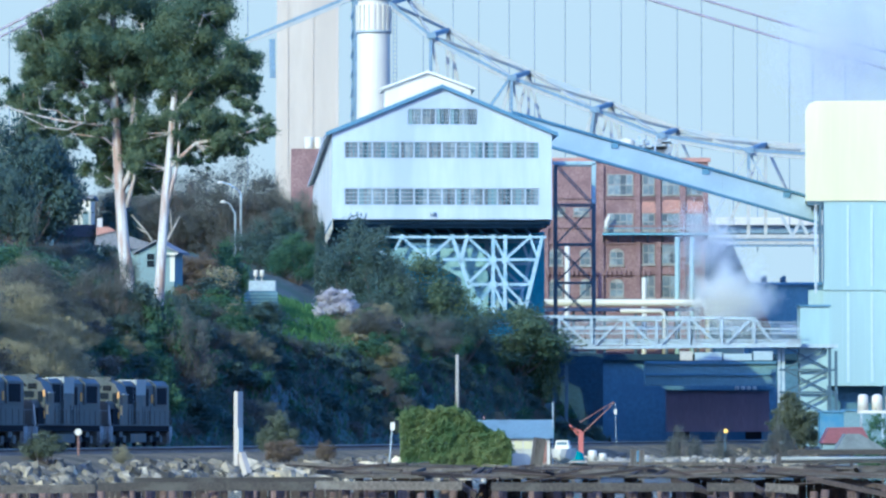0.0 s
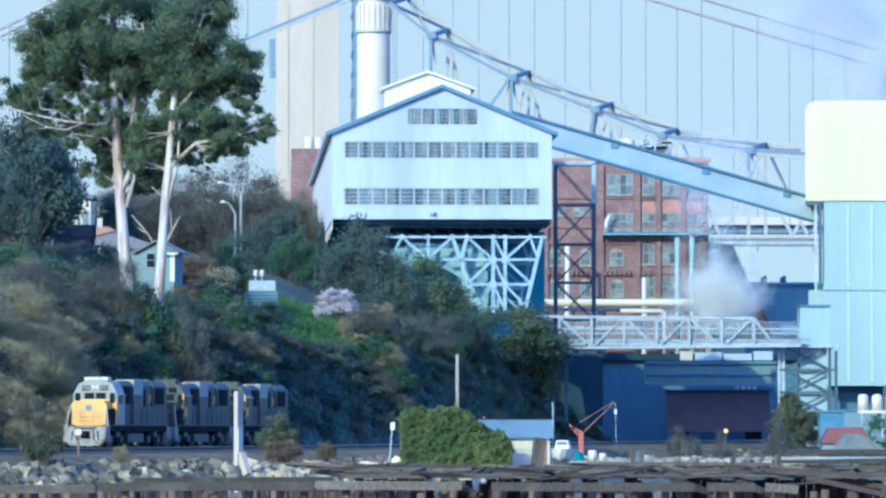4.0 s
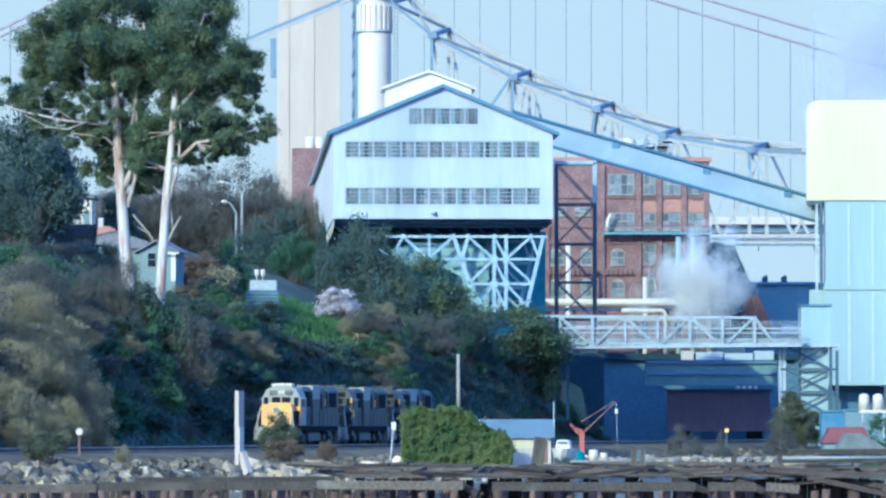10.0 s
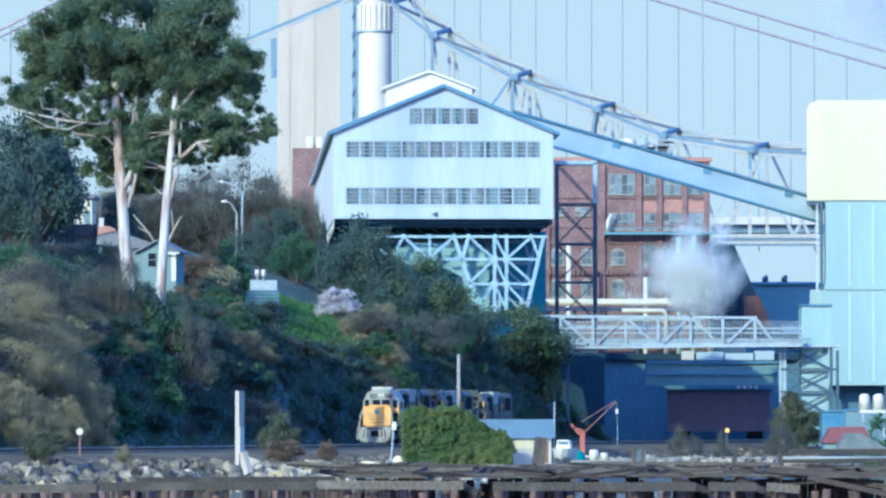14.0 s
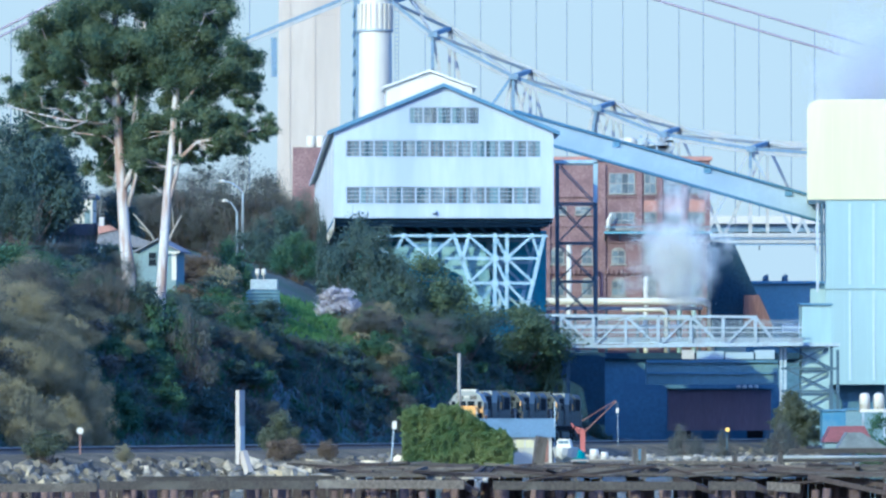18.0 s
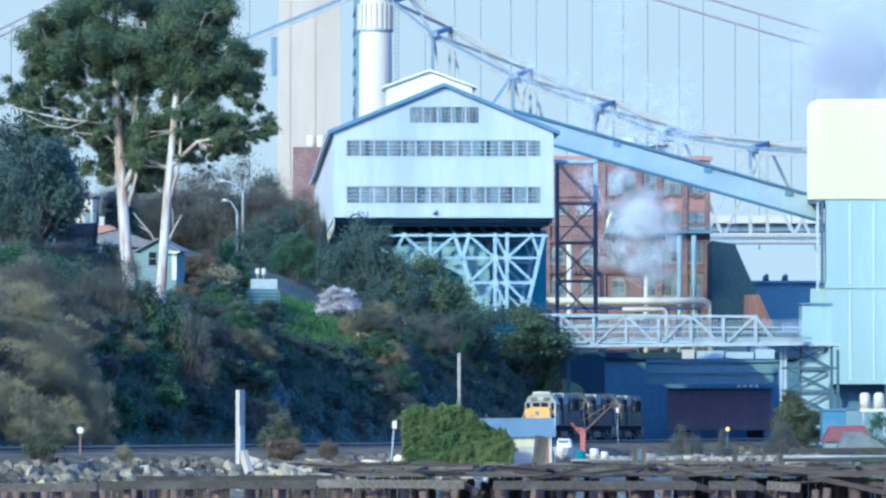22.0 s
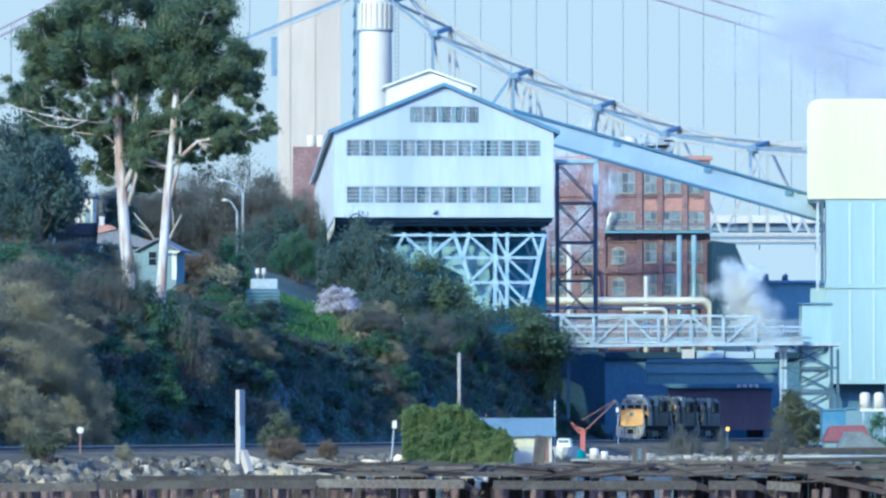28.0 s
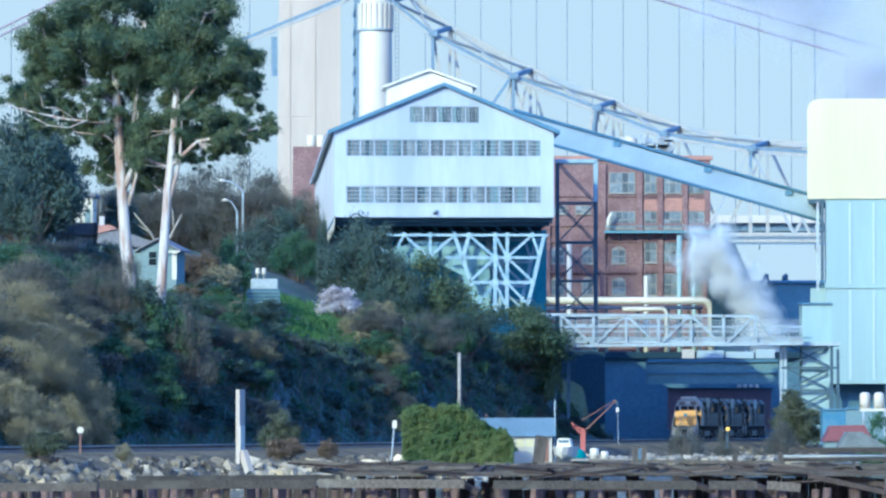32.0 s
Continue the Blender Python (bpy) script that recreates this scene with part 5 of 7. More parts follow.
# bare tan tree behind the house
bt = empty("bare_tree", Matrix.Translation((-26.72, 512, 0)), "bare tan tree with forked limbs", "tree")
gz = 20.69
for pts, r in (([(0, 0, gz - 3), (0, 0, gz)], 0.22), ([(0, 0, gz - 0.2), (-27.84 - -26.72, 0, 22.56), (-29.44 - -26.72, 0.3, 24.43)], 0.16),
               ([(0, 0, gz - 0.2), (-25.6 - -26.72, 0, 22.83), (-24.85 - -26.72, -0.3, 24.22)], 0.17), ([(-27.84 - -26.72, 0, 22.56), (-29.01 - -26.72, 0.5, 23.26)], 0.1),
               ([(-25.6 - -26.72, 0, 22.83), (-25.81 - -26.72, 0.4, 24.97)], 0.1)):
    bm = bmesh.new()
    tube(bm, pts, [r * (1 - 0.6 * i / (len(pts) - 1)) for i in range(len(pts))], 8)
    part("limb", bm, "gravel", bt)
tree(-40.2, 514, 27.9, 5.6, "oak", label="dark evergreen oak behind the house")
tree(-31.24, 518, 26.56, 3.78, "oak", label="dark evergreen oak behind the house")
# shrubs hiding the foot of the houses
for px, top, w, kind in ((-38.93, 19.74, 4.56, "oak"), (-36.63, 19.88, 4.82, "brown"), (-34.52, 19.81, 4.58, "brown"), (-32.8, 19.33, 4.08, "oak"), (-31.17, 19.13, 4.33, "brown"),
                         (-29.43, 18.38, 3.56, "green"), (-27.6, 17.09, 3.55, "oak"), (-22.24, 17.48, 4.61, "rusty"), (-20.49, 17.76, 4.11, "oak"), (-24.5, 16.3, 3.54, "green"), (-34.95, 17.4, 4.0, "green"), (-37.05, 17.09, 3.98, "green")):
    tree(px, 489, top, w, kind, "shrub", "", "shrub")
for px, top, w, kind in ((-37.5, 20.7, 4.8, "oak"), (-35.4, 21.0, 4.6, "brown"), (-33.4, 21.2, 4.6, "brown"), (-31.5, 20.8, 4.2, "oak"), (-29.7, 20.2, 3.4, "brown"), (-34.4, 19.6, 4.2, "green"), (-36.6, 19.4, 4.4, "brown")):
    tree(px, 493, top, w, kind, "shrub", "", "shrub")
for px, top, w, kind in ((-26.54, 17.79, 4.58, "brown"), (-24.68, 15.72, 3.65, "oak"), (-22.55, 14.13, 4.12, "green"), (-28.93, 17.14, 5.02, "brown"), (-20.81, 13.85, 4.12, "brown"), (-23.57, 14.12, 3.18, "green")):
    tree(px, 440, top, w, kind, "shrub", "", "shrub")
# brush on the sunlit spurs
for i, q in enumerate(np.arange(5.5, 13.5, 0.6)):
    x, y = along(110 + (q - 5) * 2.33 + (i % 3 - 1) * 3.0, q)
    w = 2.6 + 1.2 * (i * 7 % 5) / 5
    bush(x, y, w, w * 0.85, ("dry", "brown", "green", "brown")[i % 4], label=("dry tan brush on the sunlit spur", "bare brown brush on the sunlit spur", "green shrub on the sunlit spur", "bare brown brush on the sunlit spur")[i % 4], category="shrub")
for i, q in enumerate(np.arange(6, 16, 1.3)):
    x, y = along(56 + (q - 5) * 2.3 + (i % 3 - 1) * 2.0, q)
    w = 2.6 + 1.0 * (i * 7 % 5) / 5
    bush(x, y, w, w * 0.8, ("brown", "green", "dry")[i % 3], label=("bare brown brush on the slope", "green shrub on the slope above the track", "dry tan brush on the slope")[i % 3], category="shrub")
# hillside scrub, scattered; sight-line limits from the camera keep house, terrace and open grass in view
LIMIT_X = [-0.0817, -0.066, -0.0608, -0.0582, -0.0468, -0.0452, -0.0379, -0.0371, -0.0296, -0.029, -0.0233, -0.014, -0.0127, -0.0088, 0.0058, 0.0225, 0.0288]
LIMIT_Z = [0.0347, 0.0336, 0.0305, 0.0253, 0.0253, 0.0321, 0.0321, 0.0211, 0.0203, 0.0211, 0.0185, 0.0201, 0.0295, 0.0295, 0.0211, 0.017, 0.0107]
rs = np.random.RandomState(5)
placed, REST = [], {}
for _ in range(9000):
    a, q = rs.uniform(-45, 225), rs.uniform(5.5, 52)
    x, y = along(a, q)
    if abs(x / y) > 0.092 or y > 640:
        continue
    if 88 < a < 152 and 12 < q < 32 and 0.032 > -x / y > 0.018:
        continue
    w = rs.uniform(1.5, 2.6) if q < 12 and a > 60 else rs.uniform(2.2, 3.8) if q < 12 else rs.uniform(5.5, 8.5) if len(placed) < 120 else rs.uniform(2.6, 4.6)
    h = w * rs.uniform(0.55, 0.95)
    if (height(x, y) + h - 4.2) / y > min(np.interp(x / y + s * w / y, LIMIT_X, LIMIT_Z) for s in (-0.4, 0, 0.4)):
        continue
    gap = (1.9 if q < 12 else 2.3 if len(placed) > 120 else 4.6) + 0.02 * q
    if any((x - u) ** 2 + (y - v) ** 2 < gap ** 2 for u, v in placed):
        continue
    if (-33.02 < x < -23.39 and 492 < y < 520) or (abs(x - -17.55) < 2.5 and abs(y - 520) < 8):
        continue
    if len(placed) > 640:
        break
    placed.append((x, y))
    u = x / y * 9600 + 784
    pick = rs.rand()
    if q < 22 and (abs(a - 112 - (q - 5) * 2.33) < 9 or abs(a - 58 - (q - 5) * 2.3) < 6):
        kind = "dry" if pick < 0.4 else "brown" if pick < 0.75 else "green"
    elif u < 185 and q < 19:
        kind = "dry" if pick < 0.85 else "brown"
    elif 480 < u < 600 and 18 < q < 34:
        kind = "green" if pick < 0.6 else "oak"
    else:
        # low on the slope mostly dark oak, standing in for shade
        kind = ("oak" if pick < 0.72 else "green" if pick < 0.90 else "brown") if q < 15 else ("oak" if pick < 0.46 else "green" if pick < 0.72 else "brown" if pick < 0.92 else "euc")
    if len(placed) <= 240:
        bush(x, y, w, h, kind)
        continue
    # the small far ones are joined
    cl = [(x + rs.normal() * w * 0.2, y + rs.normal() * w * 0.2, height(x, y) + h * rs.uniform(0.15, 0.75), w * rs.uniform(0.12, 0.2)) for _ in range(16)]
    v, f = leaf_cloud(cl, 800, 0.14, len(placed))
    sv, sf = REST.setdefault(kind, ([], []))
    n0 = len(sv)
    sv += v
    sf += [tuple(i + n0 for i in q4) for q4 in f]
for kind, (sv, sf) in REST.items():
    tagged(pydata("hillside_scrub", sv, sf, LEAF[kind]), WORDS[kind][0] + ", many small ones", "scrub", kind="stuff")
# low herbage on the steep face
for kind, n in (("oak", 24000), ("green", 16000), ("brown", 16000)):
    vs, fs = [], []
    for _ in range(n):
        a, q = rs.uniform(-40, 200), rs.uniform(4.2, 15)
        x, y = along(a, q)
        z = height(x, y) - 0.05
        k, h = rs.rand() * 3.14, rs.uniform(0.2, 0.75)
        dx, dy = math.cos(k) * 0.16, math.sin(k) * 0.16
        n0 = len(vs)
        vs += [(x - dx, y - dy, z), (x + dx, y + dy, z), (x + rs.normal() * 0.2, y + rs.normal() * 0.2, z + h)]
        fs.append((n0, n0 + 1, n0 + 2))
    tagged(pydata("slope_herbage", vs, fs, LEAF[kind]), "low rough herbage on the steep bank", "herbage", kind="stuff")
# grass on the cleared slope
vs, fs = [], []
for _ in range(30000):
    a, q = rs.uniform(80, 165), rs.uniform(11, 44)
    x, y = along(a, q)
    if -x / y > 0.045:
        continue
    z = height(x, y)
    k, h = rs.rand() * 3.14, rs.uniform(0.3, 0.8)
    dx, dy = math.cos(k) * 0.12, math.sin(k) * 0.12
    n = len(vs)
    vs += [(x - dx, y - dy, z), (x + dx, y + dy, z), (x + rs.normal() * 0.15, y, z + h)]
    fs.append((n, n + 1, n + 2))
tagged(pydata("slope_grass", vs, fs, LEAF["grass"]), "bright green grass on the cleared slope", "grass", kind="stuff")

# ---- houses on the hill ----
def house():
    h = empty("hill_house", pose(-28.36, 505, 16.99, 0, 0, -12), "grey-green clapboard house behind eucalyptus trunks", "house")
    w = 3.45
    boxes("wall", [((0, 0, -3), (w, 3.0, 3.7))], "house", h)
    for sgn in (-1, 1):
        bm = bmesh.new()
        cx = w / 2
        prism(bm, [(cx - sgn * (cx + 0.5), 3.45), (cx, 4.6), (cx, 4.78), (cx - sgn * (cx + 0.5), 3.63)], -0.5, 3.5)
        part("roof", bm, "shingle", h)
    bm = bmesh.new()
    prism(bm, [(0, 3.7), (w, 3.7), (w / 2, 4.55)], 0, 0.2)
    part("gable", bm, "house", h)
    win = boxes("window", [((0.78, -0.08, 2.2), (1.62, -0.003, 3.55))], "house", h)
    boxes("pane", [((0.84, -0.1, 2.26), (1.56, -0.083, 2.86)), ((0.84, -0.1, 2.92), (1.56, -0.083, 3.49))], "cab_glass", win, join=False)
    boxes("fascia", [((w - 1.2, -0.66, 3.42), (w + 0.5, -0.603, 3.56))], "white", h)
    boxes("corner_board", [((w - 0.42, -0.06, 0.9), (w + 0.04, -0.032, 3.5))], "white", h)
    boxes("clapboard", [((0, -0.03, z), (w, -0.003, z + 0.03)) for z in np.arange(-1.5, 3.6, 0.22)], "house", h, join=False)


house()
wing = empty("hill_house", None, "blue-grey house wing with an orange tiled roof", "house")
boxes("wall", [((-32.32, 507, 17.89), (-27.57, 512, 21.38))], "house", wing)
bm = bmesh.new()
prism(bm, [(-32.53, 21.38), (-27.04, 20.85), (-27.57, 21.59), (-30.58, 22.64), (-32.32, 22.54)], 506.4, 512.5)
part("roof", bm, "shingle", wing)
bm = bmesh.new()
prism(bm, [(-32.37, 22.27), (-30.58, 22.7), (-31.27, 23.07), (-32.37, 23.02)], 506.2, 506.39)
part("tiled_gable", bm, "brick_light", wing, "orange tiled gable")
boxes("chimney", [((-32.32, 506.6, 22.96), (-31.85, 507.2, 23.86))], "stone", wing)
h2 = empty("hill_house", None, "grey timber house half hidden by shrubs", "house")
boxes("wall", [((-37.38, 520, 19.87), (-30.44, 527, 23.01))], "house", h2)
bm = bmesh.new()
prism(bm, [(-37.32, 22.58), (-29.47, 22.58), (-31.36, 23.77), (-35.43, 23.77)], 519.5, 528)
part("roof", bm, "shingle", h2)
boxes("chimney_stack", [((-33.3, 518.6, 22.54), (-32.76, 519.4, 23.84))], "stone", h2)
# boards take the pale stone colour to look sunlit
boxes("board", [((-36.98 + i * 0.5, 519.9, 19.95), (-36.98 + i * 0.5 + 0.08, 519.997, 22.54)) for i in range(12)], "stone", h2, join=False)
h3 = empty("hill_house", None, "white painted house among dark oaks", "house")
boxes("wall", [((-36.22, 530, 22.39), (-34.45, 536, 26.7))], "white", h3)
boxes("roof", [((-36.55, 529.5, 26.7 + 0.004), (-34.12, 536.5, 27.03))], "shingle", h3)
win = boxes("window", [((-35.22, 529.92, 24.15), (-34.67, 529.997, 25.48))], "house", h3)
terr = empty("terrace", None, "grey slatted terrace with two white lamps", "terrace")
# terrace wall and slats are coloured dark blue for the shade on them
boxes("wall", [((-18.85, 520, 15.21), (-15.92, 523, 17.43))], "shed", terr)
boxes("slat", [((-19.07, 519.8, zz), (-15.82, 519.996, zz + 0.16)) for zz in (15.42, 15.75, 16.07, 16.4, 16.73, 17.05)], "blue_shed", terr, join=False)
boxes("parapet", [((-18.63, 519.9, 17.43 + 0.003), (-16.09, 523, 18.41))], "galv", terr)
for px in (-17.98, -17.39):
    bm = bmesh.new()
    tube(bm, [(px, 520.5, 18.41), (px, 520.5, 18.78), (px, 520.5, 18.89), (px, 520.5, 19.44)], [0.06, 0.06, 0.22, 0.2], 8)
    part("globe_lamp", bm, "white", terr, "white globe lamp")

# ---- street lamps ----
for px, dd, top, arm in ((-23.12, 620, 31.46, -2.1), (-24.53, 640, 30.07, -1.2)):
    lamp = empty("street_lamp", Matrix.Translation((px, dd, 0)), "galvanised street lamp with a curved arm", "street lamp", "street lamps")
    bm = bmesh.new()
    tube(bm, [(0, 0, 24.54), (0, 0, top - 0.4), (-0.25, 0, top), (arm * 0.6, 0, top + 0.75), (arm, 0, top + 0.95)], [0.16, 0.12, 0.1, 0.08, 0.07], 8)
    part("pole", bm, "grey_steel", lamp)
    bm = bmesh.new()
    tube(bm, [(arm + 0.1, 0, top + 0.95), (arm - 0.3, 0, top + 0.98), (arm - 0.6, 0, top + 0.93)], [0.1, 0.2, 0.08], 8)
    part("lamp_head", bm, "white", lamp)

# ---- utility pole ----
up = empty("utility_pole", None, "weathered wooden utility pole", "pole")
bm = bmesh.new()
tube(bm, [(1.19, 440, 2.4), (1.15, 440, 10.18)], [0.17, 0.13], 8)
part("pole", bm, "gravel", up)
bm = bmesh.new()
tube(bm, [(1.15, 439.8, 10.0), (-1.14, 455, 9.83), (-4.11, 470, 10.9)], 0.015, 4)
part("wire", bm, "dark", up)

# ---- white post by the track ----
wp = empty("concrete_post", pose(-12.44, 330, 1.9, 0, 0, -20), "tall white concrete track marker post", "post")
boxes("post", [((-0.125, -0.44, 0), (0.125, 0.44, 4.5))], "concrete", wp)
boxes("white_board", [((0.128, -0.42, 0.7), (0.18, 0.3, 2.3))], "white", wp)
bm = bmesh.new()
beam(bm, (0.2, -0.1, 0.75), (0.75, -0.35, -0.55), 0.42)
part("brace", bm, "concrete", wp)
# track signs
for px, dd, top, r in ((-23.18, 345, 3.93, 0.22),):
    sg = empty("round_sign", None, "white round sign on a rusty post", "sign")
    bars("post", [((px, dd, 2.2), (px, dd, top))], 0.14, "rust", sg)
    bm = bmesh.new()
    tube(bm, [(px, dd - 0.12, top), (px, dd - 0.07, top)], r, 16)
    part("disc", bm, "white", sg)
sg = empty("track_sign", None, "small white board on a thin leaning post", "sign")
bars("post", [((-3.46, 350, 2.0), (-3.28, 350, 4.22))], 0.08, "grey_steel", sg)
boxes("board", [((-3.39, 349.85, 4.04), (-3.1, 349.95, 4.55))], "white", sg, join=False)
sg = empty("yellow_signal", None, "yellow round track signal on a low mast", "sign")
bars("post", [((24.95, 480, 2.2), (24.95, 480, 4.15))], 0.1, "dark", sg)
bm = bmesh.new()
tube(bm, [(25.0, 479.8, 4.0), (25.0, 479.88, 4.0)], 0.19, 14)
part("disc", bm, "yellow_sign", sg)

# ---- fishing hut ----
hut = empty("shore_hut", None, "white board hut with a grey metal roof", "hut")
hx0, hx1, hy = 2.06, 7.21, 366.0
zf = 1.6
boxes("wall", [((hx0, hy, zf), (hx1, hy + 4, 3.5))], "white", hut)
bm = bmesh.new()
vs = [bm.verts.new(p) for p in ((hx0 - 0.3, hy - 0.35, 3.5), (hx1 + 0.25, hy - 0.35, 3.5), (hx1 + 0.3, hy + 2.2, 4.76), (hx0 - 0.3, hy + 2.2, 4.76), (hx1 + 0.25, hy + 4.4, 3.58), (hx0 - 0.3, hy + 4.4, 3.58))]
bm.faces.new(vs[:4])
bm.faces.new((vs[3], vs[2], vs[4], vs[5]))
bmesh.ops.solidify(bm, geom=bm.faces[:], thickness=0.1)
part("roof", bm, "tin", hut)
bm = bmesh.new()
box(bm, (-0.02, -0.02, 0), (0.02, 0.02, 1.0))
boxes("roof_seam", [((hx0 + i * 0.6, hy - 0.42, 3.47 - 0.05), (hx0 + i * 0.6 + 0.04, hy - 0.36, 3.54)) for i in range(9)], "tin", hut, join=False)
boxes("plank", [((hx0, hy - 0.03, z), (hx1, hy - 0.003, z + 0.22)) for z in np.arange(zf + 0.05, zf + 1.0, 0.26)], "white", hut, join=False)
win = boxes("window", [((4.73, hy - 0.06, 2.71), (6.02, hy - 0.031, 3.39))], "stone", hut)
boxes("pane", [((4.8 + 0.65 * i, hy - 0.08, 2.78), (4.8 + 0.65 * i + 0.55, hy - 0.063, 3.31)) for i in range(2)], "cream", win)
boxes("door", [((6.21, hy - 0.05, zf + 0.2), (7.01, hy - 0.004, 3.28))], "rust", hut)
bars("mast", [((7.43, hy + 1, zf), (7.43, hy + 1, 5.94))], 0.07, "grey_steel", hut)
bm = bmesh.new()
tube(bm, [(2.79, hy + 2.2, 4.73), (2.79, hy + 2.2, 4.99)], 0.08, 8)
part("flue", bm, "rust", hut)

# ---- boat ----
boat = empty("motor_boat", pose(7.84, 360, 1.87, 0, 0, -8), "small white motor boat pulled up on the bank", "boat")
bm = bmesh.new()
secs = []
for y, w, zk in ((-1.0, 0.10, 0.5), (-0.7, 0.45, 0.15), (0, 0.72, 0.0), (1.5, 0.78, 0.0), (3.2, 0.7, 0.05)):
    secs.append([bm.verts.new(p) for p in ((-w, y, 0.95), (-w * 0.75, y, zk + 0.25), (0, y, zk), (w * 0.75, y, zk + 0.25), (w, y, 0.95))])
for s0, s1 in zip(secs, secs[1:]):
    for i in range(4):
        bm.faces.new((s0[i], s0[i + 1], s1[i + 1], s1[i]))
    bm.faces.new((s0[4], s0[0], s1[0], s1[4]))
bm.faces.new(secs[0])
bm.faces.new(secs[-1][::-1])
part("hull", bm, "white", boat)
bm = bmesh.new()
prism(bm, [(-0.5, 0.95), (0.5, 0.95), (0.38, 1.5), (-0.38, 1.5)], 0.3, 1.5)
part("cabin", bm, "white", boat)
boxes("windscreen", [((-0.34, 0.26, 1.2), (0.34, 0.296, 1.4))], "glass", boat)
tarp = empty("covered_pile", Matrix.Translation((9.27, 374, 2.09)), "pile of gear under a teal tarpaulin", "tarpaulin")
bm = bmesh.new()
bmesh.ops.create_icosphere(bm, subdivisions=3, radius=0.5)
for v in bm.verts:
    v.co.z = max(-0.3, v.co.z) * 1.1
    v.co *= 1 + 0.25 * noise.noise(v.co * 2.2)
part("tarpaulin", bm, "green_tarp", tarp)

dock = empty("small_dock", None, "low pale timber dock beside the boat", "dock")
for i in range(9):
    boxes("dock_board", [((8.35, 357 + i * 0.3, 1.91), (12.6 - 0.1 * (i % 3), 357.26 + i * 0.3, 2.03))], "gravel", dock)
bars("dock_leg", [((x, 358, 0.2), (x, 358, 1.91)) for x in (8.61, 10.29, 12.34)], 0.18, "timber", dock)
for px, w, hgt2, mt, lab in ((9.88, 0.6, 0.7, "white", "white plastic drum on the dock"), (10.56, 0.5, 0.5, "white", "white plastic drum on the dock"), (12.78, 0.45, 1.0, "gravel", "short tan mooring post"), (13.23, 0.5, 1.0, "shed", "short dark mooring post")):
    drum = empty("drum" if mt == "white" else "mooring_post", Matrix.Translation((px, 359 if mt == "white" else 364, 2.03 if mt == "white" else 1.2)), lab, "drum" if mt == "white" else "post")
    bm = bmesh.new()
    tube(bm, [(0, 0, 0), (0, 0, hgt2 * 0.9), (0, 0, hgt2)] if mt == "white" else [(0, 0, 0), (0, 0, 1.4), (0.02, 0, 1.45)], [w / 2, w / 2, w / 2.6], 12)
    part("shell", bm, mt, drum)

# ---- orange crane ----
cr = empty("small_crane", None, "small orange crane with a raised lattice jib", "crane")
dc = 415.0
boxes("cab", [((10.36, dc, 2.3), (10.74, dc + 0.5, 3.95))], "orange", cr)
bars("mast", [((10.29, dc, 3.7), (9.68, dc, 4.48)), ((9.77, dc, 4.22), (10.63, dc, 3.96))], 0.15, "orange", cr)
j0, j1 = Vector((10.63, dc + 0.4, 3.78)), Vector((13.1, dc + 0.4, 6.16))
k0, k1 = Vector((10.46, dc + 0.4, 4.65)), Vector((13.1, dc + 0.4, 6.25))
bars("jib", [(j0, j1), (j0 + Vector((0, 0.5, 0)), j1 + Vector((0, 0.2, 0)))], 0.09, "rust", cr)
bars("jib_lattice", [(j0.lerp(j1, i / 10), (j0 + Vector((0, 0.5, 0))).lerp(j1, (i + 1) / 10)) for i in range(10)], 0.06, "rust", cr)
bars("topping_line", [(k0, k1)], 0.06, "rust", cr)
bars("hook_line", [(j1, j1 - Vector((-0.1, 0, 1.0)))], 0.05, "dark", cr)
bars("fall_line", [(j1 + Vector((0.1, 0.1, 0)), j1 + Vector((0.16, 0.1, -3.3)))], 0.035, "galv", cr)
bm = bmesh.new()
box(bm, (-0.1, -0.1, -0.18), (0.1, 0.1, 0.18), Matrix.Translation(j1 - Vector((-0.1, 0, 0.7))))
part("hook_block", bm, "white", cr)

# ---- yard clutter right ----
tank = empty("white_tanks", None, "pair of white horizontal tanks on a frame", "tank")
for px in (43.34, 44.8, 46.26):
    bm = bmesh.new()
    tube(bm, [(px, 560, 6.1), (px, 560, 7.44), (px, 560, 7.67), (px, 560, 7.79)], [0.55, 0.55, 0.45, 0.2], 14)
    part("tank", bm, "white", tank)
boxes("frame", [((42.82, 559.3, 5.81), (47.02, 560.8, 6.1))], "white", tank)
boxes("leg", [((x, 559.6, 2.5), (x + 0.2, 559.9, 5.81)) for x in (43.05, 45.27)], "grey_steel", tank, join=False)
pump = empty("pump_house", None, "low aqua sheet-metal pump house", "shed")
boxes("wall", [((42.29, 572, 2.5), (48.88, 577, 6.09))], "muted", pump)
boxes("roof", [((42.17, 571.8, 6.09 + 0.004), (48.88, 577, 6.27))], "roof_edge", pump)
bin1 = empty("blue_container", None, "blue metal container beside the stair tower", "container")
boxes("body", [((38.16, 549, 2.5), (40.56, 552, 5.89))], "container_blue", bin1)
boxes("lid", [((38.04, 548.8, 5.89 + 0.003), (40.68, 552.2, 6.06))], "roof_edge", bin1)
tent = empty("red_roof_shed", None, "low shed with a red sheet roof", "shed")
bm = bmesh.new()
prism(bm, [(34.79, 2.86), (35.52, 4.31), (38.59, 4.36), (39.38, 2.86)], 499, 503)
part("roof", bm, "red_tarp", tent)
boxes("wall", [((34.95, 499.3, 2.2), (39.17, 502.7, 2.91))], "house", tent)
tp = empty("grey_tent", None, "grey canvas peaked cover", "tent")
bm = bmesh.new()
prism(bm, [(35.42, 2.3), (40.02, 2.3), (37.57, 3.75), (36.29, 3.75)], 489, 493)
part("canvas", bm, "canvas", tp)

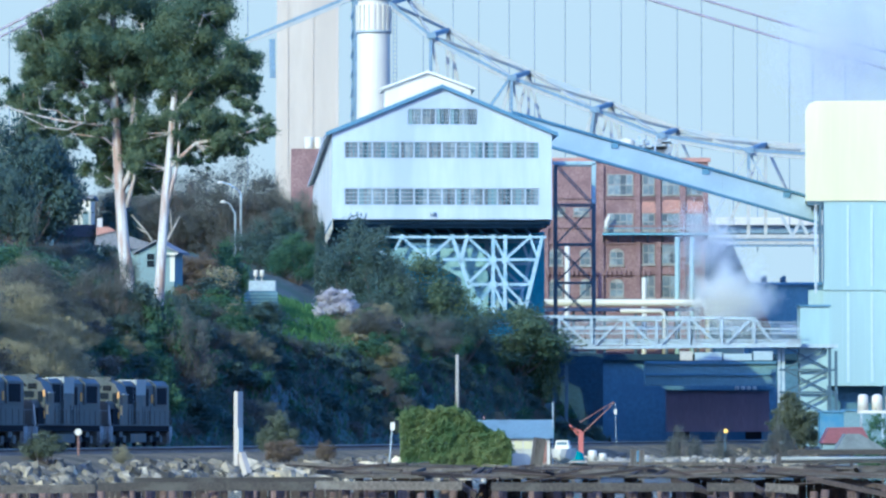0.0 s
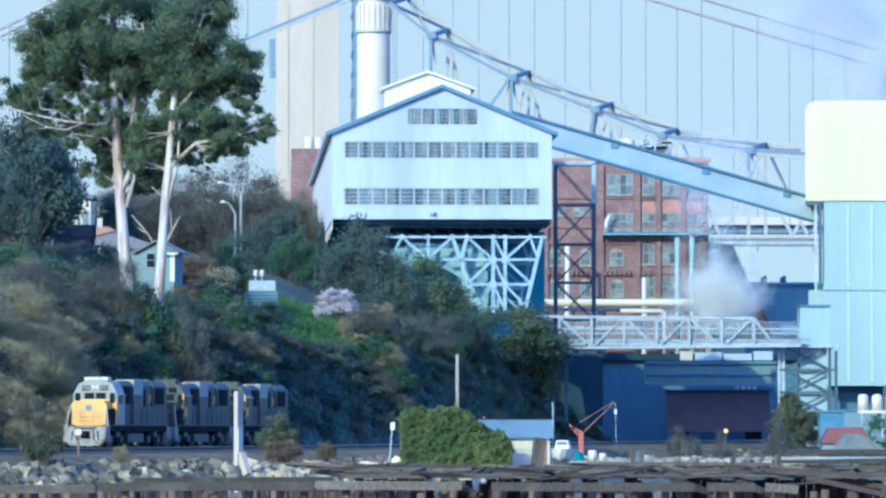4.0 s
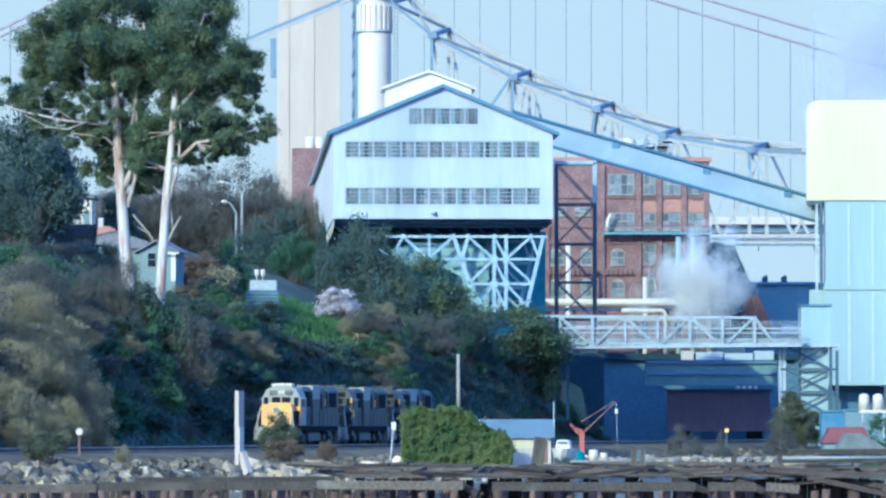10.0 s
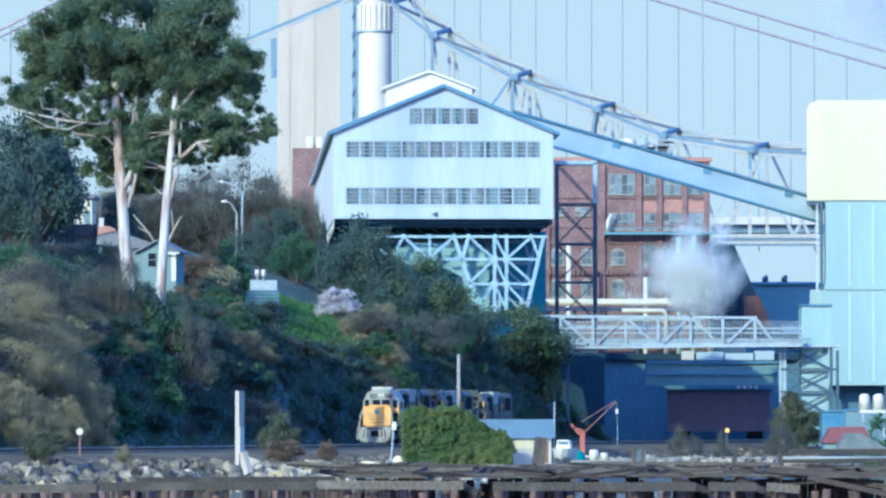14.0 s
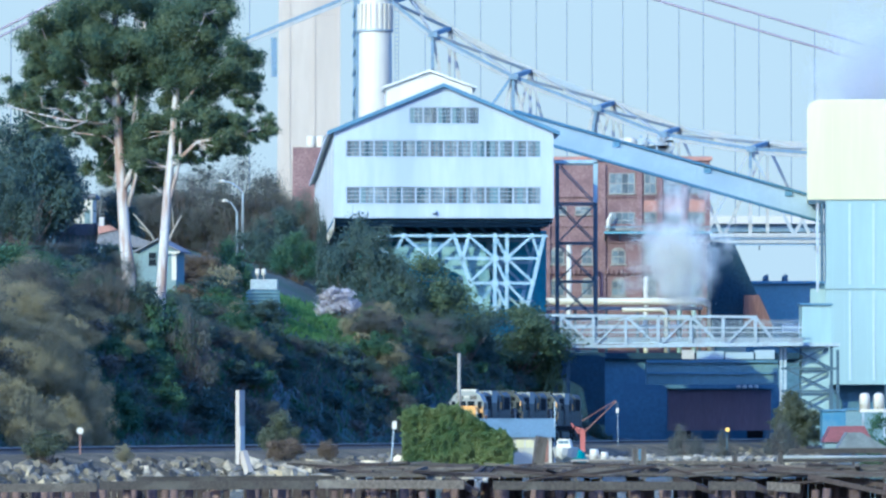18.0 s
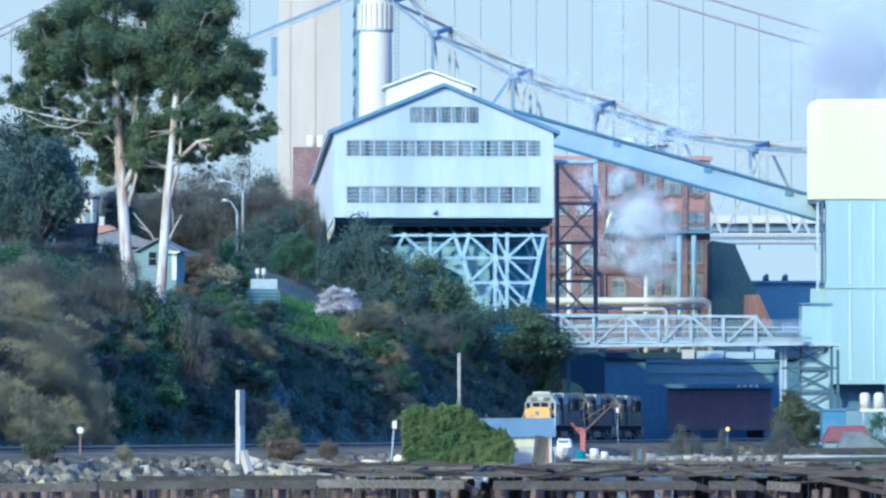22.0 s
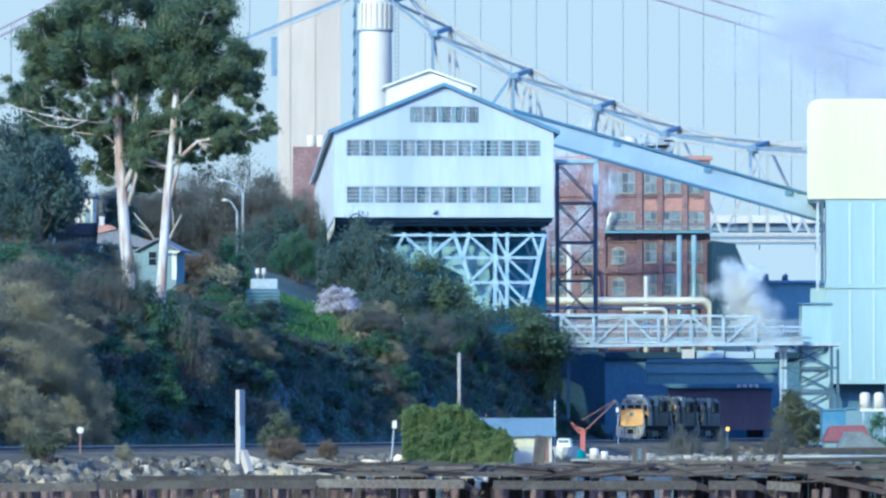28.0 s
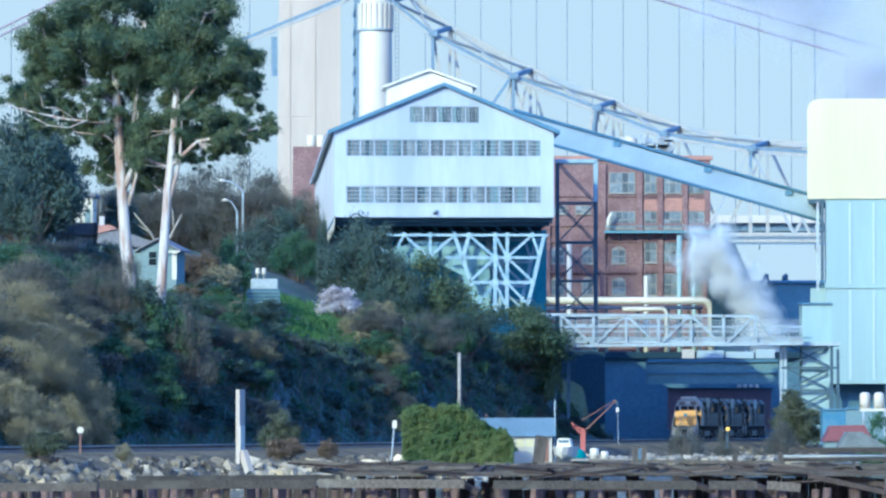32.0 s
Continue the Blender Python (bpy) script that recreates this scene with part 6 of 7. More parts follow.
# ---- riprap bank ----
ROCKS = []
for v in range(9):
    r0 = np.random.RandomState(40 + v)
    bm = bmesh.new()
    bmesh.ops.create_cube(bm, size=1.0)
    bmesh.ops.subdivide_edges(bm, edges=bm.edges[:], cuts=1, use_grid_fill=True)
    for vert in bm.verts:
        vert.co *= 0.75 + 0.25 / max(0.35, vert.co.length)
        vert.co += Vector(r0.normal(size=3) * 0.09)
    ROCKS.append(mesh_of("rock", bm, M["rock"]))
bank = empty("riprap_bank", None, "bank of broken grey riprap rocks along the shore", "rocks", kind="structure")
rs = np.random.RandomState(8)
n = 0
for i in range(1400):
    a, q = rs.uniform(-130, 80), rs.uniform(-19.5, -12.9)
    x, y = along(a, q)
    if abs(x / y) > 0.087 or y < 285 or n >= 300:
        continue
    n += 1
    s = rs.choice([0.55, 0.85, 1.2, 1.7], p=[0.3, 0.35, 0.25, 0.1])
    e = Euler(rs.uniform(-3, 3, 3))
    piece("rock", ROCKS[n % 9], bank, Matrix.LocRotScale((x, y, height(x, y) - 0.25 * s), e, (s * rs.uniform(0.8, 1.5), s, s * rs.uniform(0.6, 1))))
vs, fs = [], []
for i in range(5200):
    a, q = rs.uniform(-130, 260), rs.uniform(-19.0, -11.8)
    x, y = along(a, q)
    if abs(x / y) > 0.09:
        continue
    if a > 85 and i % 6:
        continue
    s = 0.16 + 0.5 * rs.rand() ** 2
    m = Matrix.LocRotScale((x, y, height(x, y) - 0.05), Euler(rs.uniform(-3, 3, 3)), (s * 1.4, s, s * 0.8))
    me = ROCKS[i % 9]
    k = len(vs)
    vs += [tuple(m @ v.co) for v in me.vertices]
    fs += [tuple(k + j for j in p.vertices) for p in me.polygons]
rest = pydata("small_riprap", vs, fs, M["rubble"])
tagged(rest, "smaller broken stones between the riprap rocks", "rocks", kind="stuff")

# pale rubble on the flat beyond the pier
vs, fs = [], []
for i in range(330):
    x, y = rs.uniform(10.12, 28.49), rs.uniform(398, 440)
    a, q = railway(x, y)
    if q > -5:
        continue
    s = rs.choice([0.16, 0.28, 0.45], p=[0.45, 0.35, 0.2])
    m = Matrix.LocRotScale((x, y, max(1.6, height(x, y)) + 0.08), Euler((rs.normal() * 0.25, rs.normal() * 0.25, rs.uniform(0, 6))), (s * 1.9, s * 1.4, s * 0.75))
    me = ROCKS[i % 9]
    k = len(vs)
    vs += [tuple(m @ v.co) for v in me.vertices]
    fs += [tuple(k + j for j in p.vertices) for p in me.polygons]
tagged(pydata("shore_rubble", vs, fs, M["pale_rubble"]), "pale broken rubble heaped on the shore", "rubble", kind="stuff")

# ---- ruined pier ----
pier = empty("ruined_pier", None, "ruined wooden pier of broken planks and piles", "pier")
rs = np.random.RandomState(21)
yN, zS = 214.0, 1.8
for x0, x1, z0, z1 in ((-19, -13.7, zS - 0.1, zS - 0.08), (-13.6, -5.1, zS, zS + 0.02), (-5.0, 0.75, zS + 0.06, zS + 0.03), (1.9, 9.9, zS, zS - 0.02), (10.4, 12.3, zS - 0.01, zS - 0.03), (12.7, 14.0, zS - 0.01, zS - 0.12)):
    bars("stringer", [((x0, yN, z0), (x1, yN, z1))], 0.3, "timber", pier, h=0.34)
bars("stringer", [((-12.4, yN + 4.2, zS + 0.2), (-4.4, yN + 4.2, zS + 0.24))], 0.3, "timber", pier, h=0.24)
for p, q in (((0.3, yN + 1, zS + 0.3), (1.35, yN + 0.4, zS - 0.35)), ((14.4, yN + 1, zS + 0.35), (17.9, yN + 0.3, zS - 0.4)), ((15.6, yN + 4, zS + 0.3), (18.6, yN + 2, zS - 0.2)), ((9.2, yN + 3, zS + 0.25), (10.6, yN + 0.6, zS - 0.25)), ((11.7, yN + 3, zS + 0.25), (12.9, yN + 0.6, zS - 0.3))):
    bars("fallen_beam", [(p, q)], 0.24, "tie", pier, h=0.2)
bars("stringer", [((-4.2, yN + 17, zS + 0.45), (20, yN + 17, zS + 0.40))], 0.3, "timber", pier, h=0.34)
# dark boards added behind the piles, in place of a shaded void
bm = bmesh.new()
for yy, x0, x1, top in ((yN + 4.6, -19, -3.6, 1.72), (yN + 7.5, -3.6, 20, 2.1)):
    x = x0
    while x < x1:
        w = rs.uniform(0.15, 0.6)
        if rs.rand() > 0.12:
            box(bm, (x, yy + rs.uniform(0, 0.2), -0.6), (x + w, yy + 0.28, top - rs.uniform(0, 0.12)))
        x += w + 0.03
deck = bmesh.new()
for k in range(78):
    yy = yN + 2.4 + k * 0.31 + rs.uniform(-0.03, 0.03)
    x = -3.7 + rs.uniform(-0.9, 0.9)
    while x < 20:
        ln = rs.uniform(1.5, 5)
        if rs.rand() > (0.35 if k < 4 else 0.09):
            z = zS + 0.36 + 0.006 * (yy - yN) + rs.uniform(-0.04, 0.04)
            box(deck, (x, yy, z - 0.05), (x + ln - 0.05, yy + 0.26, z + 0.02))
        x += ln
tagged(part("deck_board", deck, "timber", pier, "weathered deck boards with gaps"), kind="stuff")
tagged(part("sheet_piling", bm, "tie", pier, "dark boards standing in for the shaded void under the deck"), kind="stuff")
PILE = []
for v in range(4):
    bm = bmesh.new()
    tube(bm, [(0, 0, -3), (0.03 * v, 0, 0), (0.02, 0.02, 1.0)], [0.2, 0.19, 0.16 + 0.01 * v], 9)
    PILE.append(mesh_of("timber_post", bm, M["pile"]))
for row, (yy, x0, x1, step) in enumerate(((yN + 0.5, -19, 19, 1.25), (yN + 2.5, -19, 19, 1.4), (yN + 4.5, -19, 19, 1.6), (yN + 9.5, -8, 20, 1.8), (yN + 6.3, -7, 20, 1.9), (yN + 13.3, -2.5, 20, 2.2))):
    for x in np.arange(x0, x1, step):
        piece("timber_post", PILE[int(rs.randint(4))], pier, pose(x + rs.uniform(-0.35, 0.35), yy + rs.uniform(-0.2, 0.4), zS - 1.15 + rs.uniform(-0.15, 0.15), rs.uniform(-4, 4), rs.uniform(-5, 5), 0))
bm = bmesh.new()
box(bm, (-0.5, -0.5, -0.5), (0.5, 0.5, 0.5))
plank = mesh_of("plank", bm, M["timber"])
bm = bmesh.new()
box(bm, (-0.5, -0.5, -0.5), (0.5, 0.5, 0.5))
dark_plank = mesh_of("plank", bm, M["tie"])
for i in range(190):
    x = rs.uniform(-5, 20)
    y = yN + rs.uniform(0.5, 26)
    ln, w = rs.uniform(0.8, 5.0), rs.uniform(0.10, 0.22)
    ang = rs.choice([0, 90, 8, 80, 30, -25]) + rs.uniform(-12, 12)
    near = y < yN + 5.5
    if near and i % 2:
        y = yN + rs.uniform(6, 24)
        near = False
    z = zS + (rs.uniform(-0.25, 0.1) if near and i % 3 == 0 else 0.43 + 0.006 * (y - yN) + rs.uniform(-0.05, 0.12))
    tip = 0.16 if near else 0.05
    piece("plank", dark_plank if near or i % 3 == 0 else plank, pier, Matrix.LocRotScale((x, y, z), Euler((rs.normal() * 0.09, rs.normal() * tip, radians(ang))), (ln, w, rs.uniform(0.05, 0.12))))
piece("leaning_post", plank, pier, Matrix.LocRotScale((4.15, 240, 2.7), Euler((0.1, 0.12, 0.3)), (0.45, 0.4, 2.0)))
for px, top in ((8.75, 3.17), (9.14, 3.12), (13.34, 2.82), (15.44, 2.87)):
    piece("standing_post", plank, pier, Matrix.LocRotScale((px, 250, top - 0.9), Euler((0, 0.02, 0.4)), (0.2, 0.2, 1.8)))
line = empty("old_pipeline", None, "pale pipe and brown beam on short posts along the pier", "pipeline")
bars("beam", [((19.0, 300, 2.81), (25.5, 300, 2.85))], 0.3, "timber", line)
bm = bmesh.new()
tube(bm, [(18.31, 299, 2.48), (25.42, 299, 2.51)], 0.09, 8)
part("pipe", bm, "loco_light", line)
bars("leg", [((x, 299.5, 0.1), (x, 299.5, 2.75)) for x in (18.5, 20.5, 22.53, 24.25)], 0.16, "timber", line)
bars("railing", [((15.44, 252, 2.56), (22, 252, 2.58)), ((6.72, 253, 2.51), (15.44, 253, 2.45))], 0.14, "timber", pier)

# ---- locomotives ----
def hood(bm, x, y0, y1, z0, z1, ch=0.25):
    prism_y = [(-x, z0), (x, z0), (x, z1 - ch), (x - ch, z1), (-x + ch, z1), (-x, z1 - ch)]
    prism(bm, prism_y, y0, y1)


def locomotive(label, lead=True):
    front = "yellow" if lead else "loco_grey"
    lo = empty("locomotive", None, label, "locomotive", "coupled locomotives")
    bm = bmesh.new()
    box(bm, (-1.5, 0.9, 1.15), (1.5, 17.4, 1.55))
    part("frame", bm, "black", lo)
    for y, s in ((0.55, -1), (17.75, 1)):
        bm = bmesh.new()
        prism(bm, [(-1.42, 0.45), (-1.1, 0.2), (1.1, 0.2), (1.42, 0.45), (1.5, 0.8), (1.5, 1.5), (-1.5, 1.5), (-1.5, 0.8)], y - 0.28, y + 0.28)
        pl = part("pilot", bm, "grime", lo, "dirty grey pilot plate")
        bm = bmesh.new()
        prism(bm, [(-0.95, 0.14), (0.95, 0.14), (1.3, 0.3), (1.36, 0.62), (-1.36, 0.62), (-1.3, 0.3)], y + s * 0.3 - 0.06, y + s * 0.3 + 0.06)
        part("plow", bm, "grime", pl)
        boxes("coupler", [((-0.18, y + s * 0.3 - 0.3, 0.75), (0.18, y + s * 0.3 + 0.3, 1.1))], "black", pl)
        boxes("uncoupling_plate", [((-0.75, y + s * 0.29 - 0.03, 1.3), (0.75, y + s * 0.29 + 0.03, 1.4))], "black", pl)
        boxes("coupler_pocket", [((-0.34, y + s * 0.285 - 0.02, 0.66), (0.34, y + s * 0.285 + 0.02, 1.18))], "black", pl)
        bars("hose", [((x, y + s * 0.33, 1.2), (x * 1.1, y + s * 0.36, 0.5)) for x in (-0.9, -0.6, 0.6, 0.9)], 0.06, "black", pl)
        bars("handrail", [((sx * 1.4, y, 1.62), (sx * 1.4, y, 2.65)) for sx in (-1, 1)] + [((sx * 0.5, y, 1.62), (sx * 0.5, y, 2.6)) for sx in (-1, 1)] + [((-1.4, y, 2.6), (-0.5, y, 2.6)), ((0.5, y, 2.6), (1.4, y, 2.6))], 0.035, "loco_light", pl, join=True)
        for sx in (-1, 1):
            boxes("step_well", [((sx * 1.5 - 0.22, y - 0.25 + s * -0.4, 0.4), (sx * 1.5 + 0.05, y + 0.25 + s * -0.4, 1.5))], "grime", pl)
    # short hood and cab
    bm = bmesh.new()
    hood(bm, 1.24, 1.15, 2.9, 1.5, 3.3, 0.2)
    nose = part("short_hood", bm, front, lo)
    boxes("nose_door", [((-0.38, 1.11, 1.65), (0.38, 1.147, 3.05))], front, nose)
    boxes("emblem", [((-0.22, 1.07, 2.6), (0.22, 1.107, 3.03))], "muted", nose, "small blue emblem plate")
    boxes("grab_iron", [((-0.62, 1.06, z), (0.62, 1.1, z + 0.03)) for z in (1.85, 2.15)], "loco_grey", nose, join=False)
    bm = bmesh.new()
    prism(bm, [(-1.6, 1.55), (1.6, 1.55), (1.6, 3.75), (1.25, 4.5), (0.55, 4.82), (-0.55, 4.82), (-1.25, 4.5), (-1.6, 3.75)], 2.9, 5.0)
    cab = part("cab", bm, "loco_light" if lead else "loco_grey", lo, "yellow and grey cab")
    boxes("cab_front", [((-1.585, 2.84, 1.6), (-1.245, 2.897, 3.36)), ((1.245, 2.84, 1.6), (1.585, 2.897, 3.36)), ((-1.24, 2.84, 3.31), (1.24, 2.897, 3.42))], front, cab)
    if not lead:
        boxes("warning_panel", [((1.3, 2.8, 2.05), (1.58, 2.838, 2.5)), ((1.45, 2.8, 3.5), (1.58, 2.815, 3.95))], "yellow", cab, "yellow panel", join=False)
    for sx in (-1, 1):
        boxes("windshield", [((sx * 0.42 - 0.35, 2.83, 3.44), (sx * 0.42 + 0.35, 2.895, 3.88))], "cab_glass", cab)
        boxes("door_window", [((sx * 1.26 - 0.19, 2.82, 3.12), (sx * 1.26 + 0.19, 2.836, 3.86))], "cab_glass", cab)
        boxes("side_window", [((sx * 1.62 - 0.02, 3.3, 3.1), (sx * 1.62 + 0.02, 4.4, 3.72))], "cab_glass", cab)
        boxes("side_panel", [((sx * 1.612 - 0.01, 2.95, 2.3), (sx * 1.612 + 0.01, 3.5, 2.95))], "yellow", cab)
        boxes("awning", [((sx * 1.72 - 0.12, 3.25, 3.74), (sx * 1.72 + 0.12, 4.45, 3.79))], "loco_light", cab)
        bm = bmesh.new()
        tube(bm, [(sx * 0.13, 2.8, 4.3), (sx * 0.13, 2.86, 4.3)], 0.11, 10)
        part("headlight", bm, "white" if lead else "black", cab)
        boxes("number_board", [((sx * 0.66 - 0.27, 2.82, 4.08), (sx * 0.66 + 0.27, 2.88, 4.34))], "grime" if lead else "black", cab)
        boxes("board_frame", [((sx * 0.66 - 0.3, 2.85, 4.03), (sx * 0.66 + 0.3, 2.897, 4.39))], "black", cab)
    boxes("air_conditioner", [((0.25, 3.2, 4.76), (0.85, 4.0, 5.0)), ((-0.85, 3.1, 4.76), (-0.3, 3.7, 4.98))], "white" if lead else "loco_grey", cab, join=False)
    bm = bmesh.new()
    for k in (-0.25, -0.05, 0.15):
        tube(bm, [(k, 2.95, 4.9), (k, 3.3, 4.9)], [0.12, 0.05], 8)
    part("horn", bm, "white" if lead else "loco_grey", cab)
    # steps and sloping handrails beside the nose
    # beside the nose: black boxes in place of shaded stairwells, and sloping handrails
    for sx in (-1, 1):
        boxes("stairwell_shade", [((sx * 1.4 - 0.1, 1.4, 1.62), (sx * 1.4 + 0.1, 2.8, 2.75))], "black", cab)
        bars("nose_handrail", [((sx * 1.28, 1.1, 3.0), (sx * 1.5, 0.75, 1.75)), ((sx * 1.5, 0.75, 1.75), (sx * 1.5, 0.75, 1.2))], 0.06, "white", cab, join=True)
    # long hood
    bm = bmesh.new()
    hood(bm, 1.36, 5.0, 17.6, 1.55, 4.7, 0.25)
    lh = part("long_hood", bm, "loco_grey", lo, "weathered grey engine hood")
    bm = bmesh.new()
    hood(bm, 1.52, 13.2, 16.9, 3.0, 4.82, 0.35)
    part("radiator_flare", bm, "loco_grey", lh)
    boxes("radiator_grille", [((sx * 1.525 - 0.01, 13.5, 3.1), (sx * 1.525 + 0.01, 16.3, 4.3)) for sx in (-1, 1)], "black", lh, join=False)
    boxes("inlet_grille", [((sx * 1.365 - 0.01, 5.4, 3.1), (sx * 1.365 + 0.01, 7.4, 4.35)) for sx in (-1, 1)], "black", lh, join=False)
    bm = bmesh.new()
    box(bm, (-0.02, 0, 1.65), (0.02, 0.62, 2.95))
    door = mesh_of("hood_door", bm, M["loco_grey"])
    for sx in (-1, 1):
        for i in range(10):
            piece("hood_door", door, lh, pose(sx * 1.375, 5.4 + i * 0.76, 0))
    boxes("blower_box", [((1.34, 7.6, 1.66), (1.56, 9.2, 3.3))], "loco_grey", lh)
    for y in (14.0, 15.0, 16.0):
        bm = bmesh.new()
        tube(bm, [(0, y, 4.8), (0, y, 4.92)], 0.45, 14)
        part("roof_fan", bm, "loco_light", lh)
    for y in (7.2, 11.5):
        bm = bmesh.new()
        tube(bm, [(0, y, 4.68), (0, y, 4.9)], 0.32, 12)
        part("exhaust_stack", bm, "black", lh)
    boxes("dynamic_brake", [((-1.40, 8.2, 3.75), (1.40, 10.8, 4.86))], "loco_light", lh)
    # lighter strips paint the sunlit look of the roof top
    boxes("lit_roof_strip", [((-1.1, 5.1, 4.703), (1.1, 7.9, 4.76)), ((-1.1, 11.8, 4.703), (1.1, 13.1, 4.76))], "loco_light", lh, join=False)
    # black patches paint the shaded gaps along the hood
    boxes("side_shadow_panel", [((sx * 1.372 - 0.012, y0, z0), (sx * 1.372 + 0.012, y1, z1)) for sx in (-1, 1) for y0, y1, z0, z1 in ((7.6, 8.1, 3.05, 4.3), (11.0, 11.7, 1.9, 4.2), (12.2, 12.5, 1.8, 3.0))], "black", lh, "black patch standing in for shade on the hood side", join=False)
    bars("orange_stripe", [((1.38, 12.6, 3.2), (1.38, 12.6, 3.8))], 0.14, "yellow", lh)
    # walkways, rails, tank
    for sx in (-1, 1):
        boxes("walkway", [((sx * 1.3 - 0.3, 1.0, 1.553), (sx * 1.3 + 0.3, 17.6, 1.62))], "loco_grey", lo)
        rl = bars("side_rail", [((sx * 1.58, 5.2, 2.65), (sx * 1.58, 17.2, 2.65))], 0.035, "loco_grey", lo)
        bars("stanchion", [((sx * 1.58, y, 1.6), (sx * 1.58, y, 2.65)) for y in np.arange(5.2, 17.3, 1.5)], 0.035, "loco_grey", rl)
    bm = bmesh.new()
    hood(bm, 1.35, 6.8, 11.2, 0.35, 1.15, 0.2)
    part("fuel_tank", bm, "loco_grey", lo)
    sets = []
    for yc in (4.0, 14.3):
        tr = boxes("truck", [((sx * 1.05 - 0.1, yc - 1.9, 0.45), (sx * 1.05 + 0.1, yc + 1.9, 0.85)) for sx in (-1, 1)] + [((-1.0, yc - 0.35, 0.5), (1.0, yc + 0.35, 1.0))], "black", lo)
        boxes("journal_box", [((sx * 1.2 - 0.08, yc + dy - 0.3, 0.35), (sx * 1.2 + 0.08, yc + dy + 0.3, 0.85)) for sx in (-1, 1) for dy in (-1.4, 1.4)], "loco_grey", tr, join=False)
        boxes("brake_cylinder", [((sx * 1.3 - 0.1, yc - 0.45, 0.75), (sx * 1.3 + 0.1, yc + 0.45, 1.1)) for sx in (-1, 1)], "loco_grey", tr, join=False)
        for dy in (-1.4, 1.4):
            bm = bmesh.new()
            tube(bm, [(-0.9, 0, 0), (0.9, 0, 0)], 0.09, 8)
            for sx in (-1, 1):
                tube(bm, [(sx * 0.70, 0, 0), (sx * 0.82, 0, 0)], 0.5, 20)
                beam(bm, (sx * 0.83, 0, -0.3), (sx * 0.83, 0, 0.3), 0.08)
            ws = part("wheelset", bm, "black", lo)
            ws.location = (0, yc + dy, 0.5)
            sets.append((ws, yc + dy))
    return lo, sets


TRAIN = [locomotive(t, f) for f, t in ((True, "yellow-nosed grey road locomotive leading the coupled set"), (False, "weathered grey locomotive coupled behind the yellow one"), (False, "weathered grey locomotive at the end of the set"))]
SPEED, HEAD_START = 9.415, -56.5 - 0.6   # metres a second; nose of the first unit at the start
RAIL_TOP = 2.82

# ---- steam ----
steam_m = bpy.data.materials.new("steam_droplets")
steam_m.use_nodes = True
sn, sl2 = steam_m.node_tree.nodes, steam_m.node_tree.links
sb = sn["Principled BSDF"]
sb.inputs["Base Color"].default_value = (0.86, 0.84, 0.78, 1)
sb.inputs["Roughness"].default_value = 1.0
sb.inputs["Specular IOR Level"].default_value = 0.0
stl = sn.new("ShaderNodeBsdfTranslucent")
stl.inputs["Color"].default_value = (0.86, 0.84, 0.78, 1)
smx = sn.new("ShaderNodeMixShader")
smx.inputs[0].default_value = 0.5
sl2.new(sb.outputs[0], smx.inputs[1])
sl2.new(stl.outputs[0], smx.inputs[2])
sl2.new(smx.outputs[0], sn["Material Output"].inputs["Surface"])


# greyer copy of the steam, its shaded tone put into the colour
mist_m = steam_m.copy()
mist_m.name = "thin_mist"
for nd in mist_m.node_tree.nodes:
    if nd.type == "BSDF_PRINCIPLED":
        nd.inputs["Base Color"].default_value = (0.77, 0.75, 0.74, 1)
    elif nd.type == "BSDF_TRANSLUCENT":
        nd.inputs["Color"].default_value = (0.77, 0.75, 0.74, 1)


def puff_mesh(seed, count, r, size, material):
    """A loose ball of tiny droplets, thinner towards its edge."""
    g = np.random.RandomState(seed)
    core = g.normal(size=(9, 3)) * 0.5 * r
    pos = core[g.randint(9, size=count)] + g.normal(size=(count, 3)) * r * 0.30
    d = g.normal(size=(count, 3, 3)) * size * g.uniform(0.4, 1.2, size=(count, 1, 1))
    v = (pos[:, None, :] + d).reshape(-1, 3)
    me = bpy.data.meshes.new("puff")
    me.from_pydata(v.tolist(), [], np.arange(count * 3).reshape(-1, 3).tolist())
    me.materials.append(material)
    return me


PUFFS = [puff_mesh(70 + i, 14000, 1.9, 0.036, steam_m) for i in range(4)]
SOFT = [puff_mesh(90 + i, 4600, 1.9, 0.036, steam_m) for i in range(3)]
WISPS = [puff_mesh(80 + i, 26000, 4.2, 0.027, mist_m) for i in range(3)]


def drift(parent, meshes, count, centres, seed):
    """Puffs of one cloud; centres: (seconds, x, y, z, spread x, spread z). Returns each puff with its rows."""
    g = np.random.RandomState(seed)
    out = []
    for i in range(count):
        ob = piece("puff", meshes[i % len(meshes)], parent, Matrix())
        ox, oy, oz, k = g.normal() * 0.72, g.normal() * 0.8, g.normal() * 0.72, g.uniform(0, 360)
        rows = [(t, pose(x + ox * sx, y + oy, z + oz * sz, 0, 0, k + 2 * t)) for t, x, y, z, sx, sz in centres]
        out.append((ob, rows))
    return out


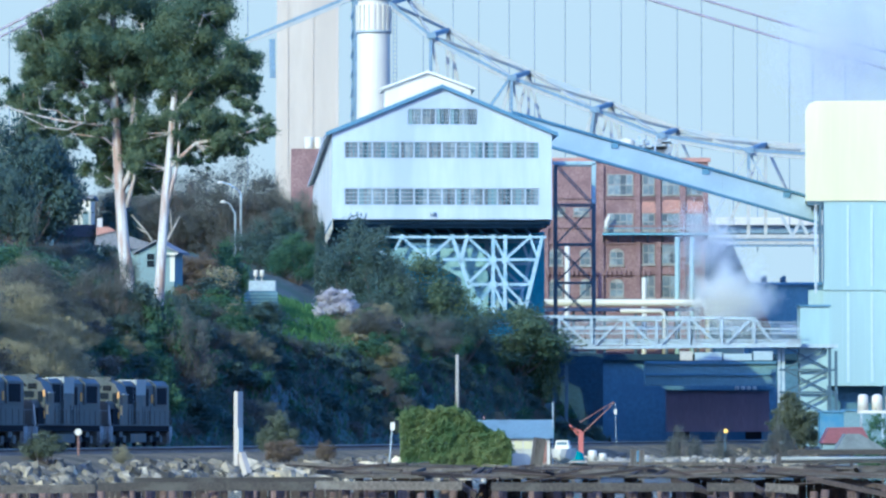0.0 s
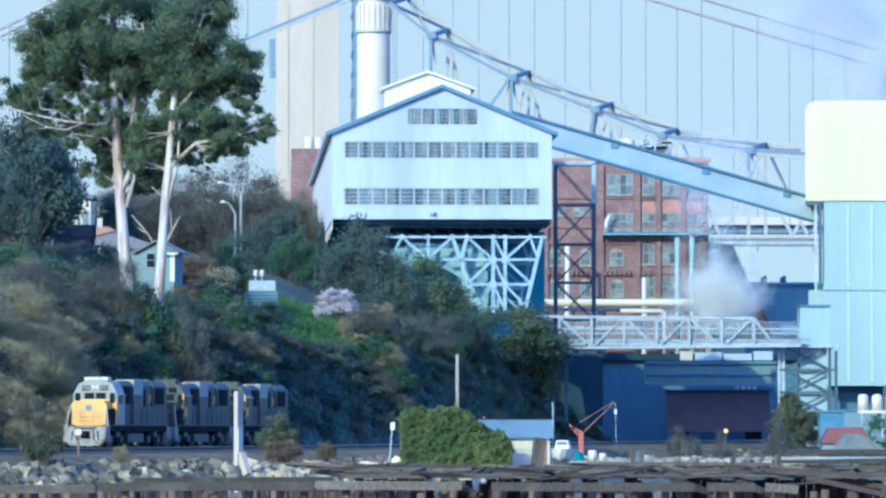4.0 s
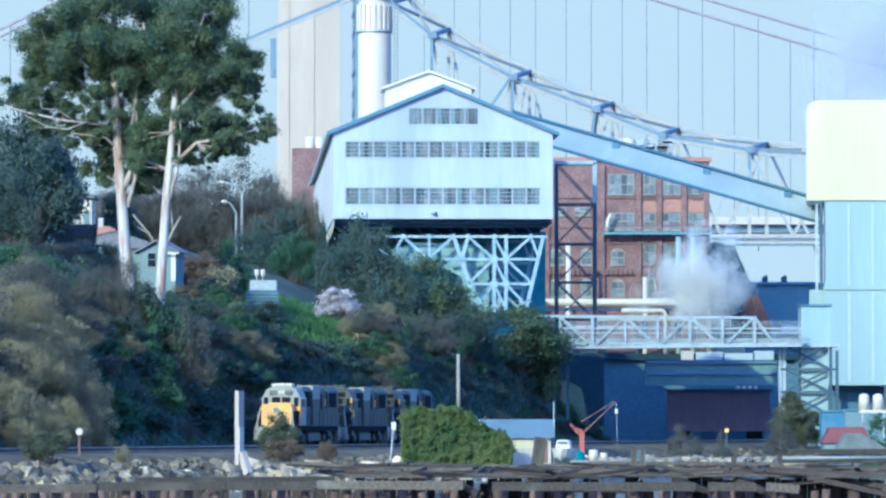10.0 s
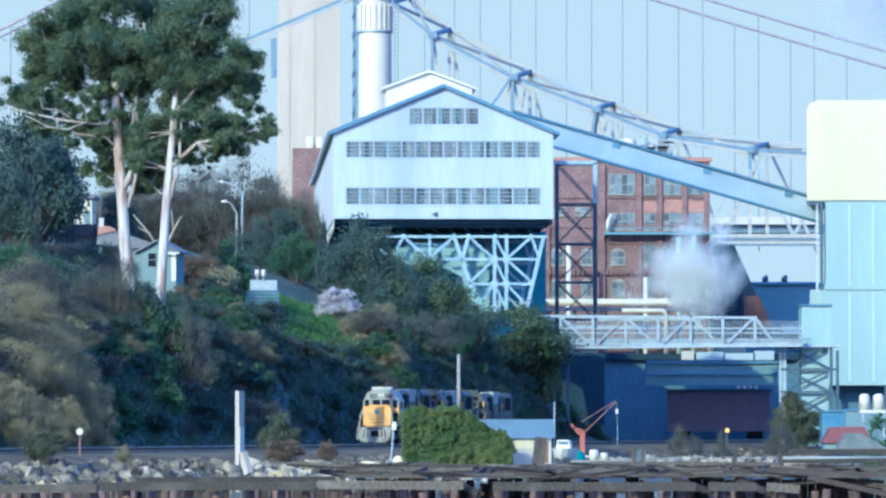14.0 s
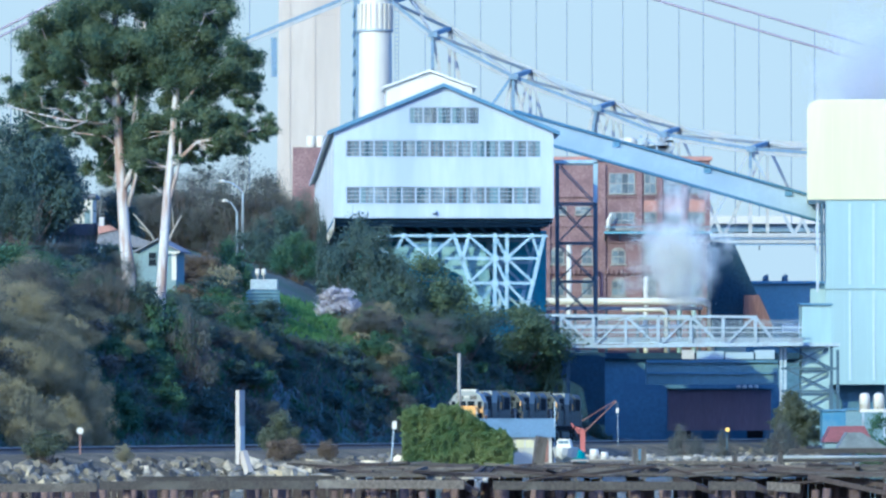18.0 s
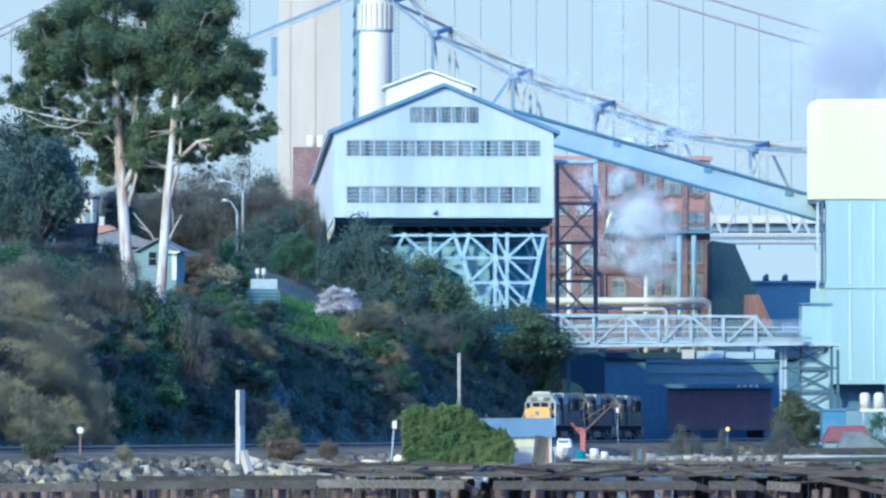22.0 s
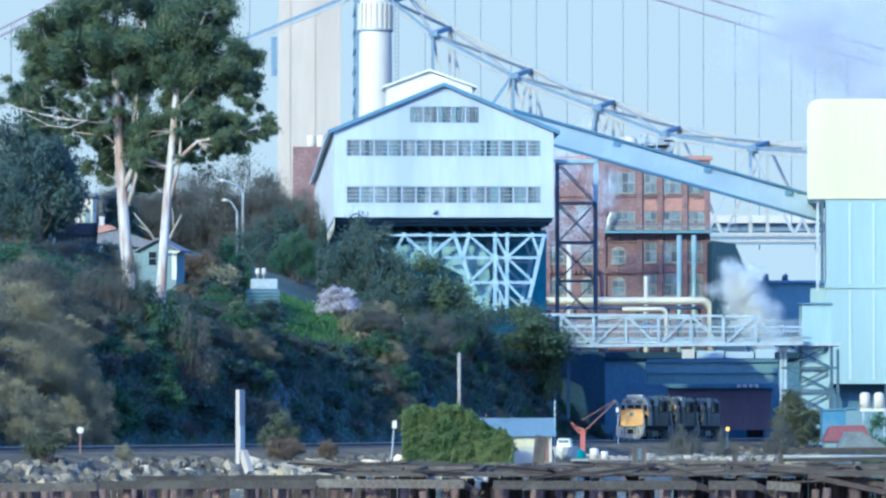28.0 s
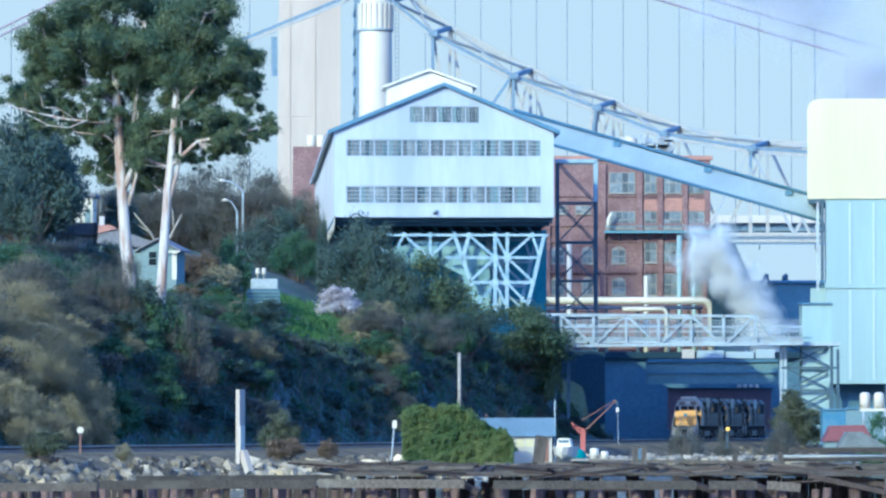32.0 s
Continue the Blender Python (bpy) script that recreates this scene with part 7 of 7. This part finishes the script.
def rising(parent, meshes, count, first, step, seed):
    """Puffs let out one after another from the shed roof."""
    g = np.random.RandomState(seed)
    out = []
    way = [(0, 42.72, 9.49, 0), (1.2, 42.57, 16.25, 0.2), (2.5, 41.82, 18.66, 0.35), (5, 39.71, 21.89, 0.6),
           (8, 36.7, 25.66, 1.0), (11, 33.17, 28.67, 1.3)]
    for i in range(count):
        ob = piece("puff", meshes[i % len(meshes)], parent, Matrix())
        ox, oy, oz, k = g.normal() * 0.9, g.normal() * 0.6, g.normal() * 0.8, g.uniform(0, 360)
        t0 = first + step * i
        rows = [(0, pose(way[0][1], 723, way[0][2], 0, 0, k))]
        rows += [(t0 + a, pose(x + ox * s, 722 + oy, z + oz * s, 0, 0, k + 3 * a)) for a, x, z, s in way if t0 + a < 31.9]
        last = max(0.0, 32 - t0)
        j = max(q for q in range(len(way)) if way[q][0] <= last or q == 0)
        if j + 1 < len(way):
            f = (last - way[j][0]) / (way[j + 1][0] - way[j][0])
            a, b2 = way[j], way[j + 1]
            x, z, s = (a[q] + (b2[q] - a[q]) * f for q in (1, 2, 3))
        else:
            x, z, s = way[-1][1:]
        rows.append((32, pose(x + ox * s, 722 + oy, z + oz * s, 0, 0, k + 3 * last)))
        out.append((ob, rows))
    return out


plume = empty("steam_plume", None, "white steam drifting up from the refinery yard", "steam")
plume_2 = empty("steam_plume", None, "fresh white steam rising from the shed roof", "steam")
haze = empty("steam_cloud", None, "thin grey steam drifting over the silo", "steam")
CLOUDS = drift(plume, SOFT, 28, [(0, 38.4, 722, 20.9, 2.7, 2.2), (3, 37.4, 722, 21.2, 2.8, 3.0), (6, 35.8, 722, 21.8, 3.5, 3.6),
                                  (9, 34.4, 722, 22.4, 3.7, 4.0), (13, 33.3, 722, 23.3, 3.5, 3.8), (17, 31.9, 722, 25.2, 2.9, 4.2),
                                  (19, 30.0, 722, 26.4, 2.4, 4.8), (21, 27.6, 722, 28.1, 2.4, 5.0), (23, 24.9, 722, 29.9, 2.6, 5.2),
                                  (25, 22.26, 722, 30.93, 3.8, 6.4), (28, 14.5, 722, 35.5, 5.0, 8.0), (32, 1.0, 722, 38.0, 5.0, 6.0)], 3)
CLOUDS += drift(plume, SOFT, 30, [(0, 38.4, 722, 20.9, 2.7, 2.2), (3, 37.4, 722, 21.2, 2.8, 3.0), (6, 35.8, 722, 21.8, 3.3, 3.4), (9, 34.4, 722, 22.4, 3.4, 3.6),
                                   (13, 33.3, 722, 23.3, 3.3, 3.8), (17, 31.9, 722, 25.2, 2.9, 4.2), (19, 30.4, 722, 28.0, 3.6, 6.6), (21, 28.0, 722, 36.0, 7.0, 11.0), (25, 20.0, 722, 66.0, 20.0, 16.0), (32, 8.0, 722, 110.0, 20.0, 14.0)], 6)
CLOUDS += rising(plume_2, PUFFS, 36, 21.2, 0.285, 4)
CLOUDS += drift(plume, WISPS, 4, [(0, 34.39, 724, 28.36, 1.3, 1.0), (2, 34.77, 724, 30.47, 2.2, 1.4), (4, 34.01, 724, 36.67, 4, 3), (7, 31.37, 724, 52.55, 7, 6), (11, 27.6, 724, 91.97, 8, 8), (32, 23.83, 724, 175.83, 8, 8)], 9)
CLOUDS += drift(haze, WISPS, 20, [(0, 51.46, 690, 54.6, 4.2, 4.5), (3, 50.74, 690, 57.48, 4.5, 4), (6, 47.15, 690, 68.31, 4, 3), (10, 42.84, 690, 87.84, 4, 3), (32, 29.9, 690, 167.76, 4, 3)], 31)
CLOUDS += drift(haze, WISPS, 18, [(0, 57.21, 690, 37.29, 2, 1.5), (3, 56.49, 690, 45.94, 2, 3), (6, 55.77, 690, 51.71, 3, 4), (9, 54.34, 690, 52.43, 3.5, 4), (12, 54.7, 690, 54.6, 3.5, 4), (14, 55.77, 690, 60.37, 3, 4), (18, 55.06, 690, 82.77, 3, 3), (32, 51.46, 690, 167.76, 3, 3)], 32)
CLOUDS += drift(haze, WISPS, 24, [(0, 57.93, 690, 37.29, 2, 1.5), (14, 57.57, 690, 38.74, 2, 1.5), (17, 55.77, 690, 48.83, 2.6, 3), (19, 54.91, 690, 49.19, 3, 3), (21, 52.9, 690, 50.99, 3.2, 3), (23, 51.1, 690, 52.07, 3.5, 3.4), (25, 50.02, 690, 53.15, 4, 4), (28, 47.87, 690, 55.32, 5, 4.5), (30, 46.43, 690, 57.48, 5.5, 4), (32, 44.99, 690, 60.37, 5.5, 4)], 33)
CLOUDS += drift(haze, WISPS, 18, [(0, 57.93, 690, 36.57, 2, 1.5), (25, 57.93, 690, 37.29, 2, 1.5), (28, 55.77, 690, 45.94, 2.5, 2.5), (30, 54.7, 690, 49.55, 3, 3), (32, 53.98, 690, 48.83, 3, 3)], 34)


# ---- what moves ----
def motions():
    for i, (lo, sets) in enumerate(TRAIN):
        rows = []
        for t in range(0, 33):
            a = HEAD_START + SPEED * t + i * 19.2
            rows.append((t, pose(*along(a, 0), RAIL_TOP, 0, 0, HEAD)))
        walk(lo, rows)
        for ws, y in sets:
            spin = [(k / 15, pose(0, y, 0.5, -math.degrees(SPEED / 0.5 * k / 15))) for k in range(0, 32 * 15 + 1)]
            walk(ws, spin)

    for ob, rows in CLOUDS:
        walk(ob, rows)


motions()
